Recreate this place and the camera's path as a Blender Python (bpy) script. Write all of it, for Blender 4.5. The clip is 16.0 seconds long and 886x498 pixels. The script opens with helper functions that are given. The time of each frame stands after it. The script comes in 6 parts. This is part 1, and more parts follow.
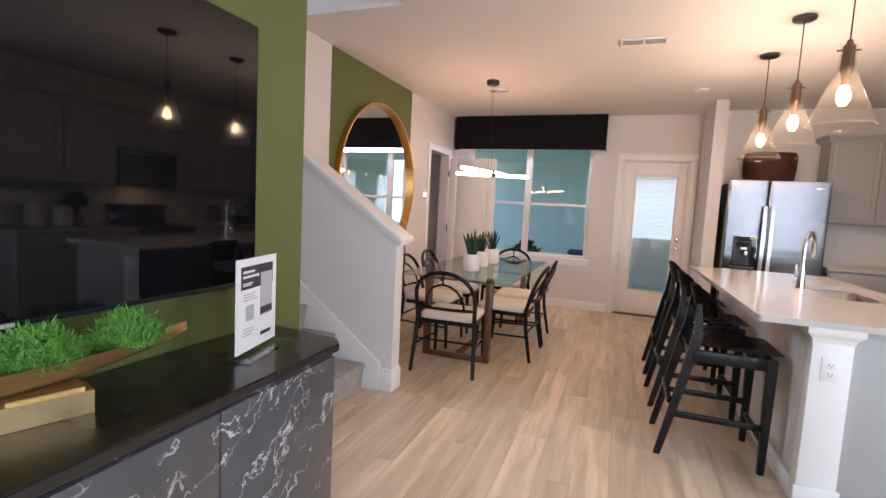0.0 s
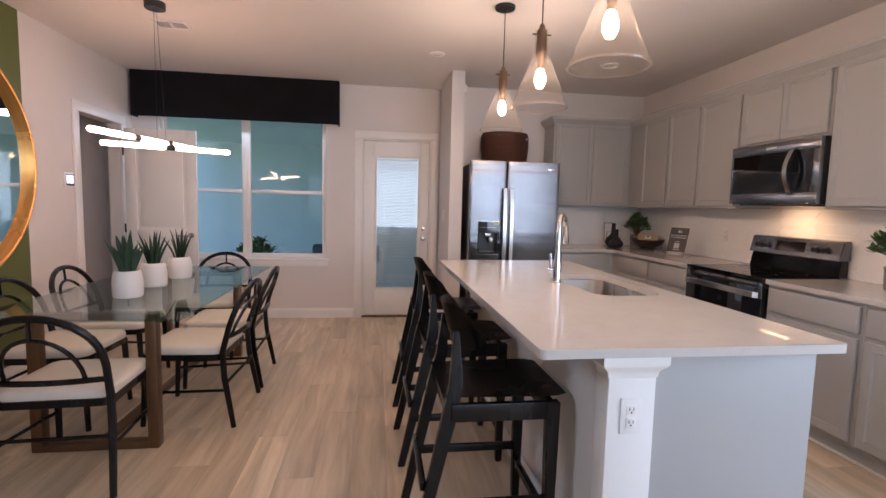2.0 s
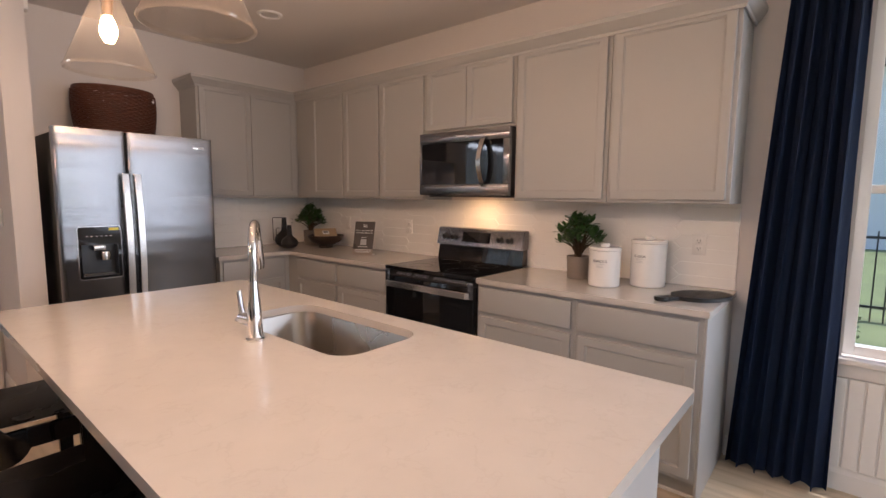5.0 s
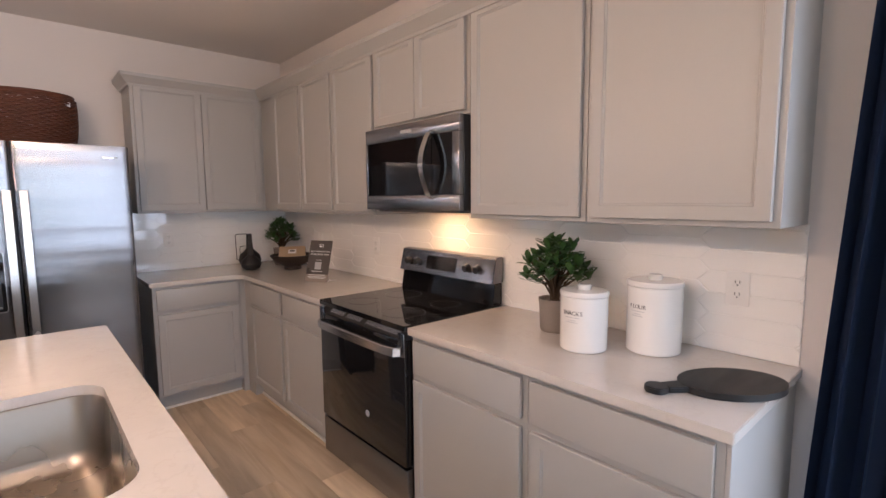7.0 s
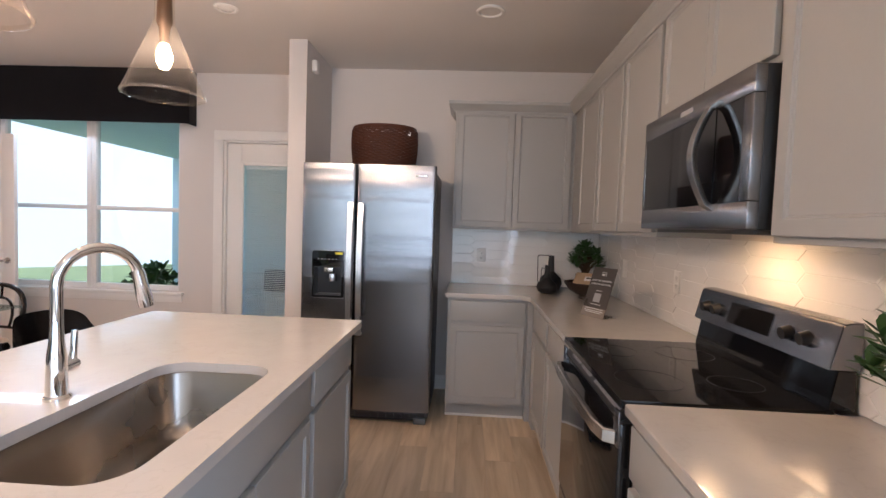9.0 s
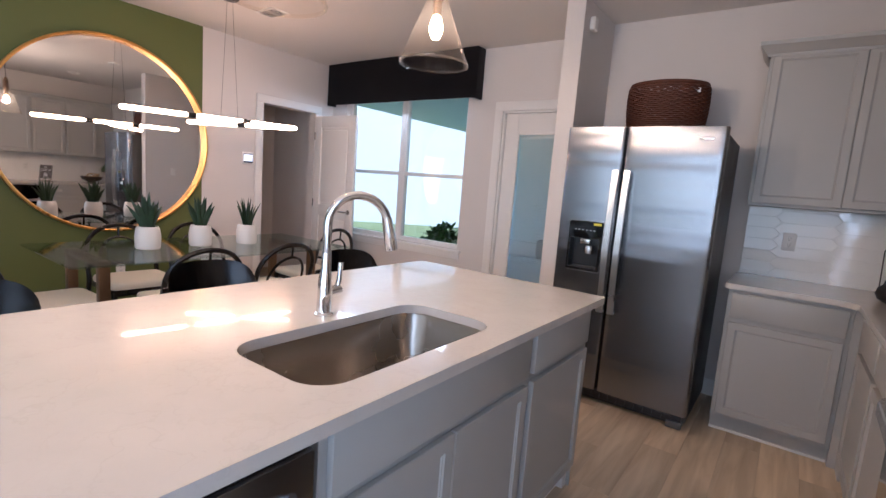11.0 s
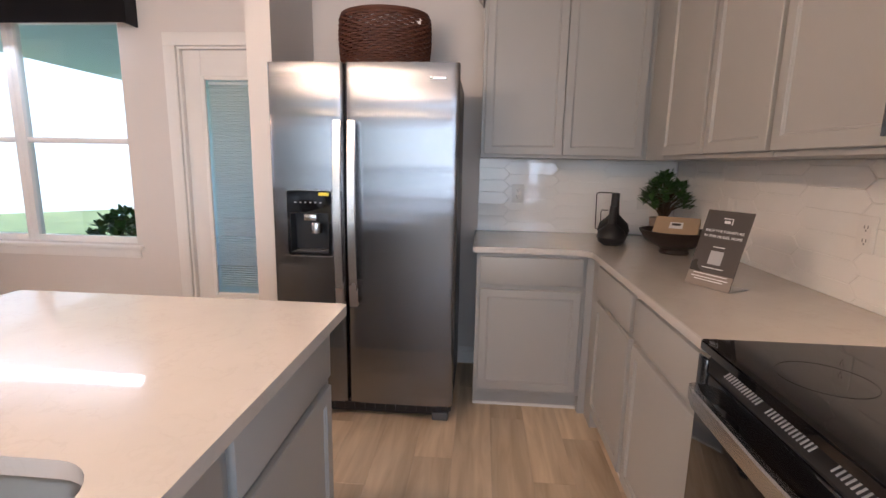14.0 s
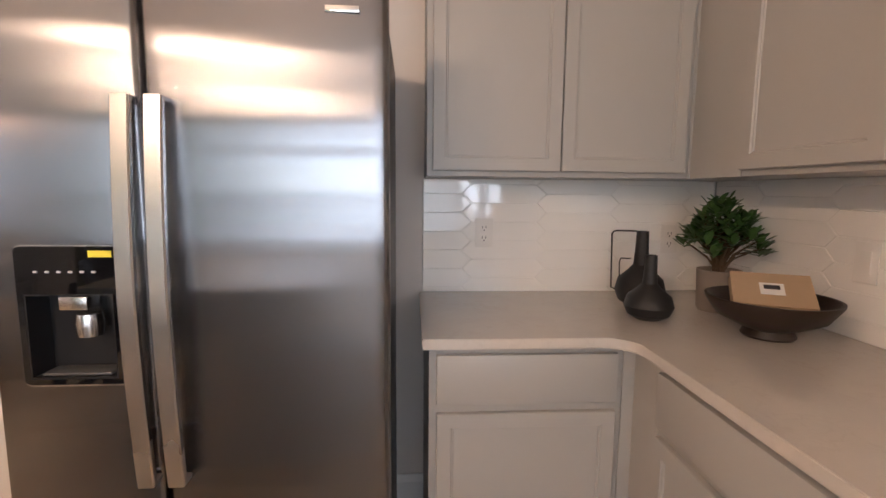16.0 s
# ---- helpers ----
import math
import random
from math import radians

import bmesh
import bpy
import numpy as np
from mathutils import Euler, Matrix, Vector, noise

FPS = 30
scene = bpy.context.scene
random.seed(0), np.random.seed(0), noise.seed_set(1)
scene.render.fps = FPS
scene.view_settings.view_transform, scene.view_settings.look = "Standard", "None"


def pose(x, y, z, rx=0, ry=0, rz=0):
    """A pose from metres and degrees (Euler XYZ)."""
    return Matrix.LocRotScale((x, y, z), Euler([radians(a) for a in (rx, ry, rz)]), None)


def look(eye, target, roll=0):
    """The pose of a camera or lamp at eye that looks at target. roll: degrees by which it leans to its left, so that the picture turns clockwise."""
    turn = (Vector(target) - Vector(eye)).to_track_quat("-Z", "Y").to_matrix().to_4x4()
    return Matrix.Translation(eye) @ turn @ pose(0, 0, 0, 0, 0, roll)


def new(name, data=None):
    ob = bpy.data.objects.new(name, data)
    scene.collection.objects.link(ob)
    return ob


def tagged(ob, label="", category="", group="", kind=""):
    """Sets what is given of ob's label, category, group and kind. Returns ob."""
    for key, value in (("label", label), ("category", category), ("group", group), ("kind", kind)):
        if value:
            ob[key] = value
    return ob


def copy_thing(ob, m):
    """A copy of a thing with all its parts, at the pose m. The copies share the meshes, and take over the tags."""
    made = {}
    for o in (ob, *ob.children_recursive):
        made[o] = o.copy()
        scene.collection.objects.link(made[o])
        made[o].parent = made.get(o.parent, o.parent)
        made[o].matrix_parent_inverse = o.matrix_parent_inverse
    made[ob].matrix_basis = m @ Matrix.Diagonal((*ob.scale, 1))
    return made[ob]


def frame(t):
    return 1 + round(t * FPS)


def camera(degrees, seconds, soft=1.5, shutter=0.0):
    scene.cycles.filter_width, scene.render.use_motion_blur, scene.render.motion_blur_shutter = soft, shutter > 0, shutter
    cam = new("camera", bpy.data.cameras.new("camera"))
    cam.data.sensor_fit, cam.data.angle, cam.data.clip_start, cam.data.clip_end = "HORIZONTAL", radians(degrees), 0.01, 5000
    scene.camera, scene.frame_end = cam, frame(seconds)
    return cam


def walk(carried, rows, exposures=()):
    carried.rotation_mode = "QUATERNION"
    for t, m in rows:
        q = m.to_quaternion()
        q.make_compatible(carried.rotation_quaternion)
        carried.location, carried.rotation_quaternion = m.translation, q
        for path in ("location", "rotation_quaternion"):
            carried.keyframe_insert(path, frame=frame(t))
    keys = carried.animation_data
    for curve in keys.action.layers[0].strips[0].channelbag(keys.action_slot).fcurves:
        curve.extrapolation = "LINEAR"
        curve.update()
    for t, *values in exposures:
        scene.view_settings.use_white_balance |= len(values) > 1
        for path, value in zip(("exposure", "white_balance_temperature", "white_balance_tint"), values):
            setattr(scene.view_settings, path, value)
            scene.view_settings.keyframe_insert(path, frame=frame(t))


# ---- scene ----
cam = camera(86.0, 16.0)
PATH = [
    (0, (0.752, 0.456, 1.355), (0.063, 2.324, 1.173), 3.0),
    (0.5, (0.79, 0.797, 1.352), (0.21, 2.703, 1.173), 2.8),
    (1, (0.837, 1.122, 1.34), (0.457, 3.078, 1.166), 2.4),
    (1.5, (0.88, 1.455, 1.366), (0.793, 3.446, 1.188), 1.7),
    (2, (0.916, 1.754, 1.336), (1.194, 3.726, 1.156), 1.4),
    (2.5, (0.925, 2.021, 1.344), (1.594, 3.896, 1.15), 1.3),
    (3, (0.915, 2.272, 1.332), (1.904, 3.998, 1.125), 1.1),
    (3.5, (0.964, 2.52, 1.329), (2.177, 4.095, 1.117), 1.0),
    (4, (0.981, 2.679, 1.33), (2.347, 4.123, 1.107), 0.8),
    (4.5, (1.017, 2.793, 1.372), (2.479, 4.139, 1.147), 0.7),
    (5, (1.151, 2.822, 1.4), (2.667, 4.107, 1.18), 0.5),
    (5.2, (1.231, 2.824, 1.425), (2.763, 4.091, 1.206), 0.6),
    (7.5, (2.417, 2.974, 1.462), (3.538, 4.62, 1.28), -0.1),
    (8, (2.559, 3.078, 1.45), (3.363, 4.904, 1.302), 0.7),
    (8.5, (2.772, 3.138, 1.419), (3.127, 5.102, 1.299), 1.0),
    (9, (2.963, 3.163, 1.39), (2.861, 5.158, 1.293), 2.0),
    (9.5, (3.039, 3.241, 1.375), (2.513, 5.168, 1.27), 2.7),
    (10, (3.085, 3.296, 1.368), (2.186, 5.077, 1.237), 3.5),
    (12.5, (3.085, 3.411, 1.332), (1.863, 4.943, 0.929), 3.5),
    (13, (2.985, 3.568, 1.338), (2.09, 5.312, 0.943), 2.8),
    (13.5, (2.932, 3.834, 1.313), (2.406, 5.728, 0.943), 1.5),
    (14, (2.854, 4.098, 1.335), (2.7, 6.061, 0.981), 1.1),
    (14.5, (2.84, 4.4, 1.338), (2.909, 6.37, 1.002), 0.8),
    (15, (2.834, 4.692, 1.325), (3.023, 6.659, 1.016), 0.5),
    (15.5, (2.837, 5.0, 1.337), (3.049, 6.968, 1.054), 0.7),
    (16, (2.792, 5.249, 1.324), (2.922, 7.23, 1.083), 0.5),
]
EXPOSURES = [(0, 1.3, 5800, 17), (0.5, 1.28, 5550, 17), (1.5, 1.07, 5500, 18), (2.5, 1.04, 5500, 20), (3.5, 1.02, 6450, 22), (5, 1.0, 6100, 20), (7.5, 1.5, 5600, 17), (8.5, 1.28, 5900, 13), (9.5, 1.3, 5050, 15), (12.5, 1.08, 5250, 14), (13.5, 1.4, 5100, 13), (14.5, 1.71, 5950, 16), (16, 1.84, 5950, 16)]
walk(cam, [(t, look(eye, target, roll)) for t, eye, target, roll in PATH], exposures=EXPOSURES)

# ---- light ----
world = bpy.data.worlds.new("sky")
scene.world = world
world.use_nodes = True
wn = world.node_tree.nodes
sky = wn.new("ShaderNodeTexSky")
sky.sky_type, sky.sun_disc = "NISHITA", False
sky.sun_elevation, sky.sun_rotation = radians(58), radians(169)
wn["Background"].inputs["Strength"].default_value = 0.14
world.node_tree.links.new(sky.outputs[0], wn["Background"].inputs["Color"])
sun_data = bpy.data.lights.new("sun", "SUN")
sun_data.energy, sun_data.angle, sun_data.color = 3.0, radians(0.5), (1, 0.95, 0.88)
sun = new("sun", sun_data)
# the sun stands high before the house
SUN_FROM = Vector((0.10, -0.52, 0.85))
sun.matrix_world = look(SUN_FROM * 30, (0, 0, 0))


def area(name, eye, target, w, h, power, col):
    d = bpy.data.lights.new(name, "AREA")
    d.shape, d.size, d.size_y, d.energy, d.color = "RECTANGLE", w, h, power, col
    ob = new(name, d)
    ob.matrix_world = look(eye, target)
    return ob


def bulb(name, at, power, col, r=0.03):
    d = bpy.data.lights.new(name, "POINT")
    d.energy, d.color, d.shadow_soft_size = power, col, r
    ob = new(name, d)
    ob.location = at
    return ob


DAY, WARM = (0.86, 0.94, 1.0), (1.0, 0.68, 0.44)
area("daylight_east_window", (4.0, 1.75, 1.5), (0, 1.75, 1.35), 1.5, 1.6, 20, DAY)
area("daylight_front_window", (1.7, -3.42, 1.4), (1.7, 2, 1.3), 4.4, 2.2, 26, DAY)
# added fill for the console and near floor, through a made-up side window
area("fill_living_unseen", (4.0, -1.4, 1.5), (0, -1.2, 1.0), 1.7, 1.6, 31, DAY)
# added fill that lifts the dark stairwell; no such upper window is known
area("fill_stairwell", (-5.15, 2.85, 3.9), (-1.5, 2.9, 1.5), 0.9, 1.1, 30, DAY)
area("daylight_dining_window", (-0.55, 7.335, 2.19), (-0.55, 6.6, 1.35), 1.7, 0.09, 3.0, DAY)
PENDANTS = [(1.755, 3.46), (1.755, 4.22), (1.755, 4.99)]
for px, py in PENDANTS:
    bulb("pendant_bulb_light", (px, py, 1.995), 7.8, WARM)
area("cooktop_light", (3.86, 4.85, 1.385), (3.95, 4.85, 0.9), 0.22, 0.06, 0.75, (1.0, 0.58, 0.25))

# ---- materials ----


def mat(name, col, rough=0.5, metal=0.0, var=0.06, vscale=3.0, bump=0.0, bscale=60.0, rvar=0.06, stretch=(1, 1, 1), coat=0.0, spec=0.5, hue=None, piece=0.0):
    """A surface whose tone wanders at two scales, with fine relief."""
    m = bpy.data.materials.new(name)
    m.use_nodes = True
    nt = m.node_tree
    n, ln = nt.nodes, nt.links
    b = n["Principled BSDF"]
    b.inputs["Metallic"].default_value = metal
    b.inputs["Specular IOR Level"].default_value = spec
    b.inputs["Coat Weight"].default_value = coat
    b.inputs["Coat Roughness"].default_value = 0.08
    tc, mp = n.new("ShaderNodeTexCoord"), n.new("ShaderNodeMapping")
    mp.inputs["Scale"].default_value = stretch
    ln.new(tc.outputs["Object"], mp.inputs["Vector"])
    big, fine = n.new("ShaderNodeTexNoise"), n.new("ShaderNodeTexNoise")
    big.inputs["Scale"].default_value, fine.inputs["Scale"].default_value = vscale, bscale
    big.inputs["Detail"].default_value, fine.inputs["Detail"].default_value = 4, 3
    for t in (big, fine):
        ln.new(mp.outputs[0], t.inputs["Vector"])
    add = n.new("ShaderNodeMath")
    add.operation = "MULTIPLY_ADD"
    add.inputs[1].default_value = 0.35
    ln.new(fine.outputs[0], add.inputs[0])
    ln.new(big.outputs[0], add.inputs[2])
    val = add.outputs[0]
    if piece:
        info, pm = n.new("ShaderNodeObjectInfo"), n.new("ShaderNodeMath")
        pm.operation = "MULTIPLY_ADD"
        pm.inputs[1].default_value = piece
        ln.new(info.outputs["Random"], pm.inputs[0])
        ln.new(val, pm.inputs[2])
        val = pm.outputs[0]
    mr = n.new("ShaderNodeMapRange")
    mr.inputs["From Min"].default_value, mr.inputs["From Max"].default_value = 0.3, 1.0 + piece
    ln.new(val, mr.inputs["Value"])
    mix = n.new("ShaderNodeMix")
    mix.data_type = "RGBA"
    hi = hue or [min(1, c * (1 + var)) for c in col]
    mix.inputs["A"].default_value = (*[c * (1 - var) for c in col], 1)
    mix.inputs["B"].default_value = (*hi, 1)
    ln.new(mr.outputs[0], mix.inputs["Factor"])
    ln.new(mix.outputs["Result"], b.inputs["Base Color"])
    rr = n.new("ShaderNodeMapRange")
    rr.inputs["From Min"].default_value, rr.inputs["From Max"].default_value = 0.3, 0.7
    rr.inputs["To Min"].default_value, rr.inputs["To Max"].default_value = max(0.02, rough - rvar), min(1, rough + rvar)
    ln.new(big.outputs[0], rr.inputs["Value"])
    ln.new(rr.outputs[0], b.inputs["Roughness"])
    if bump:
        bp = n.new("ShaderNodeBump")
        bp.inputs["Strength"].default_value, bp.inputs["Distance"].default_value = bump, 0.004
        ln.new(fine.outputs[0], bp.inputs["Height"])
        ln.new(bp.outputs[0], b.inputs["Normal"])
    return m


def glass(name, col=(1, 1, 1), rough=0.0, thin=True):
    """Clear panes: mostly seen through, with a real Fresnel gloss."""
    m = bpy.data.materials.new(name)
    m.use_nodes = True
    n, ln = m.node_tree.nodes, m.node_tree.links
    n.remove(n["Principled BSDF"])
    tr, gl, fr, mx, pw, sc = (n.new("ShaderNode" + k) for k in ("BsdfTransparent", "BsdfGlossy", "LayerWeight", "MixShader", "Math", "MapRange"))
    tr.inputs[0].default_value = (*col, 1)
    gl.inputs["Roughness"].default_value = rough
    pw.operation = "POWER"
    pw.inputs[1].default_value = 5.0
    fr.inputs[0].default_value = 0.5
    sc.inputs["To Min"].default_value, sc.inputs["To Max"].default_value = 0.045, 0.85
    ln.new(fr.outputs["Facing"], pw.inputs[0])
    ln.new(pw.outputs[0], sc.inputs["Value"])
    ln.new(sc.outputs[0], mx.inputs[0])
    ln.new(tr.outputs[0], mx.inputs[1])
    ln.new(gl.outputs[0], mx.inputs[2])
    ln.new(mx.outputs[0], n["Material Output"].inputs[0])
    return m


def lamp_glass(name):
    """Thin clear glass that catches a little of its own bulb's light."""
    m = glass(name, (0.97, 0.94, 0.90), 0.03)
    n, ln = m.node_tree.nodes, m.node_tree.links
    out = n["Material Output"]
    tl, mx = n.new("ShaderNodeBsdfTranslucent"), n.new("ShaderNodeMixShader")
    tl.inputs[0].default_value = (0.9, 0.85, 0.78, 1)
    mx.inputs[0].default_value = 0.009
    ln.new(out.inputs[0].links[0].from_socket, mx.inputs[1])
    ln.new(tl.outputs[0], mx.inputs[2])
    ln.new(mx.outputs[0], out.inputs[0])
    return m


def glow(name, col, power):
    m = bpy.data.materials.new(name)
    m.use_nodes = True
    b = m.node_tree.nodes["Principled BSDF"]
    b.inputs["Base Color"].default_value = (0.9, 0.85, 0.8, 1)
    b.inputs["Emission Color"].default_value = (*col, 1)
    b.inputs["Emission Strength"].default_value = power
    return m


def plank_mat(name):
    """Oak-look vinyl: long grain, darker pores, a tone of its own for each plank."""
    m = bpy.data.materials.new(name)
    m.use_nodes = True
    n, ln = m.node_tree.nodes, m.node_tree.links
    b = n["Principled BSDF"]
    tc, mp, info = n.new("ShaderNodeTexCoord"), n.new("ShaderNodeMapping"), n.new("ShaderNodeObjectInfo")
    ln.new(tc.outputs["Object"], mp.inputs["Vector"])
    off = n.new("ShaderNodeVectorMath")
    off.operation = "SCALE"
    off.inputs[0].default_value = (17, 31, 7)
    ln.new(info.outputs["Random"], off.inputs["Scale"])
    ln.new(off.outputs[0], mp.inputs["Location"])
    mp.inputs["Scale"].default_value = (9, 0.8, 1)
    grain, broad = n.new("ShaderNodeTexNoise"), n.new("ShaderNodeTexNoise")
    grain.inputs["Scale"].default_value, grain.inputs["Detail"].default_value, grain.inputs["Distortion"].default_value = 2.2, 8, 0.6
    broad.inputs["Scale"].default_value, broad.inputs["Detail"].default_value = 0.7, 2
    ln.new(mp.outputs[0], grain.inputs["Vector"])
    ln.new(mp.outputs[0], broad.inputs["Vector"])
    ramp = n.new("ShaderNodeValToRGB")
    ramp.color_ramp.elements[0].position, ramp.color_ramp.elements[0].color = 0.25, (0.45, 0.342, 0.222, 1)
    ramp.color_ramp.elements[1].position, ramp.color_ramp.elements[1].color = 0.75, (0.70, 0.572, 0.415, 1)
    ln.new(grain.outputs[0], ramp.inputs[0])
    tone = n.new("ShaderNodeMapRange")
    tone.inputs["To Min"].default_value, tone.inputs["To Max"].default_value = 0.86, 1.12
    ln.new(info.outputs["Random"], tone.inputs["Value"])
    t2 = n.new("ShaderNodeMapRange")
    t2.inputs["From Min"].default_value, t2.inputs["From Max"].default_value = 0.3, 0.7
    t2.inputs["To Min"].default_value, t2.inputs["To Max"].default_value = 0.8, 1.14
    ln.new(broad.outputs[0], t2.inputs["Value"])
    mul = n.new("ShaderNodeMath")
    mul.operation = "MULTIPLY"
    ln.new(tone.outputs[0], mul.inputs[0])
    ln.new(t2.outputs[0], mul.inputs[1])
    sc = n.new("ShaderNodeVectorMath")
    sc.operation = "SCALE"
    ln.new(ramp.outputs[0], sc.inputs[0])
    ln.new(mul.outputs[0], sc.inputs["Scale"])
    ln.new(sc.outputs[0], b.inputs["Base Color"])
    b.inputs["Roughness"].default_value = 0.42
    bp = n.new("ShaderNodeBump")
    bp.inputs["Strength"].default_value, bp.inputs["Distance"].default_value = 0.12, 0.002
    ln.new(grain.outputs[0], bp.inputs["Height"])
    ln.new(bp.outputs[0], b.inputs["Normal"])
    return m


def veined(name, base, vein, rough, scale, thin, amount, var=0.06, tilt=None, bare=0.34, detail=3.0):
    """Stone with wandering veins."""
    m = bpy.data.materials.new(name)
    m.use_nodes = True
    n, ln = m.node_tree.nodes, m.node_tree.links
    b = n["Principled BSDF"]
    tc, warp, vor, cl = n.new("ShaderNodeTexCoord"), n.new("ShaderNodeTexNoise"), n.new("ShaderNodeTexNoise"), n.new("ShaderNodeTexNoise")
    warp.inputs["Scale"].default_value, warp.inputs["Detail"].default_value = scale * 1.4, 5
    mixv = n.new("ShaderNodeVectorMath")
    mixv.operation = "MULTIPLY_ADD"
    mixv.inputs[1].default_value = (0.22, 0.22, 0.22)
    ln.new(tc.outputs["Object"], warp.inputs["Vector"])
    ln.new(warp.outputs["Color"], mixv.inputs[0])
    ln.new(tc.outputs["Object"], mixv.inputs[2])
    vor.inputs["Scale"].default_value, vor.inputs["Detail"].default_value = scale, detail
    if tilt:
        turn, pull = n.new("ShaderNodeMapping"), n.new("ShaderNodeMapping")
        turn.inputs["Rotation"].default_value = (radians(-tilt), radians(tilt), 0)
        pull.inputs["Scale"].default_value = (0.8, 0.3, 1.0)
        ln.new(mixv.outputs[0], turn.inputs["Vector"])
        ln.new(turn.outputs[0], pull.inputs["Vector"])
        ln.new(pull.outputs[0], vor.inputs["Vector"])
    else:
        ln.new(mixv.outputs[0], vor.inputs["Vector"])
    d = n.new("ShaderNodeMath")
    d.operation = "SUBTRACT"
    d.inputs[1].default_value = 0.5
    ln.new(vor.outputs[0], d.inputs[0])
    a = n.new("ShaderNodeMath")
    a.operation = "ABSOLUTE"
    ln.new(d.outputs[0], a.inputs[0])
    mr = n.new("ShaderNodeMapRange")
    mr.inputs["From Min"].default_value, mr.inputs["From Max"].default_value = thin, 0.0
    ln.new(a.outputs[0], mr.inputs["Value"])
    cl.inputs["Scale"].default_value = scale * 0.9
    ln.new(tc.outputs["Object"], cl.inputs["Vector"])
    keep = n.new("ShaderNodeMapRange")
    keep.inputs["From Min"].default_value, keep.inputs["From Max"].default_value = bare, bare + 0.18
    keep.inputs["To Max"].default_value = amount
    ln.new(cl.outputs[0], keep.inputs["Value"])
    f = n.new("ShaderNodeMath")
    f.operation = "MULTIPLY"
    ln.new(mr.outputs[0], f.inputs[0])
    ln.new(keep.outputs[0], f.inputs[1])
    ground = n.new("ShaderNodeMix")
    ground.data_type = "RGBA"
    ground.inputs["A"].default_value = (*[c * (1 - var) for c in base], 1)
    ground.inputs["B"].default_value = (*[min(1, c * (1 + var)) for c in base], 1)
    ln.new(warp.outputs[0], ground.inputs["Factor"])
    mix = n.new("ShaderNodeMix")
    mix.data_type = "RGBA"
    ln.new(ground.outputs["Result"], mix.inputs["A"])
    mix.inputs["B"].default_value = (*vein, 1)
    ln.new(f.outputs[0], mix.inputs["Factor"])
    ln.new(mix.outputs["Result"], b.inputs["Base Color"])
    b.inputs["Roughness"].default_value = rough
    return m


WALL = mat("wall_paint", (0.67, 0.63, 0.598), 0.75, bump=0.05, bscale=220, var=0.02, vscale=1.2)
CEIL = mat("ceiling_paint", (0.72, 0.685, 0.655), 0.85, bump=0.08, bscale=160, var=0.02, vscale=1)
GREEN = mat("green_wall_paint", (0.105, 0.125, 0.032), 0.6, bump=0.05, bscale=220, var=0.05, vscale=1.5)
TRIM = mat("white_trim_paint", (0.78, 0.76, 0.73), 0.38, var=0.02)
CAB = mat("greige_cabinet_paint", (0.385, 0.378, 0.362), 0.4, var=0.03, vscale=2, bump=0.02, bscale=140)
QUARTZ = veined("white_quartz", (0.55, 0.515, 0.475), (0.40, 0.35, 0.30), 0.2, 7.0, 0.02, 0.16, 0.06)
stone = QUARTZ.node_tree.nodes["Principled BSDF"]
stone.inputs["Coat Weight"].default_value, stone.inputs["Coat Roughness"].default_value = 0.4, 0.03
stone.inputs["Specular IOR Level"].default_value = 0.35
MARBLE = veined("black_marble", (0.078, 0.079, 0.083), (0.60, 0.60, 0.60), 0.28, 6.0, 0.0085, 0.85, 0.25, tilt=38, bare=0.33, detail=4.0)
BLACKWOOD = mat("black_stained_wood", (0.006, 0.005, 0.0045), 0.25, spec=0.3, var=0.35, vscale=5, bump=0.08, bscale=40, stretch=(1, 1, 0.15))
BLACKTOP = mat("black_lacquered_top", (0.013, 0.012, 0.0115), 0.28, var=0.2, bump=0.02, coat=0.15)
STEEL = mat("brushed_steel", (0.24, 0.24, 0.25), 0.2, 1.0, var=0.03, vscale=1.2, bump=0.03, bscale=900, stretch=(1, 1, 0.01), rvar=0.02)
brushed = STEEL.node_tree.nodes["Principled BSDF"]
brushed.inputs["Anisotropic"].default_value = 1.0
grain_way = STEEL.node_tree.nodes.new("ShaderNodeTangent")
grain_way.direction_type, grain_way.axis = "RADIAL", "Z"
STEEL.node_tree.links.new(grain_way.outputs[0], brushed.inputs["Tangent"])



def add_waves(m, strength, stretch):
    """A slow unevenness of sheet metal, on top of its brushing."""
    n, ln = m.node_tree.nodes, m.node_tree.links
    b = n["Principled BSDF"]
    tc, mp, ns, bp = n.new("ShaderNodeTexCoord"), n.new("ShaderNodeMapping"), n.new("ShaderNodeTexNoise"), n.new("ShaderNodeBump")
    mp.inputs["Scale"].default_value = stretch
    ns.inputs["Scale"].default_value, ns.inputs["Detail"].default_value = 1.0, 1.5
    bp.inputs["Strength"].default_value, bp.inputs["Distance"].default_value = strength, 0.02
    ln.new(tc.outputs["Object"], mp.inputs["Vector"])
    ln.new(mp.outputs[0], ns.inputs["Vector"])
    ln.new(ns.outputs[0], bp.inputs["Height"])
    ln.new(b.inputs["Normal"].links[0].from_socket, bp.inputs["Normal"])
    ln.new(bp.outputs[0], b.inputs["Normal"])


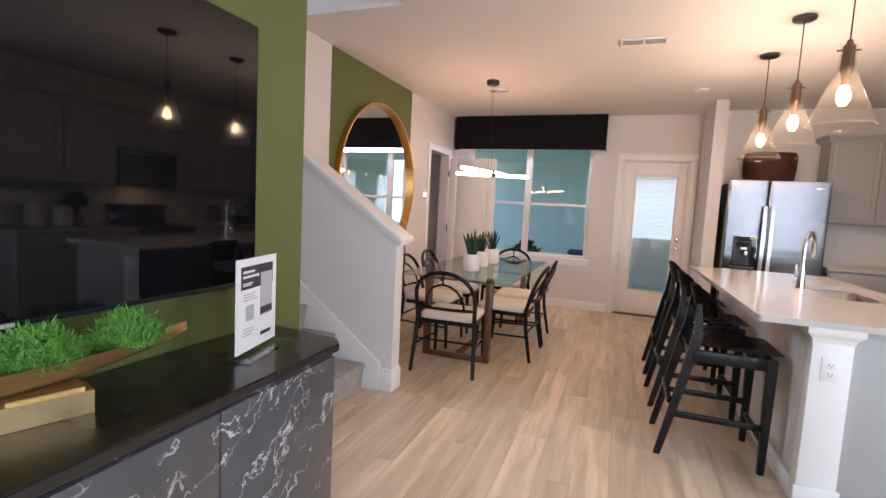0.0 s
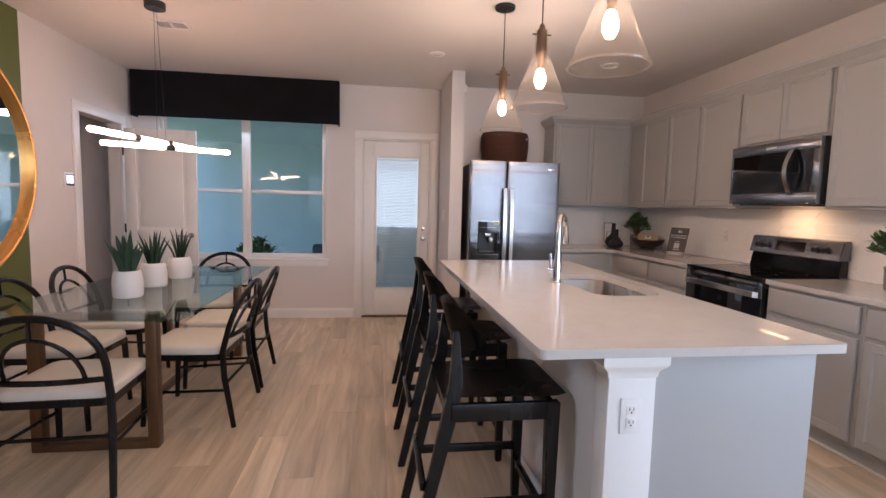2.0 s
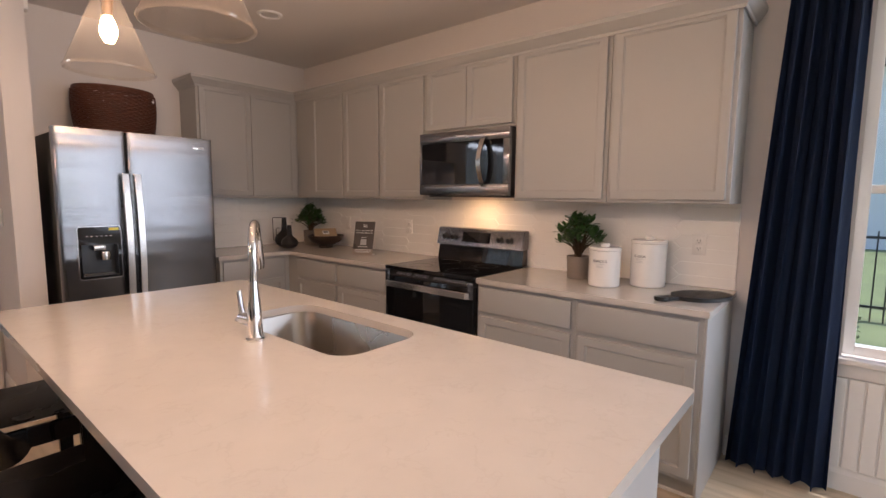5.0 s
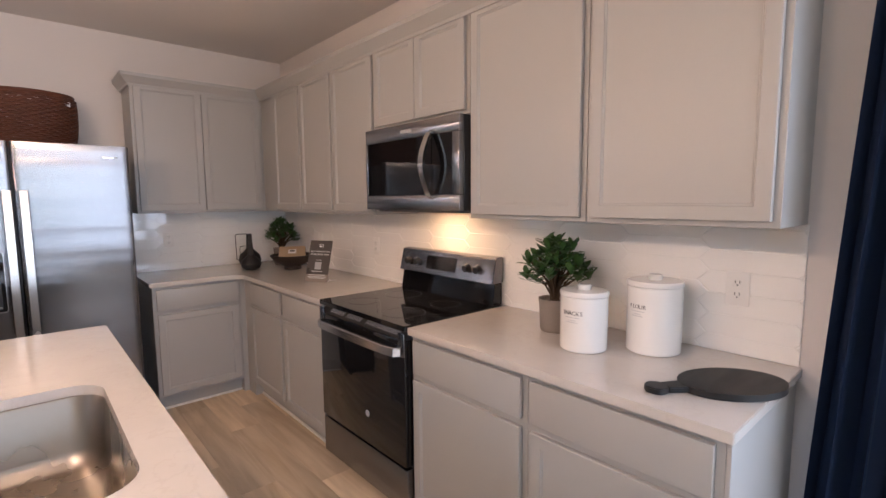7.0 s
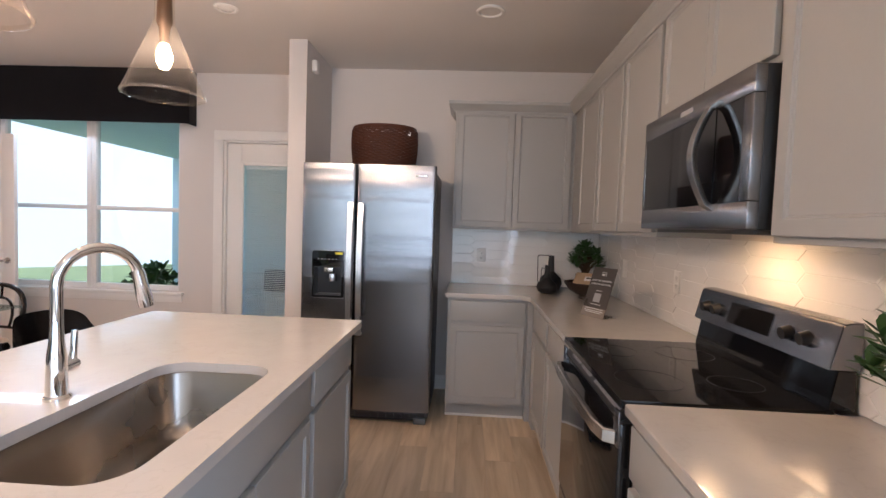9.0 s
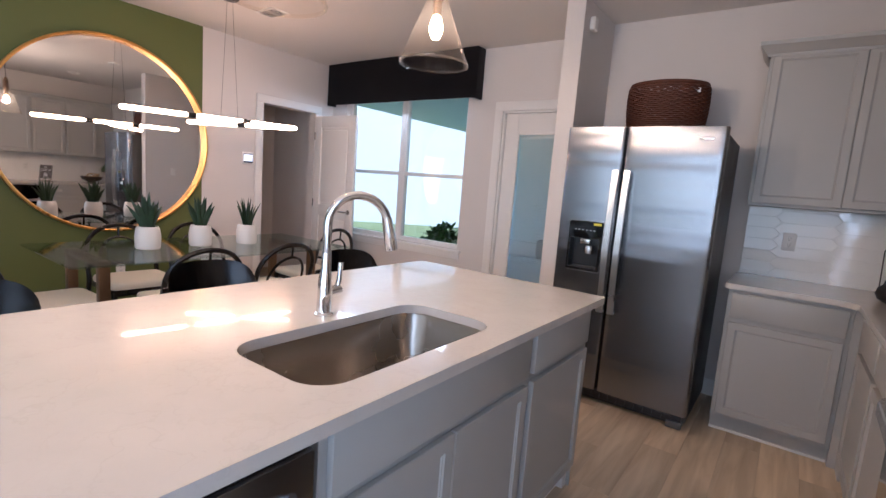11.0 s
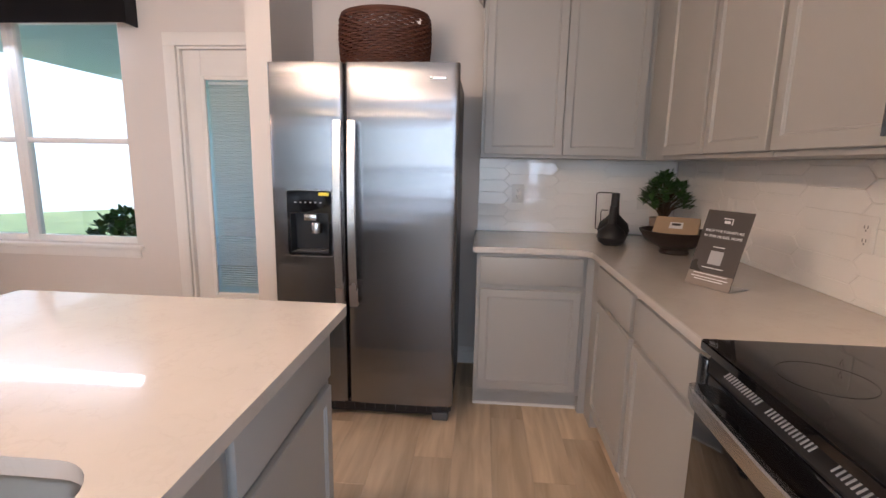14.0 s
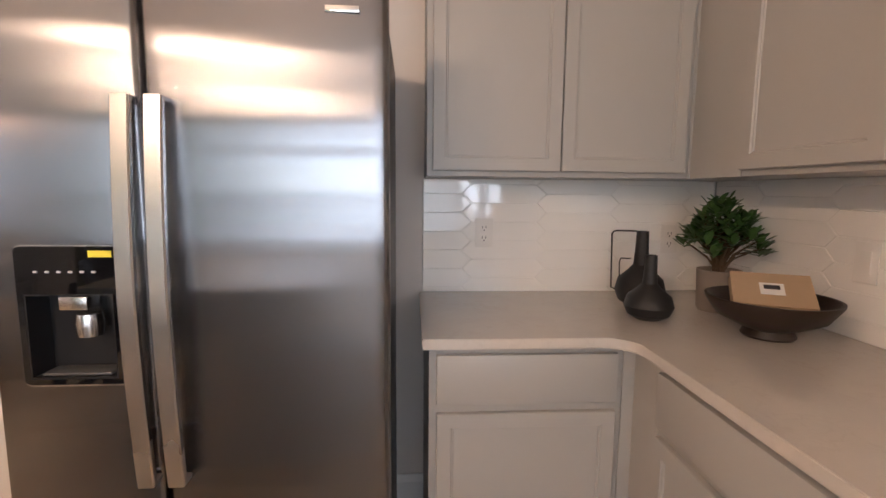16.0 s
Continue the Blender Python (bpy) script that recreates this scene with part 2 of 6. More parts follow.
add_waves(STEEL, 0.15, (0.3, 0.3, 9.0))
STEELH = mat("satin_steel", (0.62, 0.61, 0.60), 0.26, 1.0, var=0.03, rvar=0.03)
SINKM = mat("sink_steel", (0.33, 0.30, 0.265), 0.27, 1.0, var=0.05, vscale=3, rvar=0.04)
CHROME = mat("chrome", (0.78, 0.78, 0.78), 0.06, 1.0, var=0.02, rvar=0.03)
DARKSTEEL = mat("fridge_side_grey", (0.11, 0.11, 0.11), 0.42, 0.4, var=0.05, bump=0.05, bscale=300)
SCREEN = mat("dark_screen_glass", (0.004, 0.004, 0.005), 0.035, var=0.1, rvar=0.01, spec=0.4)
BLACKGLASS = mat("black_glass", (0.006, 0.006, 0.007), 0.05, var=0.1, rvar=0.02)
BLACKPL = mat("black_plastic", (0.015, 0.015, 0.016), 0.35, var=0.1, bump=0.03, bscale=200)
FABRIC_BLACK = mat("black_valance_fabric", (0.010, 0.009, 0.011), 0.9, var=0.2, bump=0.3, bscale=400)
NAVY = mat("navy_curtain_fabric", (0.010, 0.026, 0.075), 0.75, var=0.2, vscale=6, bump=0.25, bscale=500)
GOLD = mat("brushed_gold", (0.62, 0.36, 0.11), 0.3, 1.0, var=0.08, bump=0.03, bscale=80)
MIRROR = mat("mirror_silver", (0.9, 0.9, 0.9), 0.015, 1.0, var=0.005, rvar=0.002)
PLANK = plank_mat("oak_vinyl_plank")
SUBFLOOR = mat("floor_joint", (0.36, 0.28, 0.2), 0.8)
TILE = mat("glossy_white_tile", (0.88, 0.86, 0.83), 0.06, var=0.02, vscale=6, bump=0.07, bscale=11, rvar=0.03, coat=0.3, piece=0.02)
GROUT = mat("white_grout", (0.83, 0.81, 0.78), 0.85, bump=0.1, bscale=300)
CARPET = mat("grey_stair_carpet", (0.33, 0.30, 0.27), 0.95, var=0.25, vscale=14, bump=0.9, bscale=180)
CREAM = mat("cream_seat_fabric", (0.68, 0.60, 0.50), 0.9, var=0.05, bump=0.3, bscale=320)
BRONZE = mat("bronze_table_base", (0.15, 0.085, 0.045), 0.35, 0.7, var=0.2, vscale=5, bump=0.05)
CERAMIC = mat("white_ceramic", (0.78, 0.76, 0.73), 0.22, var=0.02, coat=0.3)
MATTEWHITE = mat("matte_white_pot", (0.74, 0.71, 0.68), 0.6, var=0.03, bump=0.05)
CLAY = mat("taupe_clay", (0.25, 0.21, 0.18), 0.8, var=0.1, bump=0.15, bscale=90)
BLACKCLAY = mat("matte_black_ceramic", (0.013, 0.012, 0.012), 0.55, var=0.2, bump=0.1, bscale=90)
BOARD = mat("black_stained_board", (0.006, 0.0058, 0.0056), 0.5, var=0.2, bump=0.05, bscale=60, stretch=(1, 6, 1))
DARKWOOD = mat("dark_carved_wood", (0.022, 0.013, 0.009), 0.45, var=0.35, vscale=8, bump=0.15, bscale=40)
LEAF = mat("green_leaf", (0.045, 0.10, 0.025), 0.42, var=0.35, vscale=20)
LEAF_DARK = mat("dark_succulent_leaf", (0.020, 0.045, 0.021), 0.5, var=0.45, vscale=25)
FERN = mat("bright_moss_green", (0.12, 0.32, 0.04), 0.65, var=0.45, vscale=30)
STEM = mat("brown_stem", (0.09, 0.055, 0.03), 0.8, var=0.2)
SOIL = mat("dark_soil", (0.03, 0.022, 0.016), 0.95, bump=0.6, bscale=120)
WICKER = mat("reddish_brown_wicker", (0.085, 0.027, 0.013), 0.55, var=0.4, vscale=14, bump=0.2, bscale=90)
PAPER = mat("white_card", (0.78, 0.78, 0.79), 0.5, var=0.01)
INK = mat("dark_ink", (0.035, 0.035, 0.045), 0.6)
GREYINK = mat("grey_ink", (0.42, 0.42, 0.44), 0.6)
SIGNGREY = mat("charcoal_sign_print", (0.066, 0.058, 0.053), 0.3, var=0.04)
KRAFT = mat("kraft_card", (0.42, 0.31, 0.20), 0.7, var=0.06)
YELLOW = mat("yellow_sticker", (0.75, 0.65, 0.05), 0.5)
ACRYLIC = glass("clear_acrylic", (0.93, 0.94, 0.95))
PANE = glass("window_glass", (0.93, 0.97, 0.98))
SHADEGLASS = lamp_glass("clear_lamp_glass")
TABLEGLASS = glass("table_glass", (0.80, 0.88, 0.85))
TUBE = glow("warm_white_tube", (1.0, 0.55, 0.30), 15.0)
FILAMENT = glow("glowing_bulb", (1.0, 0.62, 0.28), 16.0)
DISPLAY = glow("pale_display", (0.75, 0.85, 1.0), 0.5)
TRAYWOOD = mat("gilded_tray_wood", (0.34, 0.20, 0.075), 0.4, 0.45, var=0.3, vscale=5, bump=0.2, bscale=30, stretch=(3, 1, 3))
GILT = mat("gilded_box", (0.74, 0.57, 0.28), 0.26, 0.85, var=0.12, bump=0.05)
PATIOBLUE = mat("pale_blue_patio_paint", (0.66, 0.79, 0.80), 0.8, var=0.03, bump=0.05)
GRASS = mat("lawn", (0.16, 0.19, 0.08), 0.95, var=0.4, vscale=2, bump=0.5, bscale=60)
CONCRETE = mat("patio_concrete", (0.6, 0.59, 0.57), 0.85, var=0.1, bump=0.2)
SIDING = mat("white_siding", (0.72, 0.72, 0.71), 0.7, var=0.04)
ROOFING = mat("grey_shingles", (0.11, 0.11, 0.115), 0.9, var=0.2, bump=0.4)
CUSHION_BLUE = mat("slate_blue_cushion", (0.07, 0.10, 0.13), 0.9, bump=0.2)
CUSHION_WHITE = mat("white_cushion", (0.72, 0.75, 0.76), 0.9, bump=0.2)

# ---- shaping ----
BASE = {}


def thing(name, at, label, category, group="", rz=0.0):
    """An Empty at a thing's base; its parts are modelled in world places unless it is turned."""
    ob = new(name)
    ob.empty_display_size = 0.05
    ob.matrix_world = pose(*at, 0, 0, rz)
    BASE[ob] = (Matrix.Translation(at) if not rz else Matrix.Identity(4))
    return tagged(ob, label, category, group)


def finish(name, bm, material, smooth=35):
    me = bpy.data.meshes.new(name)
    bmesh.ops.recalc_face_normals(bm, faces=bm.faces)
    bm.to_mesh(me)
    bm.free()
    for mm in material if isinstance(material, (list, tuple)) else [material]:
        me.materials.append(mm)
    if smooth:
        me.shade_smooth()
        me.set_sharp_from_angle(angle=radians(smooth))
    return me


def part(name, bm, material, parent, label="", smooth=35):
    base = BASE.get(parent, Matrix.Identity(4))
    bm.transform(base.inverted())
    ob = new(name, finish(name, bm, material, smooth))
    ob.parent = parent
    BASE[ob] = base
    return tagged(ob, label)


def solid(name, bm, material, label="", category="", kind="structure", smooth=35, group=""):
    ob = new(name, finish(name, bm, material, smooth))
    return tagged(ob, label, category, group, kind)


def B():
    return bmesh.new()


def bx(bm, x0, x1, y0, y1, z0, z1, bev=0.0, seg=2, m=None):
    r = bmesh.ops.create_cube(bm, size=1.0)
    vs = r["verts"]
    mm = Matrix.Translation(((x0 + x1) / 2, (y0 + y1) / 2, (z0 + z1) / 2)) @ Matrix.Diagonal((abs(x1 - x0), abs(y1 - y0), abs(z1 - z0), 1))
    bmesh.ops.transform(bm, matrix=(m @ mm) if m else mm, verts=vs)
    if bev:
        es = {e for v in vs for e in v.link_edges}
        bmesh.ops.bevel(bm, geom=list(es), offset=bev, segments=seg, affect="EDGES", profile=0.5, clamp_overlap=True)
    return bm


def bar(bm, pts, side, w, t):
    """A flat strap along points; side is the way of its width."""
    pts, side = [Vector(p) for p in pts], Vector(side)
    rows = []
    for i, p in enumerate(pts):
        d = (pts[min(i + 1, len(pts) - 1)] - pts[max(i - 1, 0)]).normalized()
        nn = d.cross(side).normalized()
        rows.append([bm.verts.new(p + side * (w * a) + nn * (t * b)) for a, b in ((-0.5, -0.25), (-0.42, -0.5), (0.42, -0.5), (0.5, -0.25), (0.5, 0.5), (-0.5, 0.5))])
    for a, b in zip(rows, rows[1:]):
        for k in range(6):
            bm.faces.new((a[k], a[(k + 1) % 6], b[(k + 1) % 6], b[k]))
    bm.faces.new(rows[0])
    bm.faces.new(rows[-1][::-1])
    return bm


def ring(bm, c, ax, ay, r, n):
    return [bm.verts.new(c + ax * (r * math.cos(2 * math.pi * k / n)) + ay * (r * math.sin(2 * math.pi * k / n))) for k in range(n)]


def sweep(bm, pts, r, n=10, closed=False, flat=1.0):
    """A tube along points; r is one radius or one a point; flat squeezes the section."""
    pts = [Vector(p) for p in pts]
    rs = r if isinstance(r, (list, tuple)) else [r] * len(pts)
    rings, up = [], None
    for i, p in enumerate(pts):
        a = pts[(i - 1) % len(pts)] if closed or i else p
        c = pts[(i + 1) % len(pts)] if closed or i < len(pts) - 1 else p
        d = (c - a).normalized()
        if up is None:
            up = d.orthogonal().normalized()
        up = (up - d * up.dot(d)).normalized()
        rings.append(ring(bm, p, up, d.cross(up) * flat, rs[i], n))
    pairs = list(zip(rings, rings[1:])) + ([(rings[-1], rings[0])] if closed else [])
    for a, c in pairs:
        for k in range(n):
            bm.faces.new((a[k], a[(k + 1) % n], c[(k + 1) % n], c[k]))
    if not closed:
        bm.faces.new(rings[0][::-1])
        bm.faces.new(rings[-1])
    return bm


def lathe(bm, prof, at=(0, 0, 0), n=32, sx=1.0, sy=1.0):
    """A turned shape from (radius, height) pairs; a radius of 0 closes it."""
    rows = []
    for r, z in prof:
        if r < 1e-6:
            rows.append([bm.verts.new((at[0], at[1], at[2] + z))])
        else:
            rows.append([bm.verts.new((at[0] + sx * r * math.cos(2 * math.pi * k / n), at[1] + sy * r * math.sin(2 * math.pi * k / n), at[2] + z)) for k in range(n)])
    for a, c in zip(rows, rows[1:]):
        for k in range(n):
            q = [a[k % len(a)], a[(k + 1) % len(a)], c[(k + 1) % len(c)], c[k % len(c)]]
            q = [v for i, v in enumerate(q) if v not in q[:i]]
            if len(q) > 2:
                bm.faces.new(q)
    return bm


def prism(bm, pts, axis, a, b, bev=0.0):
    """A flat outline pushed along x, y or z from a to b."""
    def place(p, v):
        return {"x": (v, p[0], p[1]), "y": (p[0], v, p[1]), "z": (p[0], p[1], v)}[axis]
    lo, hi = [bm.verts.new(place(p, a)) for p in pts], [bm.verts.new(place(p, b)) for p in pts]
    bm.faces.new(lo)
    bm.faces.new(hi[::-1])
    n = len(pts)
    for k in range(n):
        bm.faces.new((lo[k], hi[k], hi[(k + 1) % n], lo[(k + 1) % n]))
    if bev:
        es = [e for v in lo + hi for e in v.link_edges]
        bmesh.ops.bevel(bm, geom=list(set(es)), offset=bev, segments=2, affect="EDGES", clamp_overlap=True)
    return bm


def rounded(x0, x1, y0, y1, r, k=5):
    out = []
    for cx, cy, a0 in ((x1 - r, y1 - r, 0), (x0 + r, y1 - r, 90), (x0 + r, y0 + r, 180), (x1 - r, y0 + r, 270)):
        out += [(cx + r * math.cos(radians(a0 + 90 * i / k)), cy + r * math.sin(radians(a0 + 90 * i / k))) for i in range(k + 1)]
    return out


def wall(name, axis, at, thick, u0, u1, z0, z1, holes, material, label):
    """A wall along x or y with openings (u0, u1, z0, z1) cut through it."""
    us = sorted({u0, u1, *[h[0] for h in holes], *[h[1] for h in holes]})
    zs = sorted({z0, z1, *[h[2] for h in holes], *[h[3] for h in holes]})
    bm = B()
    full = lambda a, b: 0 <= a < len(us) - 1 and 0 <= b < len(zs) - 1 and not any(h[0] <= (us[a] + us[a + 1]) / 2 <= h[1] and h[2] <= (zs[b] + zs[b + 1]) / 2 <= h[3] for h in holes)
    P = lambda u, w, z: (u, w, z) if axis == "x" else (w, u, z)
    cache = {}
    def V(u, w, z):
        key = (round(u, 4), round(w, 4), round(z, 4))
        if key not in cache:
            cache[key] = bm.verts.new(P(u, w, z))
        return cache[key]
    lo, hi = at, at + thick
    for a in range(len(us) - 1):
        for b in range(len(zs) - 1):
            if not full(a, b):
                continue
            A, C, D, E = us[a], us[a + 1], zs[b], zs[b + 1]
            for w in (lo, hi):
                bm.faces.new((V(A, w, D), V(C, w, D), V(C, w, E), V(A, w, E)))
            for da, db, e in ((-1, 0, (A, D, A, E)), (1, 0, (C, D, C, E)), (0, -1, (A, D, C, D)), (0, 1, (A, E, C, E))):
                if not full(a + da, b + db):
                    bm.faces.new((V(e[0], lo, e[1]), V(e[2], lo, e[3]), V(e[2], hi, e[3]), V(e[0], hi, e[1])))
    return solid(name, bm, material, label, "wall", smooth=0)

# ---- setting ----
H = 2.68
XL, XR, YB, YK, YF = -1.69, 4.06, 7.365, 7.17, -3.5
slab = solid("floor", bx(B(), -1.69, XR + 0.1, YF, YB + 0.1, -0.12, -0.006), SUBFLOOR, "oak-look vinyl plank floor running through the open room", "floor", smooth=0)
bm = B()
bx(bm, XL - 0.1, XR + 0.1, 3.45, YB + 0.13, H, H + 0.12)
bx(bm, -0.74, XR + 0.1, YF - 0.1, 3.45, H, H + 0.12)
solid("ceiling", bm, CEIL, "smooth warm-white painted ceiling", "ceiling", smooth=0)
WIN = (-1.43, 0.335, 0.70, 2.30)
DOOR = (0.745, 1.54, 0.0, 2.09)
wall("wall_north", "x", YB, 0.14, XL - 0.1, 1.70, 0, H, [WIN, DOOR], WALL, "pale greige wall with a wide window and a glazed patio door")
wall("wall_kitchen_north", "x", YK, 0.335, 1.70, XR + 0.14, 0, H, [], WALL, "pale greige kitchen wall behind the refrigerator")
wall("partition", "y", 1.645, 0.13, 6.55, YB, 0, H, [], WALL, "short pale partition beside the refrigerator")
EWIN = (1.05, 2.79, 0.66, 2.32)
# the opening at y -2.3 to -0.5 is made up for the fill lamp
wall("wall_east", "y", XR, 0.14, YF, YB + 0.14, 0, H, [EWIN, (-2.3, -0.5, 0.66, 2.32)], WALL, "pale greige long wall with kitchen cabinets and a window")
PDOOR = (6.40, 7.10, 0.0, 2.09)
wall("wall_west", "y", XL - 0.12, 0.12, 3.45, YB, 0, H, [PDOOR], WALL, "pale greige dining wall with a pantry doorway")
wall("wall_south", "x", YF - 0.14, 0.14, -0.76, XR + 0.14, 0, H, [(0.1, 3.3, 0.66, 2.32)], WALL, "pale front wall of the living area")
wall("wall_television", "y", -0.74, 0.12, YF, 2.28, 0, H, [], GREEN, "olive green accent wall behind the television")
wall("wall_stair_south", "x", 2.16, 0.12, -5.2, -0.74, 0, 5.2, [], WALL, "plain wall beside the stairs")
wall("wall_stair_north", "x", 3.45, 0.12, -5.2, XL - 0.12, 0, 5.2, [], WALL, "plain wall beside the upper stairs")
# upper opening invented to go with the stairwell fill lamp
wall("wall_stair_west", "y", -5.3, 0.1, 2.16, 3.57, 0, 5.2, [(2.4, 3.3, 3.35, 4.45)], WALL, "plain wall at the head of the stairs")
wall("wall_stair_header", "y", -0.74, 0.12, 2.28, 3.45, H + 0.123, 5.2, [], WALL, "plain wall above the stair opening")
wall("wall_stair_upper", "x", 3.45, 0.12, XL - 0.12, -0.62, H + 0.12, 5.2, [], WALL, "plain upper wall of the stairwell")
solid("ceiling_stairwell", bx(B(), -5.3, -0.62, 2.16, 3.57, 5.2, 5.3), CEIL, "plain ceiling of the stairwell", "ceiling", smooth=0)
# pantry behind the doorway
wall("wall_pantry_west", "y", -3.0, 0.1, 5.9, YB + 0.1, 0, H, [], WALL, "plain pantry back wall")
wall("wall_pantry_south", "x", 5.9, 0.1, -2.9, XL - 0.12, 0, H, [], WALL, "plain pantry side wall")
wall("wall_pantry_north", "x", YB, 0.1, -2.9, XL - 0.12, 0, H, [], WALL, "plain pantry side wall")
solid("ceiling_pantry", bx(B(), -3.0, XL - 0.1, 5.9, YB + 0.1, H, H + 0.1), CEIL, "plain pantry ceiling", "ceiling", smooth=0)
# no planks here: the slab shows the floor-joint brown
solid("floor_pantry", bx(B(), -3.0, XL, 5.9, YB + 0.1, -0.1, -0.004), SUBFLOOR, "plain pantry floor in the brown joint colour", "floor", smooth=0)
# the green accent panel behind the mirror
solid("wall_accent", bx(B(), XL, XL + 0.003, 4.06, 5.74, 0.0, H - 0.001), GREEN, "olive green painted panel of wall behind the mirror", "wall", smooth=0)


def base_run(name, axis, at, out, u0, u1, h=0.115):
    bm = B()
    t = 0.014
    prof = [(0, 0), (t, 0), (t, h - 0.03), (t * 0.6, h - 0.012), (t * 0.45, h), (0, h)]
    pts = [(at + out * p[0], p[1]) for p in prof]
    if axis == "y":
        prism(bm, pts, "y", u0, u1)
    else:
        prism(bm, pts, "x", u0, u1)
    return solid(name, bm, TRIM, "white painted baseboard", "baseboard", smooth=0)


base_run("baseboard", "x", YB, -1, XL, 0.655)
base_run("baseboard", "x", YK, -1, 1.775, 1.83)
base_run("baseboard", "x", YK, -1, 2.72, 2.84)
base_run("baseboard", "y", XL + 0.003, 1, 3.57, 6.31)
base_run("baseboard", "y", XL, 1, 7.19, YB)
base_run("baseboard", "y", 1.645, -1, 6.55, YB)
base_run("baseboard", "y", XR, -1, YF, 3.24)
base_run("baseboard", "x", 6.55, -1, 1.645, 1.775)


def casing(name, axis, at, out, u0, u1, top, w=0.085, t=0.018, sill=None, label="white painted door casing"):
    """Flat trim round an opening, with a raised outer edge."""
    root = tagged(new(name), label, "trim", kind="structure")
    lo, hi = sorted((at, at + out * t))
    def piece(nm, a, b, c, d):
        bm = B()
        if axis == "x":
            bx(bm, a, b, lo, hi, c, d, 0.004)
        else:
            bx(bm, lo, hi, a, b, c, d, 0.004)
        part(nm, bm, TRIM, root)
    b0 = sill if sill else 0.0
    piece("side_trim", u0 - w, u0, b0, top)
    piece("side_trim", u1, u1 + w, b0, top)
    piece("head_trim", u0 - w, u1 + w, top, top + w)
    return root


casing("trim_patio_door", "x", YB, -1, DOOR[0], DOOR[1], DOOR[3])
casing("trim_pantry_door", "y", XL, 1, PDOOR[0], PDOOR[1], PDOOR[3])

# stair half wall, cap, skirt and steps
SLOPE = 0.68
NX = -0.70
bm = B()
top = lambda x: 1.12 + (NX - x) * SLOPE
prism(bm, [(NX, 0), (NX, top(NX)), (XL, top(XL)), (XL, 0)], "y", 3.452, 3.568)
solid("stair_half_wall", bm, WALL, "white sloping half wall beside the stairs", "half wall", smooth=0)
bm = B()
dz = 0.035
prism(bm, [(NX + 0.06, top(NX + 0.06)), (NX + 0.06, top(NX + 0.06) + dz), (XL, top(XL) + dz), (XL, top(XL))], "y", 3.405, 3.615, 0.006)
prism(bm, [(NX + 0.035, top(NX + 0.035) - 0.04), (NX + 0.035, top(NX + 0.035) - 0.001), (XL, top(XL) - 0.001), (XL, top(XL) - 0.04)], "y", 3.43, 3.59, 0.006)
solid("stair_cap", bm, TRIM, "white sloping cap rail on the half wall", "trim")
bm = B()
bx(bm, NX - 0.10, NX + 0.014, 3.436, 3.584, 0, 0.14, 0.005)
bx(bm, NX - 0.09, NX + 0.008, 3.442, 3.578, 0.14, 0.165, 0.004)
solid("baseboard_newel", bm, TRIM, "white baseboard round the end of the half wall", "baseboard")
bm = B()
sk = lambda x: 0.205 + (-0.79 - x) * 0.74
prism(bm, [(-0.79, 0), (-0.79, sk(-0.79)), (-1.51, sk(-1.51)), (-1.64, sk(-1.51)), (-5.2, sk(-5.1)), (-5.2, 0)], "y", 3.434, 3.45)
solid("stair_skirt", bm, TRIM, "white skirt board along the stair wall", "trim")
stairs = tagged(new("stairs"), "carpeted straight stairs climbing beside the half wall", "stairs", kind="structure")
RUN, RISE, SX = 0.256, 0.186, -0.925
step_me = None
for k in range(13):
    bm = B()
    prism(bm, [(0.028, 0.0), (0.028, -0.028), (0.0, -0.045), (0.0, -RISE), (-RUN - 0.01, -RISE), (-RUN - 0.01, 0.0)], "y", 2.285, 3.432, 0.008) if not step_me else None
    if not step_me:
        step_me = finish("stair_step", bm, CARPET)
    else:
        bm.free()
    st = new("stair_step", step_me)
    st.parent = stairs
    st.location = (SX - k * RUN, 0, RISE * (k + 1))
solid("stair_fill", prism(B(), [(SX - 0.02, 0), (SX - 13 * RUN, 13 * RISE - RISE - 0.01), (-5.2, 12 * RISE), (-5.2, 0)], "y", 2.29, 3.43), WALL, "closed underside of the stairs", "stairs", smooth=0)
solid("landing", bx(B(), -5.2, SX - 13 * RUN - 0.012, 2.285, 3.432, 13 * RISE - 0.1, 13 * RISE), CARPET, "carpeted landing at the head of the stairs", "landing")

# ---- windows and doors ----


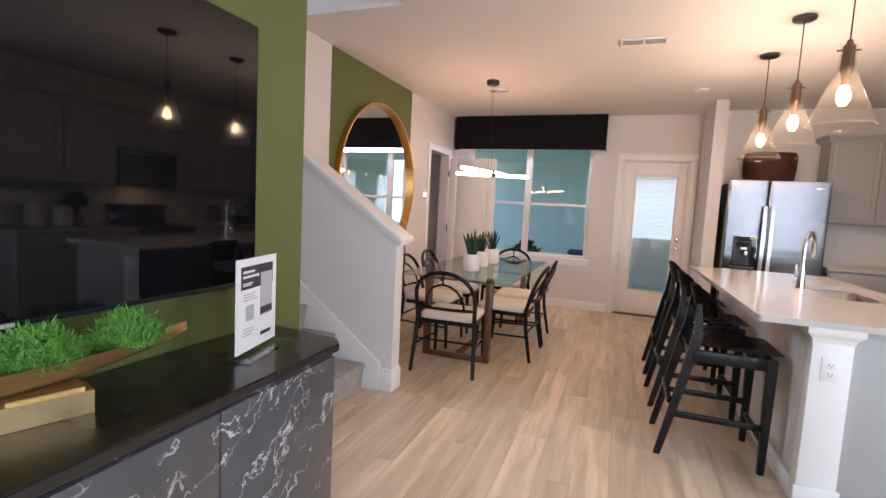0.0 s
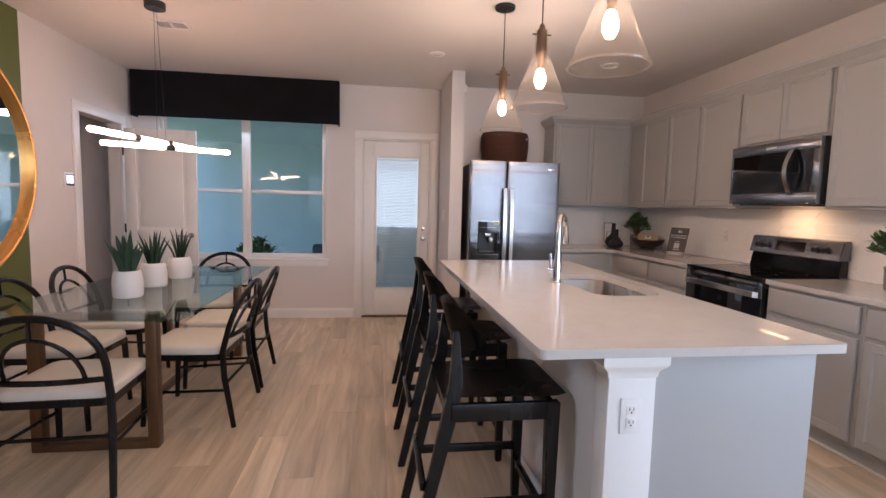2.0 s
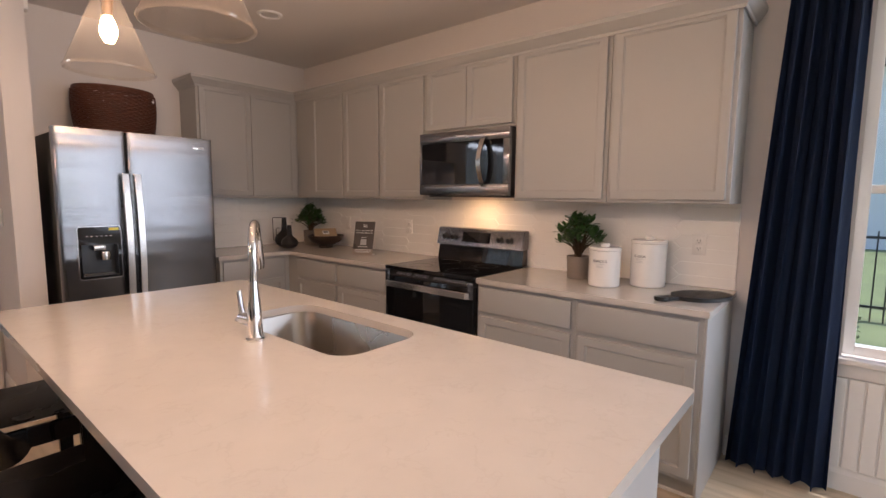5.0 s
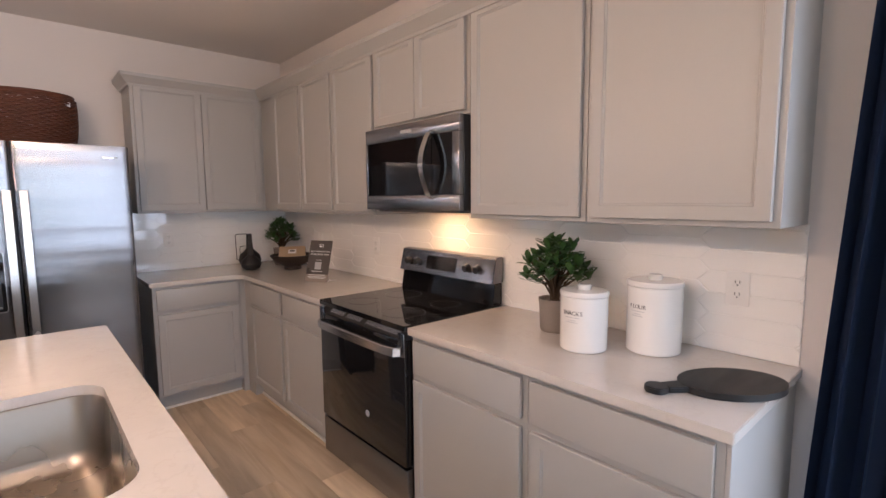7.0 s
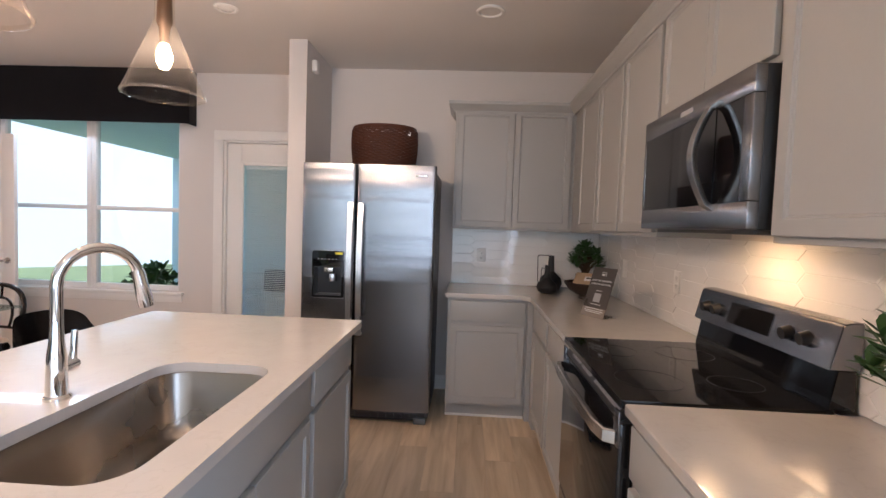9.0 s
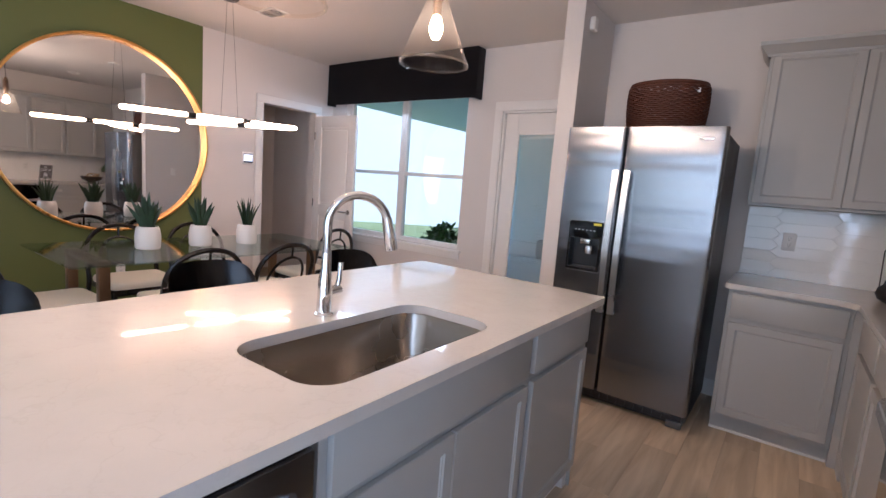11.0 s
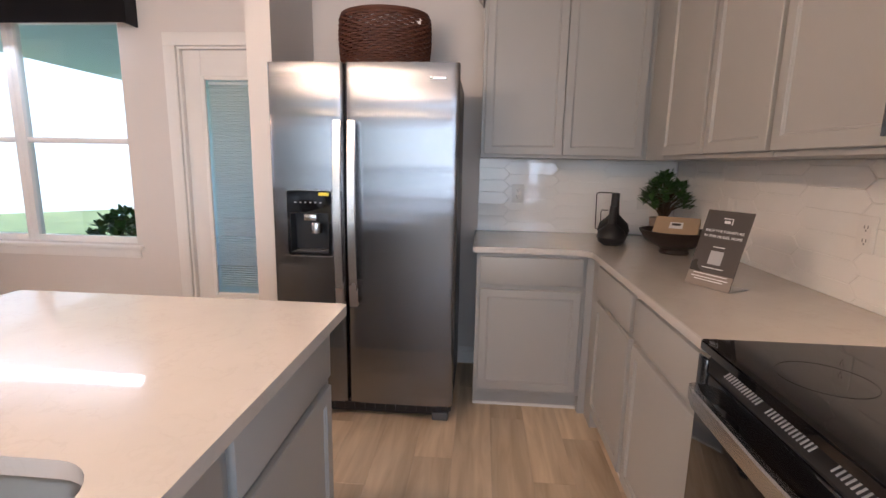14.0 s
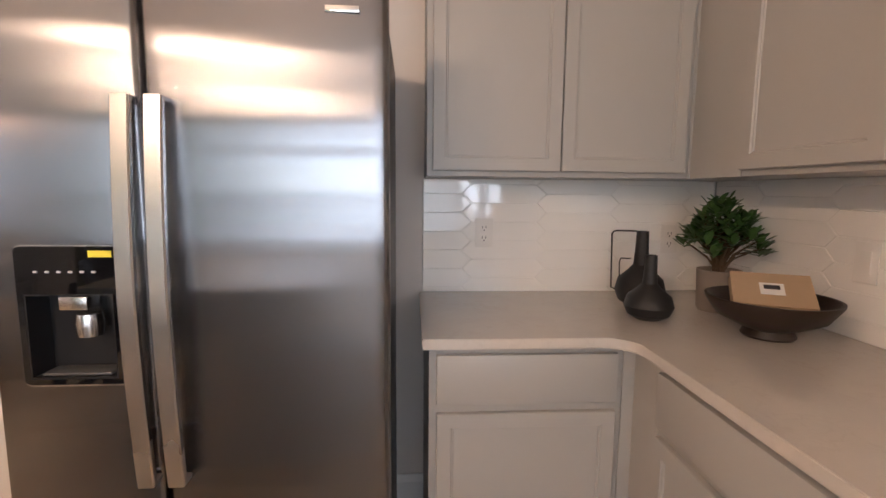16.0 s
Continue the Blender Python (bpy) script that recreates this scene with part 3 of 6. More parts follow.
def window(name, axis, at, out, u0, u1, z0, z1, cols, depth, label):
    """Double-hung units side by side: frame, rails, panes and a sill."""
    root = tagged(new(name), label, "window", kind="structure")
    def bxx(bm, a, b, w0, w1, c, d, bev=0.003):
        w0, w1 = sorted((at + out * w0, at + out * w1))
        if axis == "x":
            bx(bm, a, b, w0, w1, c, d, bev)
        else:
            bx(bm, w0, w1, a, b, c, d, bev)
    wu = (u1 - u0) / cols
    for k in range(cols):
        a, b = u0 + k * wu, u0 + (k + 1) * wu
        zm = 1.45
        bm = B()
        f = 0.045
        bxx(bm, a, a + f, depth, depth + 0.06, z0, z1)
        bxx(bm, b - f, b, depth, depth + 0.06, z0, z1)
        bxx(bm, a + f, b - f, depth, depth + 0.06, z0, z0 + f)
        bxx(bm, a + f, b - f, depth, depth + 0.06, z1 - f, z1)
        fr = part("window_frame", bm, TRIM, root, "white vinyl window frame")
        bm = B()
        bxx(bm, a + f, b - f, depth + 0.008, depth + 0.05, zm - 0.02, zm + 0.02)
        part("meeting_rail", bm, TRIM, fr)
        for c, d in ((z0 + f, zm - 0.02), (zm + 0.02, z1 - f)):
            bm = B()
            bxx(bm, a + f, b - f, depth + 0.026, depth + 0.031, c, d, 0)
            p = part("pane", bm, PANE, root, "clear window pane")
            p.visible_shadow = False
    bm = B()
    bxx(bm, u0 - 0.05, u1 + 0.05, -0.045, depth, z0 - 0.028, z0 - 0.001, 0.006)
    part("window_sill", bm, TRIM, root, "white painted sill")
    bm = B()
    bxx(bm, u0 - 0.03, u1 + 0.03, -0.014, 0.0, z0 - 0.095, z0 - 0.029, 0.003)
    part("apron", bm, TRIM, root)
    return root


window("window_1", "x", YB, 1, WIN[0], WIN[1], WIN[2], WIN[3], 2, 0.06, "white double-hung window pair over the dining table")
window("window_2", "y", XR, 1, EWIN[0], EWIN[1], EWIN[2], EWIN[3], 2, 0.06, "white double-hung window behind a navy curtain")
# invented window out of view, giving the living area fill an opening
window("window_4_added", "y", XR, 1, -2.3, -0.5, 0.66, 2.32, 2, 0.06, "added unseen double-hung window behind the living area fill lamp")
window("window_3", "x", YF, -1, 0.1, 3.3, 0.66, 2.32, 3, 0.06, "white front window of the living area")
# fluted wainscot under the east window
bm = B()
bx(bm, XR - 0.008, XR - 0.001, 0.95, 3.15, 0.117, 0.56)
for k in range(34):
    y = 0.955 + k * 0.0645
    bx(bm, XR - 0.018, XR - 0.008, y, y + 0.056, 0.117, 0.56, 0.003, 1)
solid("wainscot", bm, TRIM, "white vertical beadboard panel under the window", "wainscot")

# patio door
pd = tagged(new("door_1"), "white full-lite patio door, closed, with satin knob and deadbolt", "door", kind="structure")
X0, X1 = DOOR[0] + 0.02, DOOR[1] - 0.02
bm = B()
yd0, yd1 = YB + 0.035, YB + 0.08
gx0, gx1, gz0, gz1 = 0.89, 1.42, 0.33, 1.90
bx(bm, X0, gx0, yd0, yd1, 0.02, 2.07, 0.003)
bx(bm, gx1, X1, yd0, yd1, 0.02, 2.07, 0.003)
bx(bm, gx0, gx1, yd0, yd1, 0.02, gz0, 0.003)
bx(bm, gx0, gx1, yd0, yd1, gz1, 2.07, 0.003)
leaf = part("door_leaf", bm, TRIM, pd)
bm = B()
for a, b, c, d in ((gx0, gx0 + 0.028, gz0, gz1), (gx1 - 0.028, gx1, gz0, gz1), (gx0 + 0.028, gx1 - 0.028, gz0, gz0 + 0.028), (gx0 + 0.028, gx1 - 0.028, gz1 - 0.028, gz1)):
    bx(bm, a, b, yd0 - 0.014, yd0 + 0.01, c, d, 0.006)
part("glazing_bead", bm, TRIM, leaf)
bm = B()
bx(bm, gx0 + 0.02, gx1 - 0.02, YB + 0.055, YB + 0.061, gz0 + 0.02, gz1 - 0.02)
p = part("pane", bm, PANE, pd, "clear door glass")
p.visible_shadow = False
bm = B()
for a, b in ((DOOR[0] + 0.001, X0 - 0.003), (X1 + 0.003, DOOR[1] - 0.001)):
    bx(bm, a, b, YB + 0.002, YB + 0.13, 0.0, 2.089, 0.002)
bx(bm, X0 - 0.003, X1 + 0.003, YB + 0.002, YB + 0.13, 2.073, 2.089, 0.002)
part("jamb", bm, TRIM, pd)
part("threshold", bx(B(), DOOR[0], DOOR[1], YB - 0.01, YB + 0.13, 0.0, 0.017, 0.004), BRONZE, pd, "bronze threshold")
for z, r in ((0.945, 0.027), (1.06, 0.026)):
    bm = B()
    lathe(bm, [(0, 0.0), (0.032, 0.0), (0.032, 0.008), (0.014, 0.014), (0.013, 0.03), (r, 0.036), (r, 0.052), (r * 0.7, 0.06), (0, 0.062)] if z < 1 else [(0, 0), (r, 0), (r, 0.012), (r * 0.8, 0.018), (0.01, 0.02), (0.01, 0.032), (0, 0.033)], n=20)
    bm.transform(Matrix.Translation((1.465, yd0, z)) @ Matrix.Rotation(radians(90), 4, "X"))
    part("door_knob" if z < 1 else "deadbolt", bm, STEELH, leaf, "satin nickel")

# slatted blind hanging inside the door glass
blind = part("blind", bx(B(), gx0 + 0.03, gx1 - 0.03, YB + 0.0665, YB + 0.0795, gz1 - 0.055, gz1 - 0.03, 0.002), TRIM, pd, "white blind head rail")
slat_me = finish("blind_slat", bx(B(), -(gx1 - gx0) / 2 + 0.032, (gx1 - gx0) / 2 - 0.032, -0.0075, 0.0075, -0.0004, 0.0004), TRIM, 0)
for k in range(84):
    sl = new("blind_slat", slat_me)
    sl.parent = blind
    sl.location, sl.rotation_euler = ((gx0 + gx1) / 2, YB + 0.0725, gz1 - 0.068 - k * 0.0172), (radians(-42), 0, 0)

# open pantry door, swung back in front of the window
od = tagged(new("door_2"), "white two-panel pantry door standing open", "door", kind="structure")
bm = B()
dx0, dx1, dy0, dy1 = XL + 0.045, XL + 0.735, 7.075, 7.11
pz = [(0.16, 0.88), (1.02, 1.92)]
st = 0.105
bx(bm, dx0, dx0 + st, dy0, dy1, 0.01, 2.05, 0.002)
bx(bm, dx1 - st, dx1, dy0, dy1, 0.01, 2.05, 0.002)
for a, b in ((0.01, pz[0][0]), (pz[0][1], pz[1][0]), (pz[1][1], 2.05)):
    bx(bm, dx0 + st, dx1 - st, dy0, dy1, a, b, 0.002)
lf = part("door_leaf", bm, TRIM, od)
for a, b in pz:
    bm = B()
    bx(bm, dx0 + st, dx1 - st, dy0 + 0.012, dy1 - 0.012, a, b)
    bx(bm, dx0 + st + 0.03, dx1 - st - 0.03, dy0 + 0.004, dy1 - 0.004, a + 0.03, b - 0.03, 0.007)
    part("door_panel", bm, TRIM, lf)
for z in (0.25, 1.03, 1.82):
    part("hinge", sweep(B(), [(XL + 0.03, 7.085, z - 0.045), (XL + 0.03, 7.085, z + 0.045)], 0.008), BLACKPL, lf, "dark hinge")
bm = B()
sweep(bm, [(dx1 - 0.06, dy0, 0.96), (dx1 - 0.06, dy0 - 0.045, 0.96), (dx1 - 0.075, dy0 - 0.055, 0.96), (dx1 - 0.17, dy0 - 0.055, 0.96)], 0.009)
lathe_rose = sweep(bm, [(dx1 - 0.06, dy0 + 0.001, 0.96), (dx1 - 0.06, dy0 - 0.008, 0.96)], 0.028, 18)
part("door_handle", bm, STEELH, lf, "satin nickel lever")

# ---- outside ----
solid("ground", bx(B(), -400, 400, -400, 400, -0.6, -0.2), GRASS, "green lawn reaching to the horizon", "ground", smooth=0)
solid("patio_slab", bx(B(), -2.3, 3.2, 7.506, 11.2, -0.199, -0.05), CONCRETE, "covered patio floor", "patio", smooth=0)
solid("patio_ceiling", bx(B(), -2.7, 6.0, 7.506, 12.0, 2.5, 2.6), PATIOBLUE, "pale blue patio ceiling", "ceiling", smooth=0)
solid("patio_wall", bx(bx(bx(B(), -2.7, 0.8, 12.0, 12.15, -0.2, 2.499), 1.9, 6.0, 12.0, 12.15, -0.2, 2.499), 0.8, 1.9, 12.0, 12.15, -0.2, 0.85), PATIOBLUE, "pale blue wall beyond the patio", "wall", smooth=0)

# ---- kitchen ----


def shaker(bm, x0, x1, z0, z1, y=0.0, th=0.02, fr=0.058, rec=0.008):
    """A five-piece door front with a recessed flat panel; it faces -y."""
    bx(bm, x0, x1, y - th, y, z0, z1, 0.0025, 1)
    bm.normal_update()
    face = max((f for f in bm.faces if f.normal.y < -0.99), key=lambda f: f.calc_area())
    bmesh.ops.inset_region(bm, faces=[face], thickness=fr - 0.0025, depth=0.0)
    bmesh.ops.inset_region(bm, faces=[face], thickness=0.004, depth=-rec * 0.6)
    bmesh.ops.inset_region(bm, faces=[face], thickness=0.005, depth=0.0)
    bmesh.ops.inset_region(bm, faces=[face], thickness=0.003, depth=-rec * 0.5)
    return bm


def base_cabinet(at, rz, w, doors, drawers, depth=0.60, label="greige shaker base cabinet with drawer over door", end=None, hollow=False):
    """A base unit; local x runs along its front, which faces -y."""
    c = thing("base_cabinet", at, label, "cabinet", "kitchen base cabinets", rz or 0.001)
    bm = B()
    if hollow:
        part("side_panel", bx(B(), 0.0005, 0.019, 0.02, depth, 0.10, 0.884), CAB, c)
        part("side_panel", bx(B(), w - 0.019, w - 0.0005, 0.02, depth, 0.10, 0.884), CAB, c)
        part("back_panel", bx(B(), 0.019, w - 0.019, depth - 0.01, depth, 0.10, 0.884), CAB, c)
        part("bottom_panel", bx(B(), 0.019, w - 0.019, 0.02, depth - 0.01, 0.10, 0.12), CAB, c)
        part("face_frame", bx(B(), 0.0005, w - 0.0005, 0.0, 0.02, 0.10, 0.884), CAB, c)
    else:
        bx(bm, 0.0005, w - 0.0005, 0.0, depth, 0.10, 0.884, 0.001, 1)
    part("toe_kick", bx(B(), 0.0005, w - 0.0005, 0.055, depth, 0.0, 0.10), CAB, c)
    part("shoe_moulding", bx(B(), 0.0005, w - 0.0005, 0.042, 0.0545, 0.0005, 0.016, 0.003), TRIM, c, "white shoe moulding")
    if hollow:
        bm.free()
    else:
        part("body", bm, CAB, c)
    g, top, mid = 0.022, 0.862, 0.70
    wd = (w - 2 * g) / drawers
    for k in range(drawers):
        a, b = g + k * wd + (0.011 if k else 0), g + (k + 1) * wd - (0.011 if k < drawers - 1 else 0)
        part("drawer_front", bx(B(), a, b, -0.02, -0.0005, mid + 0.016, top, 0.003), CAB, c)
    wd = (w - 2 * g) / doors
    for k in range(doors):
        a, b = g + k * wd + (0.002 if k else 0), g + (k + 1) * wd - (0.002 if k < doors - 1 else 0)
        part("door", shaker(B(), a, b, 0.125, mid - 0.012, -0.0005), CAB, c)
    if end is not None:
        x = w if end else 0
        s = 1 if end else -1
        bm = B()
        bx(bm, *sorted((x, x + s * 0.012)), -0.0, depth, 0.0, 0.884, 0.002)
        part("end_panel", bm, CAB, c)
    return c


def wall_cabinet(at, rz, w, doors, z0, z1, depth=0.31, label="greige shaker wall cabinet with flat-panel doors", g=0.02):
    c = thing("wall_cabinet", at, label, "cabinet", "kitchen wall cabinets", rz or 0.001)
    part("body", bx(B(), 0.0005, w - 0.0005, 0.0, depth, z0, z1, 0.001, 1), CAB, c)
    wd = (w - 2 * g) / doors
    for k in range(doors):
        a, b = g + k * wd + (0.002 if k else 0), g + (k + 1) * wd - (0.002 if k < doors - 1 else 0)
        part("door", shaker(B(), a, b, z0 + 0.018, z1 - 0.018, -0.0005), CAB, c)
    return c


FX = 3.45
base_cabinet((FX, 4.49, 0), -90, 0.63, 1, 1)
base_cabinet((FX, 3.86, 0), -90, 0.60, 1, 1, end=True, label="greige shaker base cabinet at the open end")
base_cabinet((FX, 5.85, 0), -90, 0.585, 1, 1)
base_cabinet((FX, 6.42, 0), -90, 0.57, 1, 1)
base_cabinet((2.84, 6.56, 0), 0, 0.572, 1, 1, label="greige shaker base cabinet beside the refrigerator")
solid("corner_filler", prism(B(), [(3.413, 6.56), (3.45, 6.56), (3.45, 6.421), (4.05, 6.421), (4.05, 7.165), (3.413, 7.165)], "z", 0.0, 0.884), CAB, "greige corner cabinet filler", "cabinet", smooth=0)
wall_cabinet((3.755, 3.845, 0), -90, 0.595, 1, 1.375, 2.30)
wall_cabinet((3.755, 4.44, 0), -90, 0.593, 1, 1.375, 2.30)
wall_cabinet((3.755, 5.20, 0), -90, 0.758, 2, 1.845, 2.30, label="short greige wall cabinet over the microwave")
wall_cabinet((3.755, 5.685, 0), -90, 0.483, 1, 1.375, 2.30, g=0.012)
wall_cabinet((3.755, 6.14, 0), -90, 0.453, 1, 1.375, 2.30, g=0.012)
wall_cabinet((3.755, 6.60, 0), -90, 0.458, 1, 1.375, 2.30, g=0.012)
wall_cabinet((2.84, 6.86, 0), 0, 0.905, 2, 1.375, 2.30, label="greige shaker wall cabinet beside the refrigerator")
solid("corner_wall_filler", prism(B(), [(3.746, 6.86), (3.755, 6.86), (3.755, 6.601), (4.05, 6.601), (4.05, 7.165), (3.746, 7.165)], "z", 1.375, 2.30), CAB, "greige corner wall cabinet", "cabinet", smooth=0)
# crown along the tops of the wall cabinets
bm = B()
prof = [(0.0, 2.258), (0.008, 2.258), (0.011, 2.272), (0.024, 2.283), (0.042, 2.31), (0.048, 2.316), (0.05, 2.338), (0.0, 2.338)]
rows = []
for (px, py), (ox, oy) in zip([(3.735, 3.245), (3.735, 6.84), (2.835, 6.84)], [(-1, -1), (-1, -1), (-1, -1)]):
    rows.append([bm.verts.new((px + ox * d, py + oy * d, z)) for d, z in prof])
for a, b in zip(rows, rows[1:]):
    for k in range(len(prof)):
        bm.faces.new((a[k], a[(k + 1) % len(prof)], b[(k + 1) % len(prof)], b[k]))
ends = [[bm.verts.new((4.05, 3.245 - d, z)) for d, z in prof], [bm.verts.new((2.835 - d, 7.165, z)) for d, z in prof]]
for a, b in ((ends[0], rows[0]), (rows[-1], ends[1])):
    for k in range(len(prof)):
        bm.faces.new((a[k], a[(k + 1) % len(prof)], b[(k + 1) % len(prof)], b[k]))
solid("trim_cabinet_crown", bm, CAB, "greige crown moulding along the wall cabinets", "trim", smooth=30)

# worktops
bm = B()
prism(bm, rounded(3.415, 4.055, 3.235, 4.486, 0.006, 2), "z", 0.8845, 0.915, 0.003)
tagged(part("worktop", bm, QUARTZ, thing("worktop_south", (3.7, 3.9, 0.884), "white quartz worktop carrying canisters beside the range", "worktop")), "")
bm = B()
inner = [(3.335 + 0.08 * math.sin(radians(a)), 6.445 + 0.08 * math.cos(radians(a))) for a in range(0, 91, 10)]
prism(bm, [(2.82, 6.525)] + inner + [(3.415, 5.272), (4.055, 5.272), (4.055, 7.165), (2.82, 7.165)], "z", 0.8845, 0.915, 0.003)
part("worktop", bm, QUARTZ, thing("worktop_corner", (3.7, 6.5, 0.884), "white quartz corner worktop with vases and a sign", "worktop"))

# ---- island ----
IX0, IX1, IY0, IY1 = 1.405, 2.465, 3.083, 5.447
SC, SW, SL, SR = (2.18, 4.295), 0.182, 0.362, 0.09


def pierced(bm, outer, hole, z0, z1):
    """A slab with one hole: both outlines are cut by the same rays from the hole's centre."""
    cx, cy = SC
    angs = sorted({math.atan2(y - cy, x - cx) for x, y in outer + hole})
    def cut(poly, a):
        dx, dy = math.cos(a), math.sin(a)
        best = 0.0
        for p, q in zip(poly, poly[1:] + poly[:1]):
            ex, ey, wx, wy = q[0] - p[0], q[1] - p[1], p[0] - cx, p[1] - cy
            den = dx * ey - dy * ex
            if abs(den) < 1e-12:
                continue
            t, s = (wx * ey - wy * ex) / den, (wx * dy - wy * dx) / den
            if t > 0 and -1e-6 <= s <= 1 + 1e-6:
                best = max(best, t)
        return cx + dx * best, cy + dy * best
    loops = [[bm.verts.new((*cut(poly, a), z)) for a in angs] for poly in (outer, hole) for z in (z1, z0)]
    n = len(angs)
    for A, C in ((0, 2), (1, 3), (0, 1), (2, 3)):
        for k in range(n):
            bm.faces.new((loops[A][k], loops[A][(k + 1) % n], loops[C][(k + 1) % n], loops[C][k]))
    return bm


hole = rounded(SC[0] - SW, SC[0] + SW, SC[1] - SL, SC[1] + SL, SR, 8)
isl = thing("island_worktop", (1.93, 4.26, 0.885), "white quartz island worktop with an undermount sink cut-out", "worktop")
bm = pierced(B(), rounded(IX0, IX1, IY0, IY1, 0.018, 4), hole, 0.885, 0.915)
part("worktop", bm, QUARTZ, isl, smooth=30)
body = thing("kitchen_island", (2.0, 4.27, 0), "painted kitchen island with a white end pilaster and blue-grey panels", "island")
bm = B()
bx(bm, 1.655, 1.70, 3.16, 5.40, 0.0, 0.884)
bx(bm, 1.70, 2.395, 5.36, 5.40, 0.0, 0.884)
part("seating_panel", bm, WALL, body, "greige painted seating side")
part("end_panel", bx(B(), 1.70, 2.41, 3.145, 3.185, 0.0, 0.884, 0.002), CAB, body, "greige end panel")
pil = part("pilaster", bx(B(), 1.64, 1.80, 3.108, 3.19, 0.0, 0.884, 0.003), TRIM, body, "white end pilaster")
bm = B()
tiers = []
for d, z in ((0.0005, 0.812), (0.003, 0.814), (0.005, 0.828), (0.012, 0.84), (0.024, 0.85), (0.030, 0.858), (0.031, 0.8842)):
    tiers.append([bm.verts.new(p) for p in ((1.64 - d, 3.108 - d * 0.75, z), (1.80 + d, 3.108 - d * 0.75, z), (1.80 + d, 3.19, z), (1.64 - d, 3.19, z))])
for a, b in zip(tiers, tiers[1:]):
    for k in range(4):
        bm.faces.new((a[k], a[(k + 1) % 4], b[(k + 1) % 4], b[k]))
bm.faces.new(tiers[0][::-1])
bm.faces.new(tiers[-1])
part("cap_moulding", bm, TRIM, pil, smooth=30)
part("base_moulding", bx(B(), 1.628, 1.812, 3.094, 3.107, 0.0, 0.115, 0.004), TRIM, pil)
bm = B()
bx(bm, 1.64, 1.655, 3.19, 5.40, 0.0, 0.105, 0.004)
part("kickboard", bm, TRIM, body, "white baseboard")
CXI = 2.41
base_cabinet((CXI, 3.90, 0), 90, 0.915, 2, 1, depth=0.69, label="greige shaker sink cabinet of the island", hollow=True).name = "sink_cabinet"
base_cabinet((CXI, 4.815, 0), 90, 0.585, 1, 1, depth=0.69, label="greige shaker island cabinet with one drawer", end=True)
dw = thing("dishwasher", (2.1, 3.58, 0), "stainless steel dishwasher built into the island", "dishwasher")
bm = B()
bx(bm, 1.72, 2.40, 3.25, 3.885, 0.10, 0.865)
bx(bm, 1.72, 2.36, 3.25, 3.885, 0.0, 0.10)
part("body", bm, BLACKPL, dw, "black tub housing")
part("door", bx(B(), 2.402, 2.428, 3.255, 3.88, 0.11, 0.845, 0.006), STEEL, dw)
bm = B()
sweep(bm, [(2.428, 3.31, 0.77), (2.455, 3.325, 0.772), (2.468, 3.40, 0.774), (2.474, 3.57, 0.776), (2.468, 3.74, 0.774), (2.455, 3.815, 0.772), (2.428, 3.83, 0.77)], 0.013, 12, flat=0.7)
part("handle", bm, STEELH, dw, "bowed steel handle")
part("filler", bx(B(), 1.71, 2.41, 3.19, 3.248, 0.0, 0.884), CAB, body)

# sink bowl
sink = thing("sink", (SC[0], SC[1], 0.68), "undermount stainless steel single-bowl sink", "sink")
bm = B()
loops = []
for inset, z, r in ((-0.02, 0.8835, 0.10), (-0.004, 0.8835, 0.09), (0.0, 0.878, 0.085), (0.008, 0.72, 0.08), (0.03, 0.685, 0.075), (0.06, 0.675, 0.06)):
    loops.append([bm.verts.new((x, y, z)) for x, y in rounded(SC[0] - SW + inset, SC[0] + SW - inset, SC[1] - SL + inset, SC[1] + SL - inset, r, 8)])
for a, b in zip(loops, loops[1:]):
    for k in range(len(a)):
        bm.faces.new((a[k], a[(k + 1) % len(a)], b[(k + 1) % len(a)], b[k]))
bm.faces.new(loops[-1])
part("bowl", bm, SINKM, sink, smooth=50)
bm = B()
lathe(bm, [(0, 0.001), (0.03, 0.001), (0.034, 0.004), (0.046, 0.006), (0.05, 0.001)], (SC[0], SC[1], 0.6755), 24)
part("drain", bm, CHROME, sink, "chrome strainer")

# faucet
fa = thing("faucet", (1.93, 4.305, 0.915), "chrome pull-down gooseneck kitchen faucet with side lever", "faucet")
bm = B()
fx, fy = 1.93, 4.305
lathe(bm, [(0, 0), (0.031, 0), (0.031, 0.006), (0.026, 0.012), (0.024, 0.05), (0.022, 0.11), (0.0165, 0.15), (0.0145, 0.2), (0, 0.2)], (fx, fy, 0.915), 24)
arc = [(fx, fy, 1.10), (fx, fy, 1.20)]
R = 0.095
for a in range(0, 166, 15):
    arc.append((fx + 0.55 * R * (1 - math.cos(radians(a))), fy + 0.835 * R * (1 - math.cos(radians(a))), 1.205 + R * math.sin(radians(a))))
sweep(bm, arc, 0.0142, 16)
part("spout", bm, CHROME, fa)
ex, ey, ez = arc[-1]
bm = B()
sweep(bm, [(ex - 0.001, ey - 0.002, ez + 0.006), (ex + 0.003, ey + 0.005, ez - 0.03), (ex + 0.009, ey + 0.013, ez - 0.075), (ex + 0.012, ey + 0.018, ez - 0.10)], [0.0165, 0.018, 0.0205, 0.019], 16)
part("spray_head", bm, CHROME, fa)
bm = B()
sweep(bm, [(fx - 0.003, fy + 0.015, 0.985), (fx - 0.012, fy + 0.065, 0.985)], 0.019, 16)
sweep(bm, [(fx - 0.011, fy + 0.058, 0.985), (fx - 0.013, fy + 0.068, 1.02), (fx - 0.015, fy + 0.074, 1.075)], [0.012, 0.009, 0.008], 12)
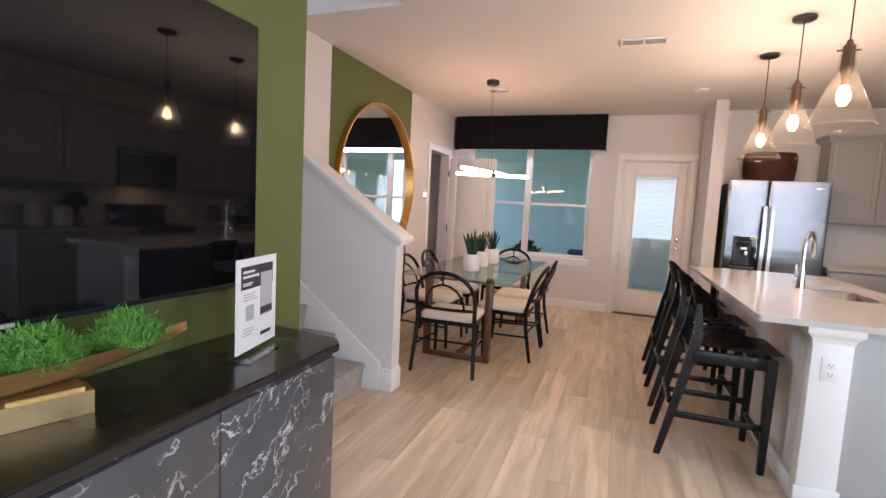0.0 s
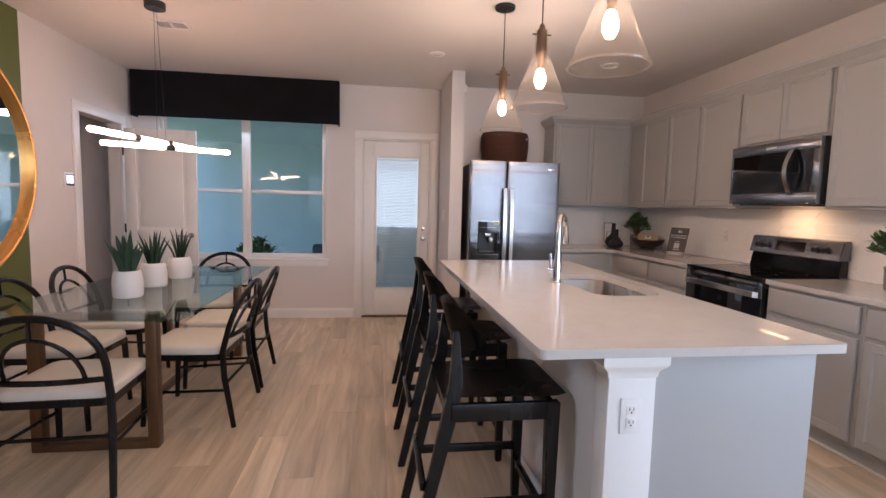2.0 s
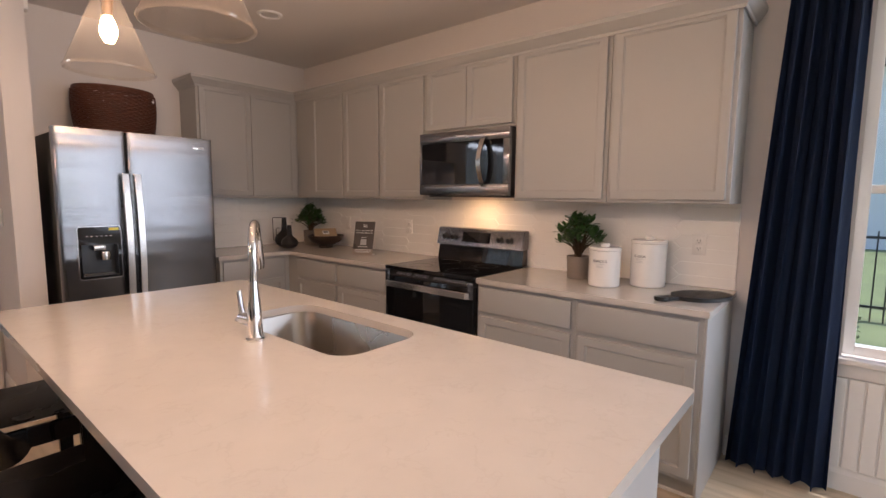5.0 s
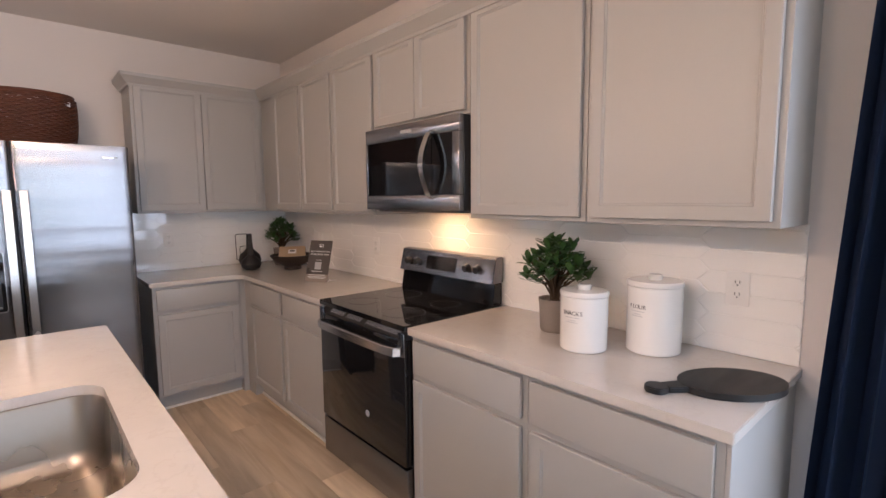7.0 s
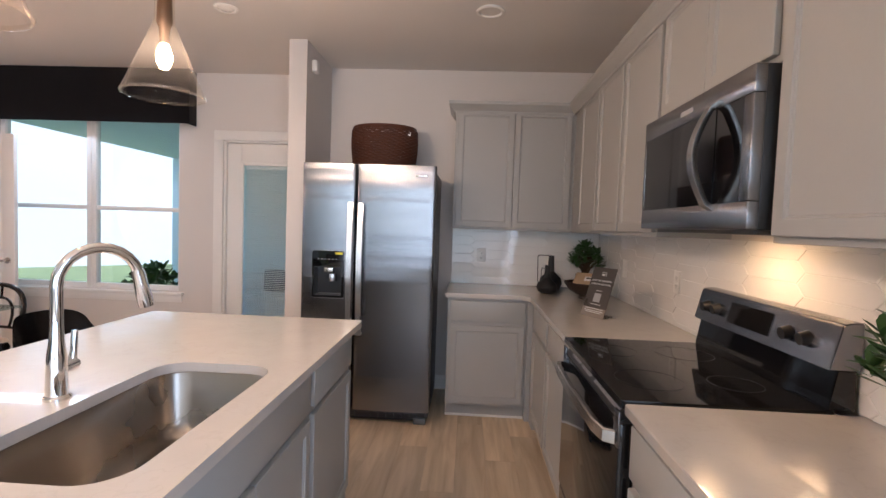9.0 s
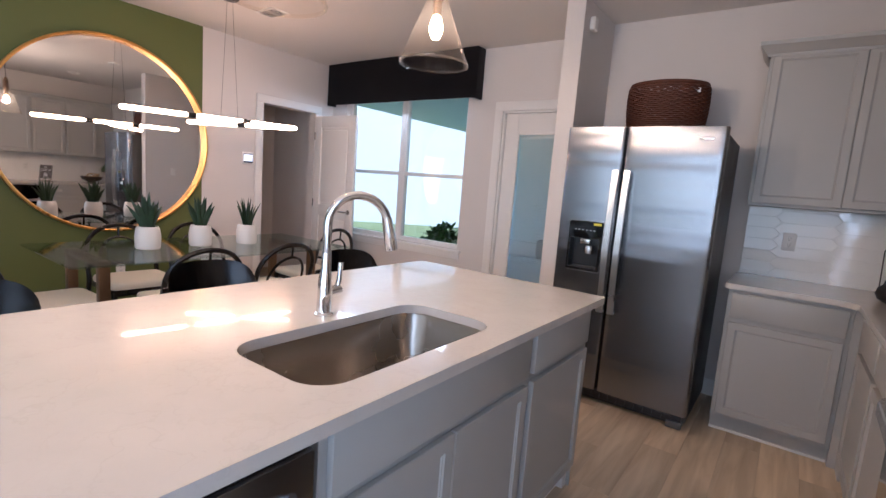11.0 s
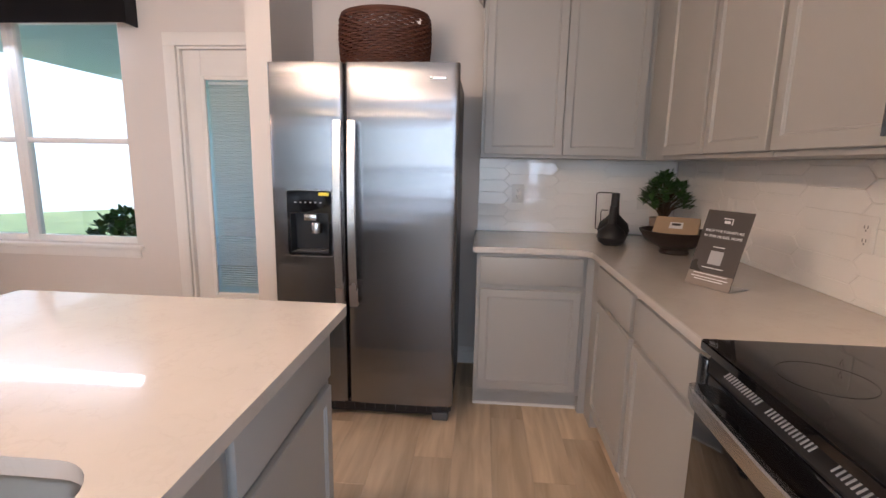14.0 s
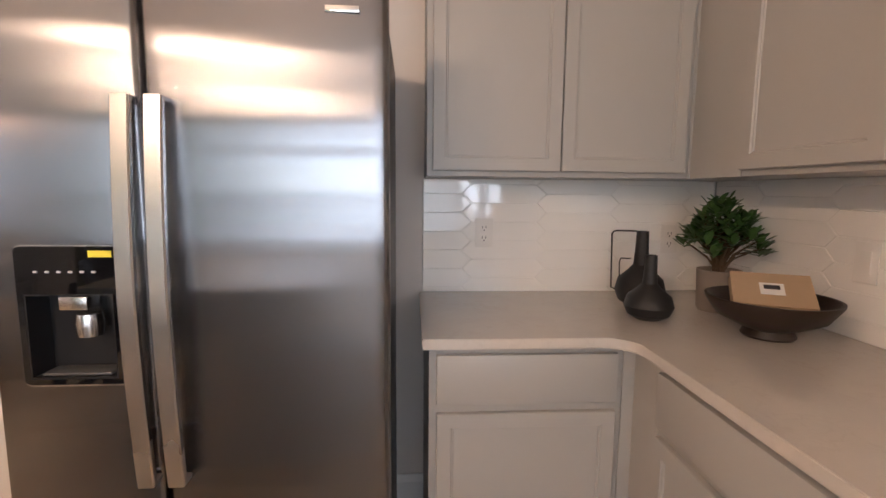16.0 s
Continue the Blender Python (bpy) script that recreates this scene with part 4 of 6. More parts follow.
part("lever", bm, CHROME, fa)

# ---- refrigerator ----
fr = thing("refrigerator", (2.28, 6.8, 0), "stainless steel side-by-side refrigerator with black water dispenser", "refrigerator")
FY = 6.365
part("body", bx(B(), 1.832, 2.728, FY + 0.075, 7.13, 0.03, 1.765, 0.004), DARKSTEEL, fr, "dark grey textured cabinet sides")
bm = B()
bx(bm, 1.85, 2.71, FY + 0.05, FY + 0.3, 0.02, 0.085, 0.004)
for k in range(14):
    bx(bm, 1.90 + k * 0.055, 1.94 + k * 0.055, FY + 0.045, FY + 0.052, 0.035, 0.07)
part("grille", bm, BLACKPL, fr, "black toe grille")
for x in (1.87, 2.66):
    part("foot_cover", bx(B(), x - 0.03, x + 0.055, FY + 0.03, FY + 0.12, 0.0, 0.045, 0.006), DARKSTEEL, fr)


DX0, DX1, DZ0, DZ1 = 1.918, 2.112, 0.885, 1.085


def fridge_door(name, x0, x1, recess=False):
    """A door skin with softly bowed front and rounded upright edges; recess leaves room for the dispenser."""
    bm = B()
    xs = {x0 + (x1 - x0) * k / 14 for k in range(15)} | {x0 + 0.004, x0 + 0.009, x0 + 0.014, x1 - 0.004, x1 - 0.009, x1 - 0.014}
    zs = [0.095, 1.79]
    if recess:
        xs |= {DX0, DX1}
        zs = [0.095, DZ0, DZ1, 1.79]
    xs = sorted(xs)
    def front(x):
        u, edge = (x - x0) / (x1 - x0), min(x - x0, x1 - x)
        return FY + 0.010 * (2 * u - 1) ** 2 + (0.014 * (1 - edge / 0.014) ** 2 if edge < 0.014 else 0)
    cols = [[bm.verts.new((x, front(x), z)) for z in zs] for x in xs]
    backs = [[bm.verts.new((x, FY + 0.07, z)) for z in zs] for x in xs]
    inside = lambda a, k: recess and k == 1 and DX0 - 1e-6 <= xs[a] and xs[a + 1] <= DX1 + 1e-6
    for a in range(len(xs) - 1):
        for k in range(len(zs) - 1):
            bm.faces.new((backs[a][k], backs[a + 1][k], backs[a + 1][k + 1], backs[a][k + 1]))
            if not inside(a, k):
                bm.faces.new((cols[a][k], cols[a + 1][k], cols[a + 1][k + 1], cols[a][k + 1]))
        for k in (0, -1):
            bm.faces.new((cols[a][k], cols[a + 1][k], backs[a + 1][k], backs[a][k]))
    for c, b in ((cols[0], backs[0]), (cols[-1], backs[-1])):
        for k in range(len(zs) - 1):
            bm.faces.new((c[k], c[k + 1], b[k + 1], b[k]))
    return part(name, bm, STEEL, fr, "brushed stainless steel door", smooth=40)


d1 = fridge_door("freezer_door", 1.822, 2.191, True)
d2 = fridge_door("fridge_door", 2.199, 2.738)
for x, dd in ((2.169, d1), (2.238, d2)):
    bm = B()
    pts = []
    for k in range(17):
        u = k / 16
        z = 0.63 + u * 0.89
        y = FY - 0.028 - 0.026 * math.sin(math.pi * u)
        pts.append((x, y, z))
    pts = [(x, FY + 0.004, 0.632)] + pts + [(x, FY + 0.004, 1.518)]
    bar(bm, pts, (1, 0, 0), 0.040, 0.016)
    part("handle", bm, STEELH, dd, "long bowed steel handle")
def plate(x0, x1, z0, z1, hx0, hx1, hz0, hz1, y0, y1, r):
    """A rounded plate with a square opening; its outline is cut by rays from the opening's centre."""
    bm = B()
    cx, cz = (hx0 + hx1) / 2, (hz0 + hz1) / 2
    outer, hole = rounded(x0, x1, z0, z1, r, 5), [(hx0, hz0), (hx1, hz0), (hx1, hz1), (hx0, hz1)]
    angs = sorted({round(math.atan2(z - cz, x - cx), 5) for x, z in outer + hole})
    def cut(poly, a):
        dx, dz, best = math.cos(a), math.sin(a), 0.0
        for p, q in zip(poly, poly[1:] + poly[:1]):
            ex, ez, wx, wz = q[0] - p[0], q[1] - p[1], p[0] - cx, p[1] - cz
            den = dx * ez - dz * ex
            if abs(den) > 1e-12:
                t, u = (wx * ez - wz * ex) / den, (wx * dz - wz * dx) / den
                if t > 0 and -1e-4 <= u <= 1 + 1e-4:
                    best = max(best, t)
        return cx + dx * best, cz + dz * best
    loops = [[bm.verts.new((p[0], y, p[1])) for p in (cut(poly, a) for a in angs)] for poly in (outer, hole) for y in (y0, y1)]
    for A, C in ((0, 2), (1, 3), (0, 1), (2, 3)):
        for k in range(len(angs)):
            n = (k + 1) % len(angs)
            bm.faces.new((loops[A][k], loops[A][n], loops[C][n], loops[C][k]))
    return bm


disp = part("dispenser_panel", plate(1.902, 2.132, 0.866, 1.197, DX0, DX1, DZ0, DZ1, FY - 0.004, FY + 0.006, 0.016), STEELH, fr, "steel trim round the dispenser")
part("dispenser_face", plate(1.905, 2.129, 0.872, 1.194, DX0, DX1, DZ0, DZ1, FY - 0.009, FY - 0.0035, 0.014), BLACKGLASS, disp, "black control face")
bm = B()
bx(bm, DX0, DX1, FY + 0.062, FY + 0.068, DZ0, DZ1)
for a, b in ((DX0, DX0 + 0.004), (DX1 - 0.004, DX1)):
    bx(bm, a, b, FY - 0.008, FY + 0.062, DZ0, DZ1)
for a, b in ((DZ0, DZ0 + 0.004), (DZ1 - 0.004, DZ1)):
    bx(bm, DX0 + 0.004, DX1 - 0.004, FY - 0.008, FY + 0.062, a, b)
part("dispenser_recess", bm, BLACKPL, disp, "black dispenser recess")
bm = B()
bx(bm, 1.985, 2.048, FY + 0.0, FY + 0.05, 1.045, 1.078, 0.004)
part("ice_chute", bm, STEELH, disp, "pale grey chute")
part("paddle", lathe(B(), [(0, 0), (0.027, 0), (0.030, 0.03), (0.026, 0.052), (0, 0.052)], (2.045, FY + 0.012, 0.985), 20), STEELH, disp, "pale grey paddle")
part("drip_tray", bx(B(), DX0 + 0.02, DX1 - 0.02, FY + 0.0, FY + 0.055, DZ0 + 0.005, DZ0 + 0.012, 0.002), DARKSTEEL, disp, "dark drip tray")
part("sticker", bx(B(), 2.066, 2.116, FY - 0.0105, FY - 0.0085, 1.170, 1.185), YELLOW, disp, "small yellow sticker")
bm = B()
for k in range(6):
    bx(bm, 1.945 + k * 0.025, 1.954 + k * 0.025, FY - 0.0105, FY - 0.0085, 1.134, 1.139)
part("button_marks", bm, GREYINK, disp)
part("badge", bx(B(), 2.60, 2.675, FY - 0.0015, FY + 0.003, 1.715, 1.729, 0.001), CHROME, fr, "small chrome badge")

# ---- range and microwave ----
ra = thing("range", (3.7, 4.88, 0), "stainless steel electric range with black glass cooktop", "range")
RY0, RY1 = 4.494, 5.264
part("body", bx(B(), 3.455, 4.03, RY0, RY1, 0.03, 0.895, 0.003), BLACKPL, ra, "black side panels")
bm = B()
prism(bm, rounded(3.405, 3.985, RY0 - 0.004, RY1 + 0.004, 0.012, 3), "z", 0.897, 0.921, 0.003)
part("cooktop", bm, BLACKGLASS, ra, "black glass cooktop")
for cx, cy, r in ((3.56, 4.70, 0.105), (3.56, 5.06, 0.085), (3.83, 4.70, 0.08), (3.83, 5.06, 0.105)):
    part("burner_mark", sweep(B(), [(cx + r * math.cos(a), cy + r * math.sin(a), 0.9212) for a in np.linspace(0, 2 * math.pi, 40)[:-1]], 0.0007, 4, closed=True), BLACKPL, ra, "faint burner ring")
oven = part("oven_door", bx(B(), 3.408, 3.453, RY0 + 0.003, RY1 - 0.003, 0.275, 0.852, 0.006), BLACKGLASS, ra, "black glass oven door")
vent_rail = part("vent_rail", prism(B(), [(3.412, 0.853), (3.412, 0.858), (3.452, 0.889), (3.453, 0.853)], "y", RY0 + 0.003, RY1 - 0.003), BLACKPL, oven, "black slotted vent rail")
slot_me = finish("vent_slot", bx(B(), -0.0125, 0.0125, -0.0018, 0.0018, -0.0008, 0.0008), GREYINK, 0)
for start in (4.56, 4.70, 4.88, 5.04):
    for k in range(13):
        slot = new("vent_slot", slot_me)
        slot.parent = ra
        slot.matrix_local = BASE[ra].inverted() @ Matrix.Translation((3.431, start + k * 0.0105, 0.8735)) @ Matrix.Rotation(math.atan2(-0.031, 0.04), 4, "Y")
part("drawer", bx(B(), 3.412, 3.453, RY0 + 0.003, RY1 - 0.003, 0.06, 0.262, 0.006), STEEL, ra, "stainless storage drawer")
bm = B()
hp = [(3.412, RY0 + 0.035, 0.80), (3.38, RY0 + 0.045, 0.803), (3.365, RY0 + 0.10, 0.806), (3.355, (RY0 + RY1) / 2, 0.81), (3.365, RY1 - 0.10, 0.806), (3.38, RY1 - 0.045, 0.803), (3.412, RY1 - 0.035, 0.80)]
bar(bm, hp, (0, 0, 1), 0.042, 0.018)
part("handle", bm, STEELH, ra, "broad steel handle")
part("handle_mount", bx(B(), 3.4045, 3.412, RY0 + 0.003, RY0 + 0.045, 0.78, 0.885, 0.002), STEEL, ra)
part("handle_mount", bx(B(), 3.4045, 3.412, RY1 - 0.045, RY1 - 0.003, 0.78, 0.885, 0.002), STEEL, ra)
part("badge", sweep(B(), [(3.409, 4.80, 0.43), (3.405, 4.80, 0.43)], 0.016, 20), GREYINK, ra, "round grey badge")
bm = B()
prism(bm, [(3.965, 0.921), (4.04, 0.921), (4.04, 1.033), (3.985, 1.033)], "y", RY0 + 0.004, RY1 - 0.004, 0.003)
part("backguard", bm, BLACKGLASS, ra, "black lower backguard")
bm = B()
prism(bm, [(3.957, 1.034), (4.045, 1.034), (4.045, 1.166), (4.01, 1.166), (3.987, 1.16)], "y", RY0 - 0.002, RY1 + 0.002, 0.004)
cp = part("control_panel", bm, STEEL, ra, "tilted stainless control panel")
tilt = math.atan2(0.03, 0.126)
def on_panel(y, z, out):
    return (3.957 + (z - 1.034) * 0.238 - out, y, z)
bm = B()
prism(bm, [(on_panel(0, 1.063, 0.002)[0], 1.063), (on_panel(0, 1.138, 0.002)[0], 1.138), (on_panel(0, 1.138, -0.004)[0], 1.138), (on_panel(0, 1.063, -0.004)[0], 1.063)], "y", 4.77, 5.02)
part("display", bm, BLACKGLASS, cp, "black clock display")
for y in (4.60, 4.68, 5.10, 5.18):
    bm = B()
    a, b = Vector(on_panel(y, 1.098, -0.002)), Vector(on_panel(y, 1.094, 0.026))
    sweep(bm, [a, a * 0.6 + b * 0.4, b], [0.024, 0.021, 0.018], 18)
    part("knob", bm, BLACKPL, cp, "black control knob")

mw = thing("microwave", (3.85, 4.82, 1.405), "stainless steel over-the-range microwave with curved handle", "microwave")
MX, MY0, MY1, MZ0, MZ1 = 3.685, 4.442, 5.198, 1.408, 1.838
part("body", bx(B(), MX + 0.03, 4.05, MY0, MY1, MZ0, MZ1, 0.004), BLACKPL, mw, "black housing")
bm = B()
bx(bm, MX, MX + 0.032, MY0, MY1, MZ1 - 0.075, MZ1, 0.004)
bx(bm, MX, MX + 0.032, MY0, MY1, MZ0, MZ0 + 0.075, 0.004)
bx(bm, MX, MX + 0.032, MY0, MY0 + 0.045, MZ0 + 0.075, MZ1 - 0.075, 0.003)
bx(bm, MX, MX + 0.032, MY1 - 0.018, MY1, MZ0 + 0.075, MZ1 - 0.075, 0.003)
part("front_frame", bm, STEEL, mw, "stainless front frame")
bm = B()
bx(bm, MX + 0.004, MX + 0.03, MY0 + 0.045, MY0 + 0.19, MZ0 + 0.075, MZ1 - 0.075)
part("control_panel", bm, BLACKGLASS, mw, "black touch panel")
part("door_window", bx(B(), MX + 0.002, MX + 0.03, MY0 + 0.192, MY1 - 0.018, MZ0 + 0.075, MZ1 - 0.075), BLACKGLASS, mw, "black glass window")
bm = B()
hp = [(MX + 0.004, MY0 + 0.185, MZ0 + 0.06)] + [(MX - 0.02 - 0.045 * math.sin(math.pi * u), MY0 + 0.185, MZ0 + 0.075 + u * (MZ1 - MZ0 - 0.15)) for u in np.linspace(0, 1, 13)] + [(MX + 0.004, MY0 + 0.185, MZ1 - 0.06)]
bar(bm, hp, (0, 1, 0), 0.034, 0.016)
part("handle", bm, STEELH, mw, "bowed steel handle")
bm = B()
bx(bm, MX + 0.05, 4.0, MY0 + 0.05, MY1 - 0.05, MZ0 - 0.012, MZ0 + 0.001, 0.003)
part("underside_vent", bm, DARKSTEEL, mw)
part("badge", bx(B(), MX - 0.0015, MX + 0.002, 4.78, 4.87, MZ1 - 0.045, MZ1 - 0.03), GREYINK, mw, "small badge")

# ---- dining and stools ----


def counter_stool():
    s = thing("counter_stool", (0, 0, 0), "black wooden counter stool with curved backrest at the island", "stool", "stools at the island")
    # front of the stool towards +x
    hw = 0.205
    bm = B()
    n, m = 12, 10
    rows = []
    for i in range(n + 1):
        u = i / n
        row = []
        for j in range(m + 1):
            v = j / m * 2 - 1
            w = 0.218 - 0.02 * (1 - u) - 0.03 * max(0, (u - 0.85) / 0.15) ** 2
            x = -0.20 + 0.465 * u
            dip = 0.014 * (1 - v * v) * math.sin(math.pi * min(1, u * 1.15))
            row.append(bm.verts.new((x, v * w, 0.655 - dip)))
        rows.append(row)
    for a, b in zip(rows, rows[1:]):
        for j in range(m):
            bm.faces.new((a[j], a[j + 1], b[j + 1], b[j]))
    bmesh.ops.solidify(bm, geom=bm.faces, thickness=0.028)
    part("seat", bm, BLACKWOOD, s, smooth=40)
    for sy in (-1, 1):
        bm = B()
        y = sy * hw
        prism(bm, [(0.18, 0.634), (0.232, 0.634), (0.222, 0.0), (0.19, 0.0)], "y", y - 0.019, y + 0.019, 0.004)
        part("front_leg", bm, BLACKWOOD, s)
        bm = B()
        prism(bm, [(-0.325, 0.0), (-0.289, 0.0), (-0.148, 0.60), (-0.128, 0.70), (-0.140, 0.885), (-0.160, 0.885), (-0.178, 0.70), (-0.20, 0.61)], "y", y - 0.0145, y + 0.0145, 0.004)
        for v in bm.verts:
            v.co.y -= sy * 0.055 * max(0.0, v.co.z - 0.62) / 0.28
        part("rear_leg", bm, BLACKWOOD, s)
        part("side_rail", bx(B(), -0.17, 0.19, y - 0.012, y + 0.012, 0.568, 0.634, 0.003), BLACKWOOD, s)
        part("stretcher", bx(B(), -0.265, 0.19, y - 0.011, y + 0.011, 0.235, 0.268, 0.003), BLACKWOOD, s)
    part("front_rail", bx(B(), 0.192, 0.218, -hw + 0.02, hw - 0.02, 0.568, 0.630, 0.003), BLACKWOOD, s)
    part("rear_rail", bx(B(), -0.185, -0.16, -hw + 0.018, hw - 0.018, 0.565, 0.625, 0.003), BLACKWOOD, s)
    part("front_stretcher", bx(B(), 0.19, 0.212, -hw + 0.02, hw - 0.02, 0.165, 0.20, 0.003), BLACKWOOD, s)
    part("rear_stretcher", bx(B(), -0.275, -0.252, -hw + 0.018, hw - 0.018, 0.30, 0.335, 0.003), BLACKWOOD, s)
    bm = B()
    rows = []
    for j in range(23):
        v = math.sin(math.pi * (j / 22 - 0.5))
        hgt = 0.09 * (1 - min(1.0, abs(v)) ** 5 * 0.93) ** 0.5
        row = []
        for i in range(7):
            w = i / 6 * 2 - 1
            row.append(bm.verts.new((-0.165 + 0.10 * v * v - 0.025 * w, v * 0.178, 0.884 + hgt * w)))
        rows.append(row)
    for a, b in zip(rows, rows[1:]):
        for i in range(6):
            bm.faces.new((a[i], a[i + 1], b[i + 1], b[i]))
    bmesh.ops.solidify(bm, geom=bm.faces, thickness=0.016)
    part("backrest", bm, BLACKWOOD, s, smooth=45)
    return s


st0 = counter_stool()
st0.matrix_world = pose(1.358, 3.575, 0, 0, 0, 0)
copy_thing(st0, pose(1.358, 4.30, 0, 0, 0, 1))
copy_thing(st0, pose(1.362, 5.02, 0, 0, 0, -1))


def dining_chair():
    """Bentwood chair; its front faces +y."""
    c = thing("dining_chair", (0, 0, 0), "black bentwood dining chair with double arched back and cream seat", "chair", "chairs round the table")
    bm = B()
    lean = lambda z: -0.235 - 0.10 * max(0, (z - 0.44)) / 0.4
    arch = []
    for a in range(0, 181, 10):
        z = 0.60 + 0.235 * math.sin(radians(a)) ** 0.8
        arch.append((0.243 * math.cos(radians(a)), lean(z) - 0.03 * math.sin(radians(a)), z))
    left = [(0.262, -0.30, 0.0), (0.245, -0.245, 0.30), (0.238, -0.235, 0.45)]
    right = [(-x, y, z) for x, y, z in left[::-1]]
    sweep(bm, left + arch + right, [0.015, 0.018, 0.018] + [0.0165] * len(arch) + [0.018, 0.018, 0.015], 10)
    part("back_frame", bm, BLACKWOOD, c)
    bm = B()
    inner = []
    for a in range(0, 181, 12):
        z = 0.535 + 0.205 * math.sin(radians(a)) ** 0.85
        inner.append((0.155 * math.cos(radians(a)), lean(z) - 0.04 * math.sin(radians(a)) - 0.004, z))
    sweep(bm, inner, 0.0095, 8)
    part("inner_arch", bm, BLACKWOOD, c)
    bm = B()
    sweep(bm, [(0.235 * u, lean(0.535) - 0.035 * (1 - u * u), 0.535) for u in np.linspace(-1, 1, 13)], 0.0145, 8, flat=0.7)
    part("back_rail", bm, BLACKWOOD, c)
    part("spindle", sweep(B(), [(0, lean(0.74) - 0.044, 0.738), (0, lean(0.83) - 0.03, 0.832)], 0.008, 8), BLACKWOOD, c)
    for sx in (-1, 1):
        part("front_leg", sweep(B(), [(sx * 0.225, 0.225, 0.0), (sx * 0.215, 0.205, 0.42)], [0.014, 0.019], 10), BLACKWOOD, c)
        part("stretcher", sweep(B(), [(sx * 0.222, 0.215, 0.20), (sx * 0.248, -0.255, 0.22)], 0.009, 8), BLACKWOOD, c)
    part("rear_stretcher", sweep(B(), [(-0.243, -0.262, 0.27), (0.243, -0.262, 0.27)], 0.009, 8), BLACKWOOD, c)
    bm = B()
    prism(bm, rounded(-0.235, 0.235, -0.225, 0.225, 0.04), "z", 0.395, 0.43, 0.004)
    part("seat_frame", bm, BLACKWOOD, c)
    bm = B()
    pts = rounded(-0.232, 0.232, -0.222, 0.228, 0.05, 6)
    loops = []
    for s, z in ((0.985, 0.431), (1.0, 0.442), (1.0, 0.462), (0.975, 0.476), (0.80, 0.484), (0.4, 0.488)):
        loops.append([bm.verts.new((x * s, y * s, z)) for x, y in pts])
    for a, b in zip(loops, loops[1:]):
        for k in range(len(a)):
            bm.faces.new((a[k], a[(k + 1) % len(a)], b[(k + 1) % len(a)], b[k]))
    bm.faces.new(loops[-1])
    bm.faces.new(loops[0][::-1])
    part("cushion", bm, CREAM, c, "cream upholstered seat", smooth=60)
    return c


ch = dining_chair()
ch.matrix_world = pose(-0.515, 4.24, 0, 0, 0, 3)
for x, y, rz in ((-0.20, 4.88, 88), (-0.20, 5.47, 92), (-0.93, 4.86, -91), (-0.93, 5.47, -88), (-0.52, 6.17, 178)):
    copy_thing(ch, pose(x, y, 0, 0, 0, rz))

tb = thing("dining_table", (-0.54, 5.22, 0), "rectangular glass dining table on bronze metal frames", "table")
bm = B()
prism(bm, rounded(-1.04, -0.04, 4.20, 6.22, 0.01, 3), "z", 0.738, 0.750, 0.002)
p = part("tabletop", bm, TABLEGLASS, tb, "clear glass top")
p.visible_shadow = False
for y in (4.42, 5.98):
    bm = B()
    w = 0.03
    for a, b, c, d in ((-0.85, -0.85 + 0.055, 0.0, 0.737), (-0.285, -0.23, 0.0, 0.737)):
        bx(bm, a, b, y - w, y + w, c, d, 0.003)
    bx(bm, -0.795, -0.285, y - w, y + w, 0.0, 0.04, 0.003)
    bx(bm, -0.795, -0.285, y - w, y + w, 0.70, 0.737, 0.003)
    part("leg_frame", bm, BRONZE, tb, "bronze metal leg frame")
part("floor_rail", bx(B(), -0.565, -0.515, 4.45, 5.95, 0.0, 0.035, 0.003), BRONZE, tb)


def table_plant(seed, leaves):
    rnd = random.Random(seed)
    t = thing("potted_succulent", (0, 0, 0), "spiky succulent in a tapered white pot on the table", "plant", "plants on the table")
    part("pot", lathe(B(), [(0, 0), (0.072, 0), (0.08, 0.012), (0.082, 0.09), (0.074, 0.142), (0.066, 0.158), (0.06, 0.158), (0.06, 0.135), (0, 0.135)], n=28), MATTEWHITE, t, "matte white pot")
    part("soil", lathe(B(), [(0.06, 0.137), (0.03, 0.143), (0, 0.145)], n=16), SOIL, t)
    for k in range(leaves):
        a = k * 2.4 + rnd.uniform(-0.3, 0.3)
        tiltv = 0.01 + 0.07 * (k / leaves) + rnd.uniform(0, 0.02)
        h = rnd.uniform(0.18, 0.27) * (1 - 0.25 * k / leaves)
        bm = B()
        pts, rs = [], []
        for i in range(6):
            u = i / 5
            r0 = 0.006 + 0.03 * (k / leaves)
            d = r0 + tiltv * u ** 1.5
            pts.append((d * math.cos(a), d * math.sin(a), 0.14 + h * u))
            rs.append(0.016 * (1 - u ** 2.2) * (0.75 + u) + 0.0008)
        sweep(bm, pts, rs, 6, flat=0.35)
        part("leaf", bm, LEAF_DARK, t)
    return t


for k, (x, y) in enumerate(((-0.55, 4.79), (-0.57, 5.17), (-0.545, 5.54))):
    pl = table_plant(11 + k, 16)
    pl.matrix_world = pose(x, y, 0.751, 0, 0, 40 * k)

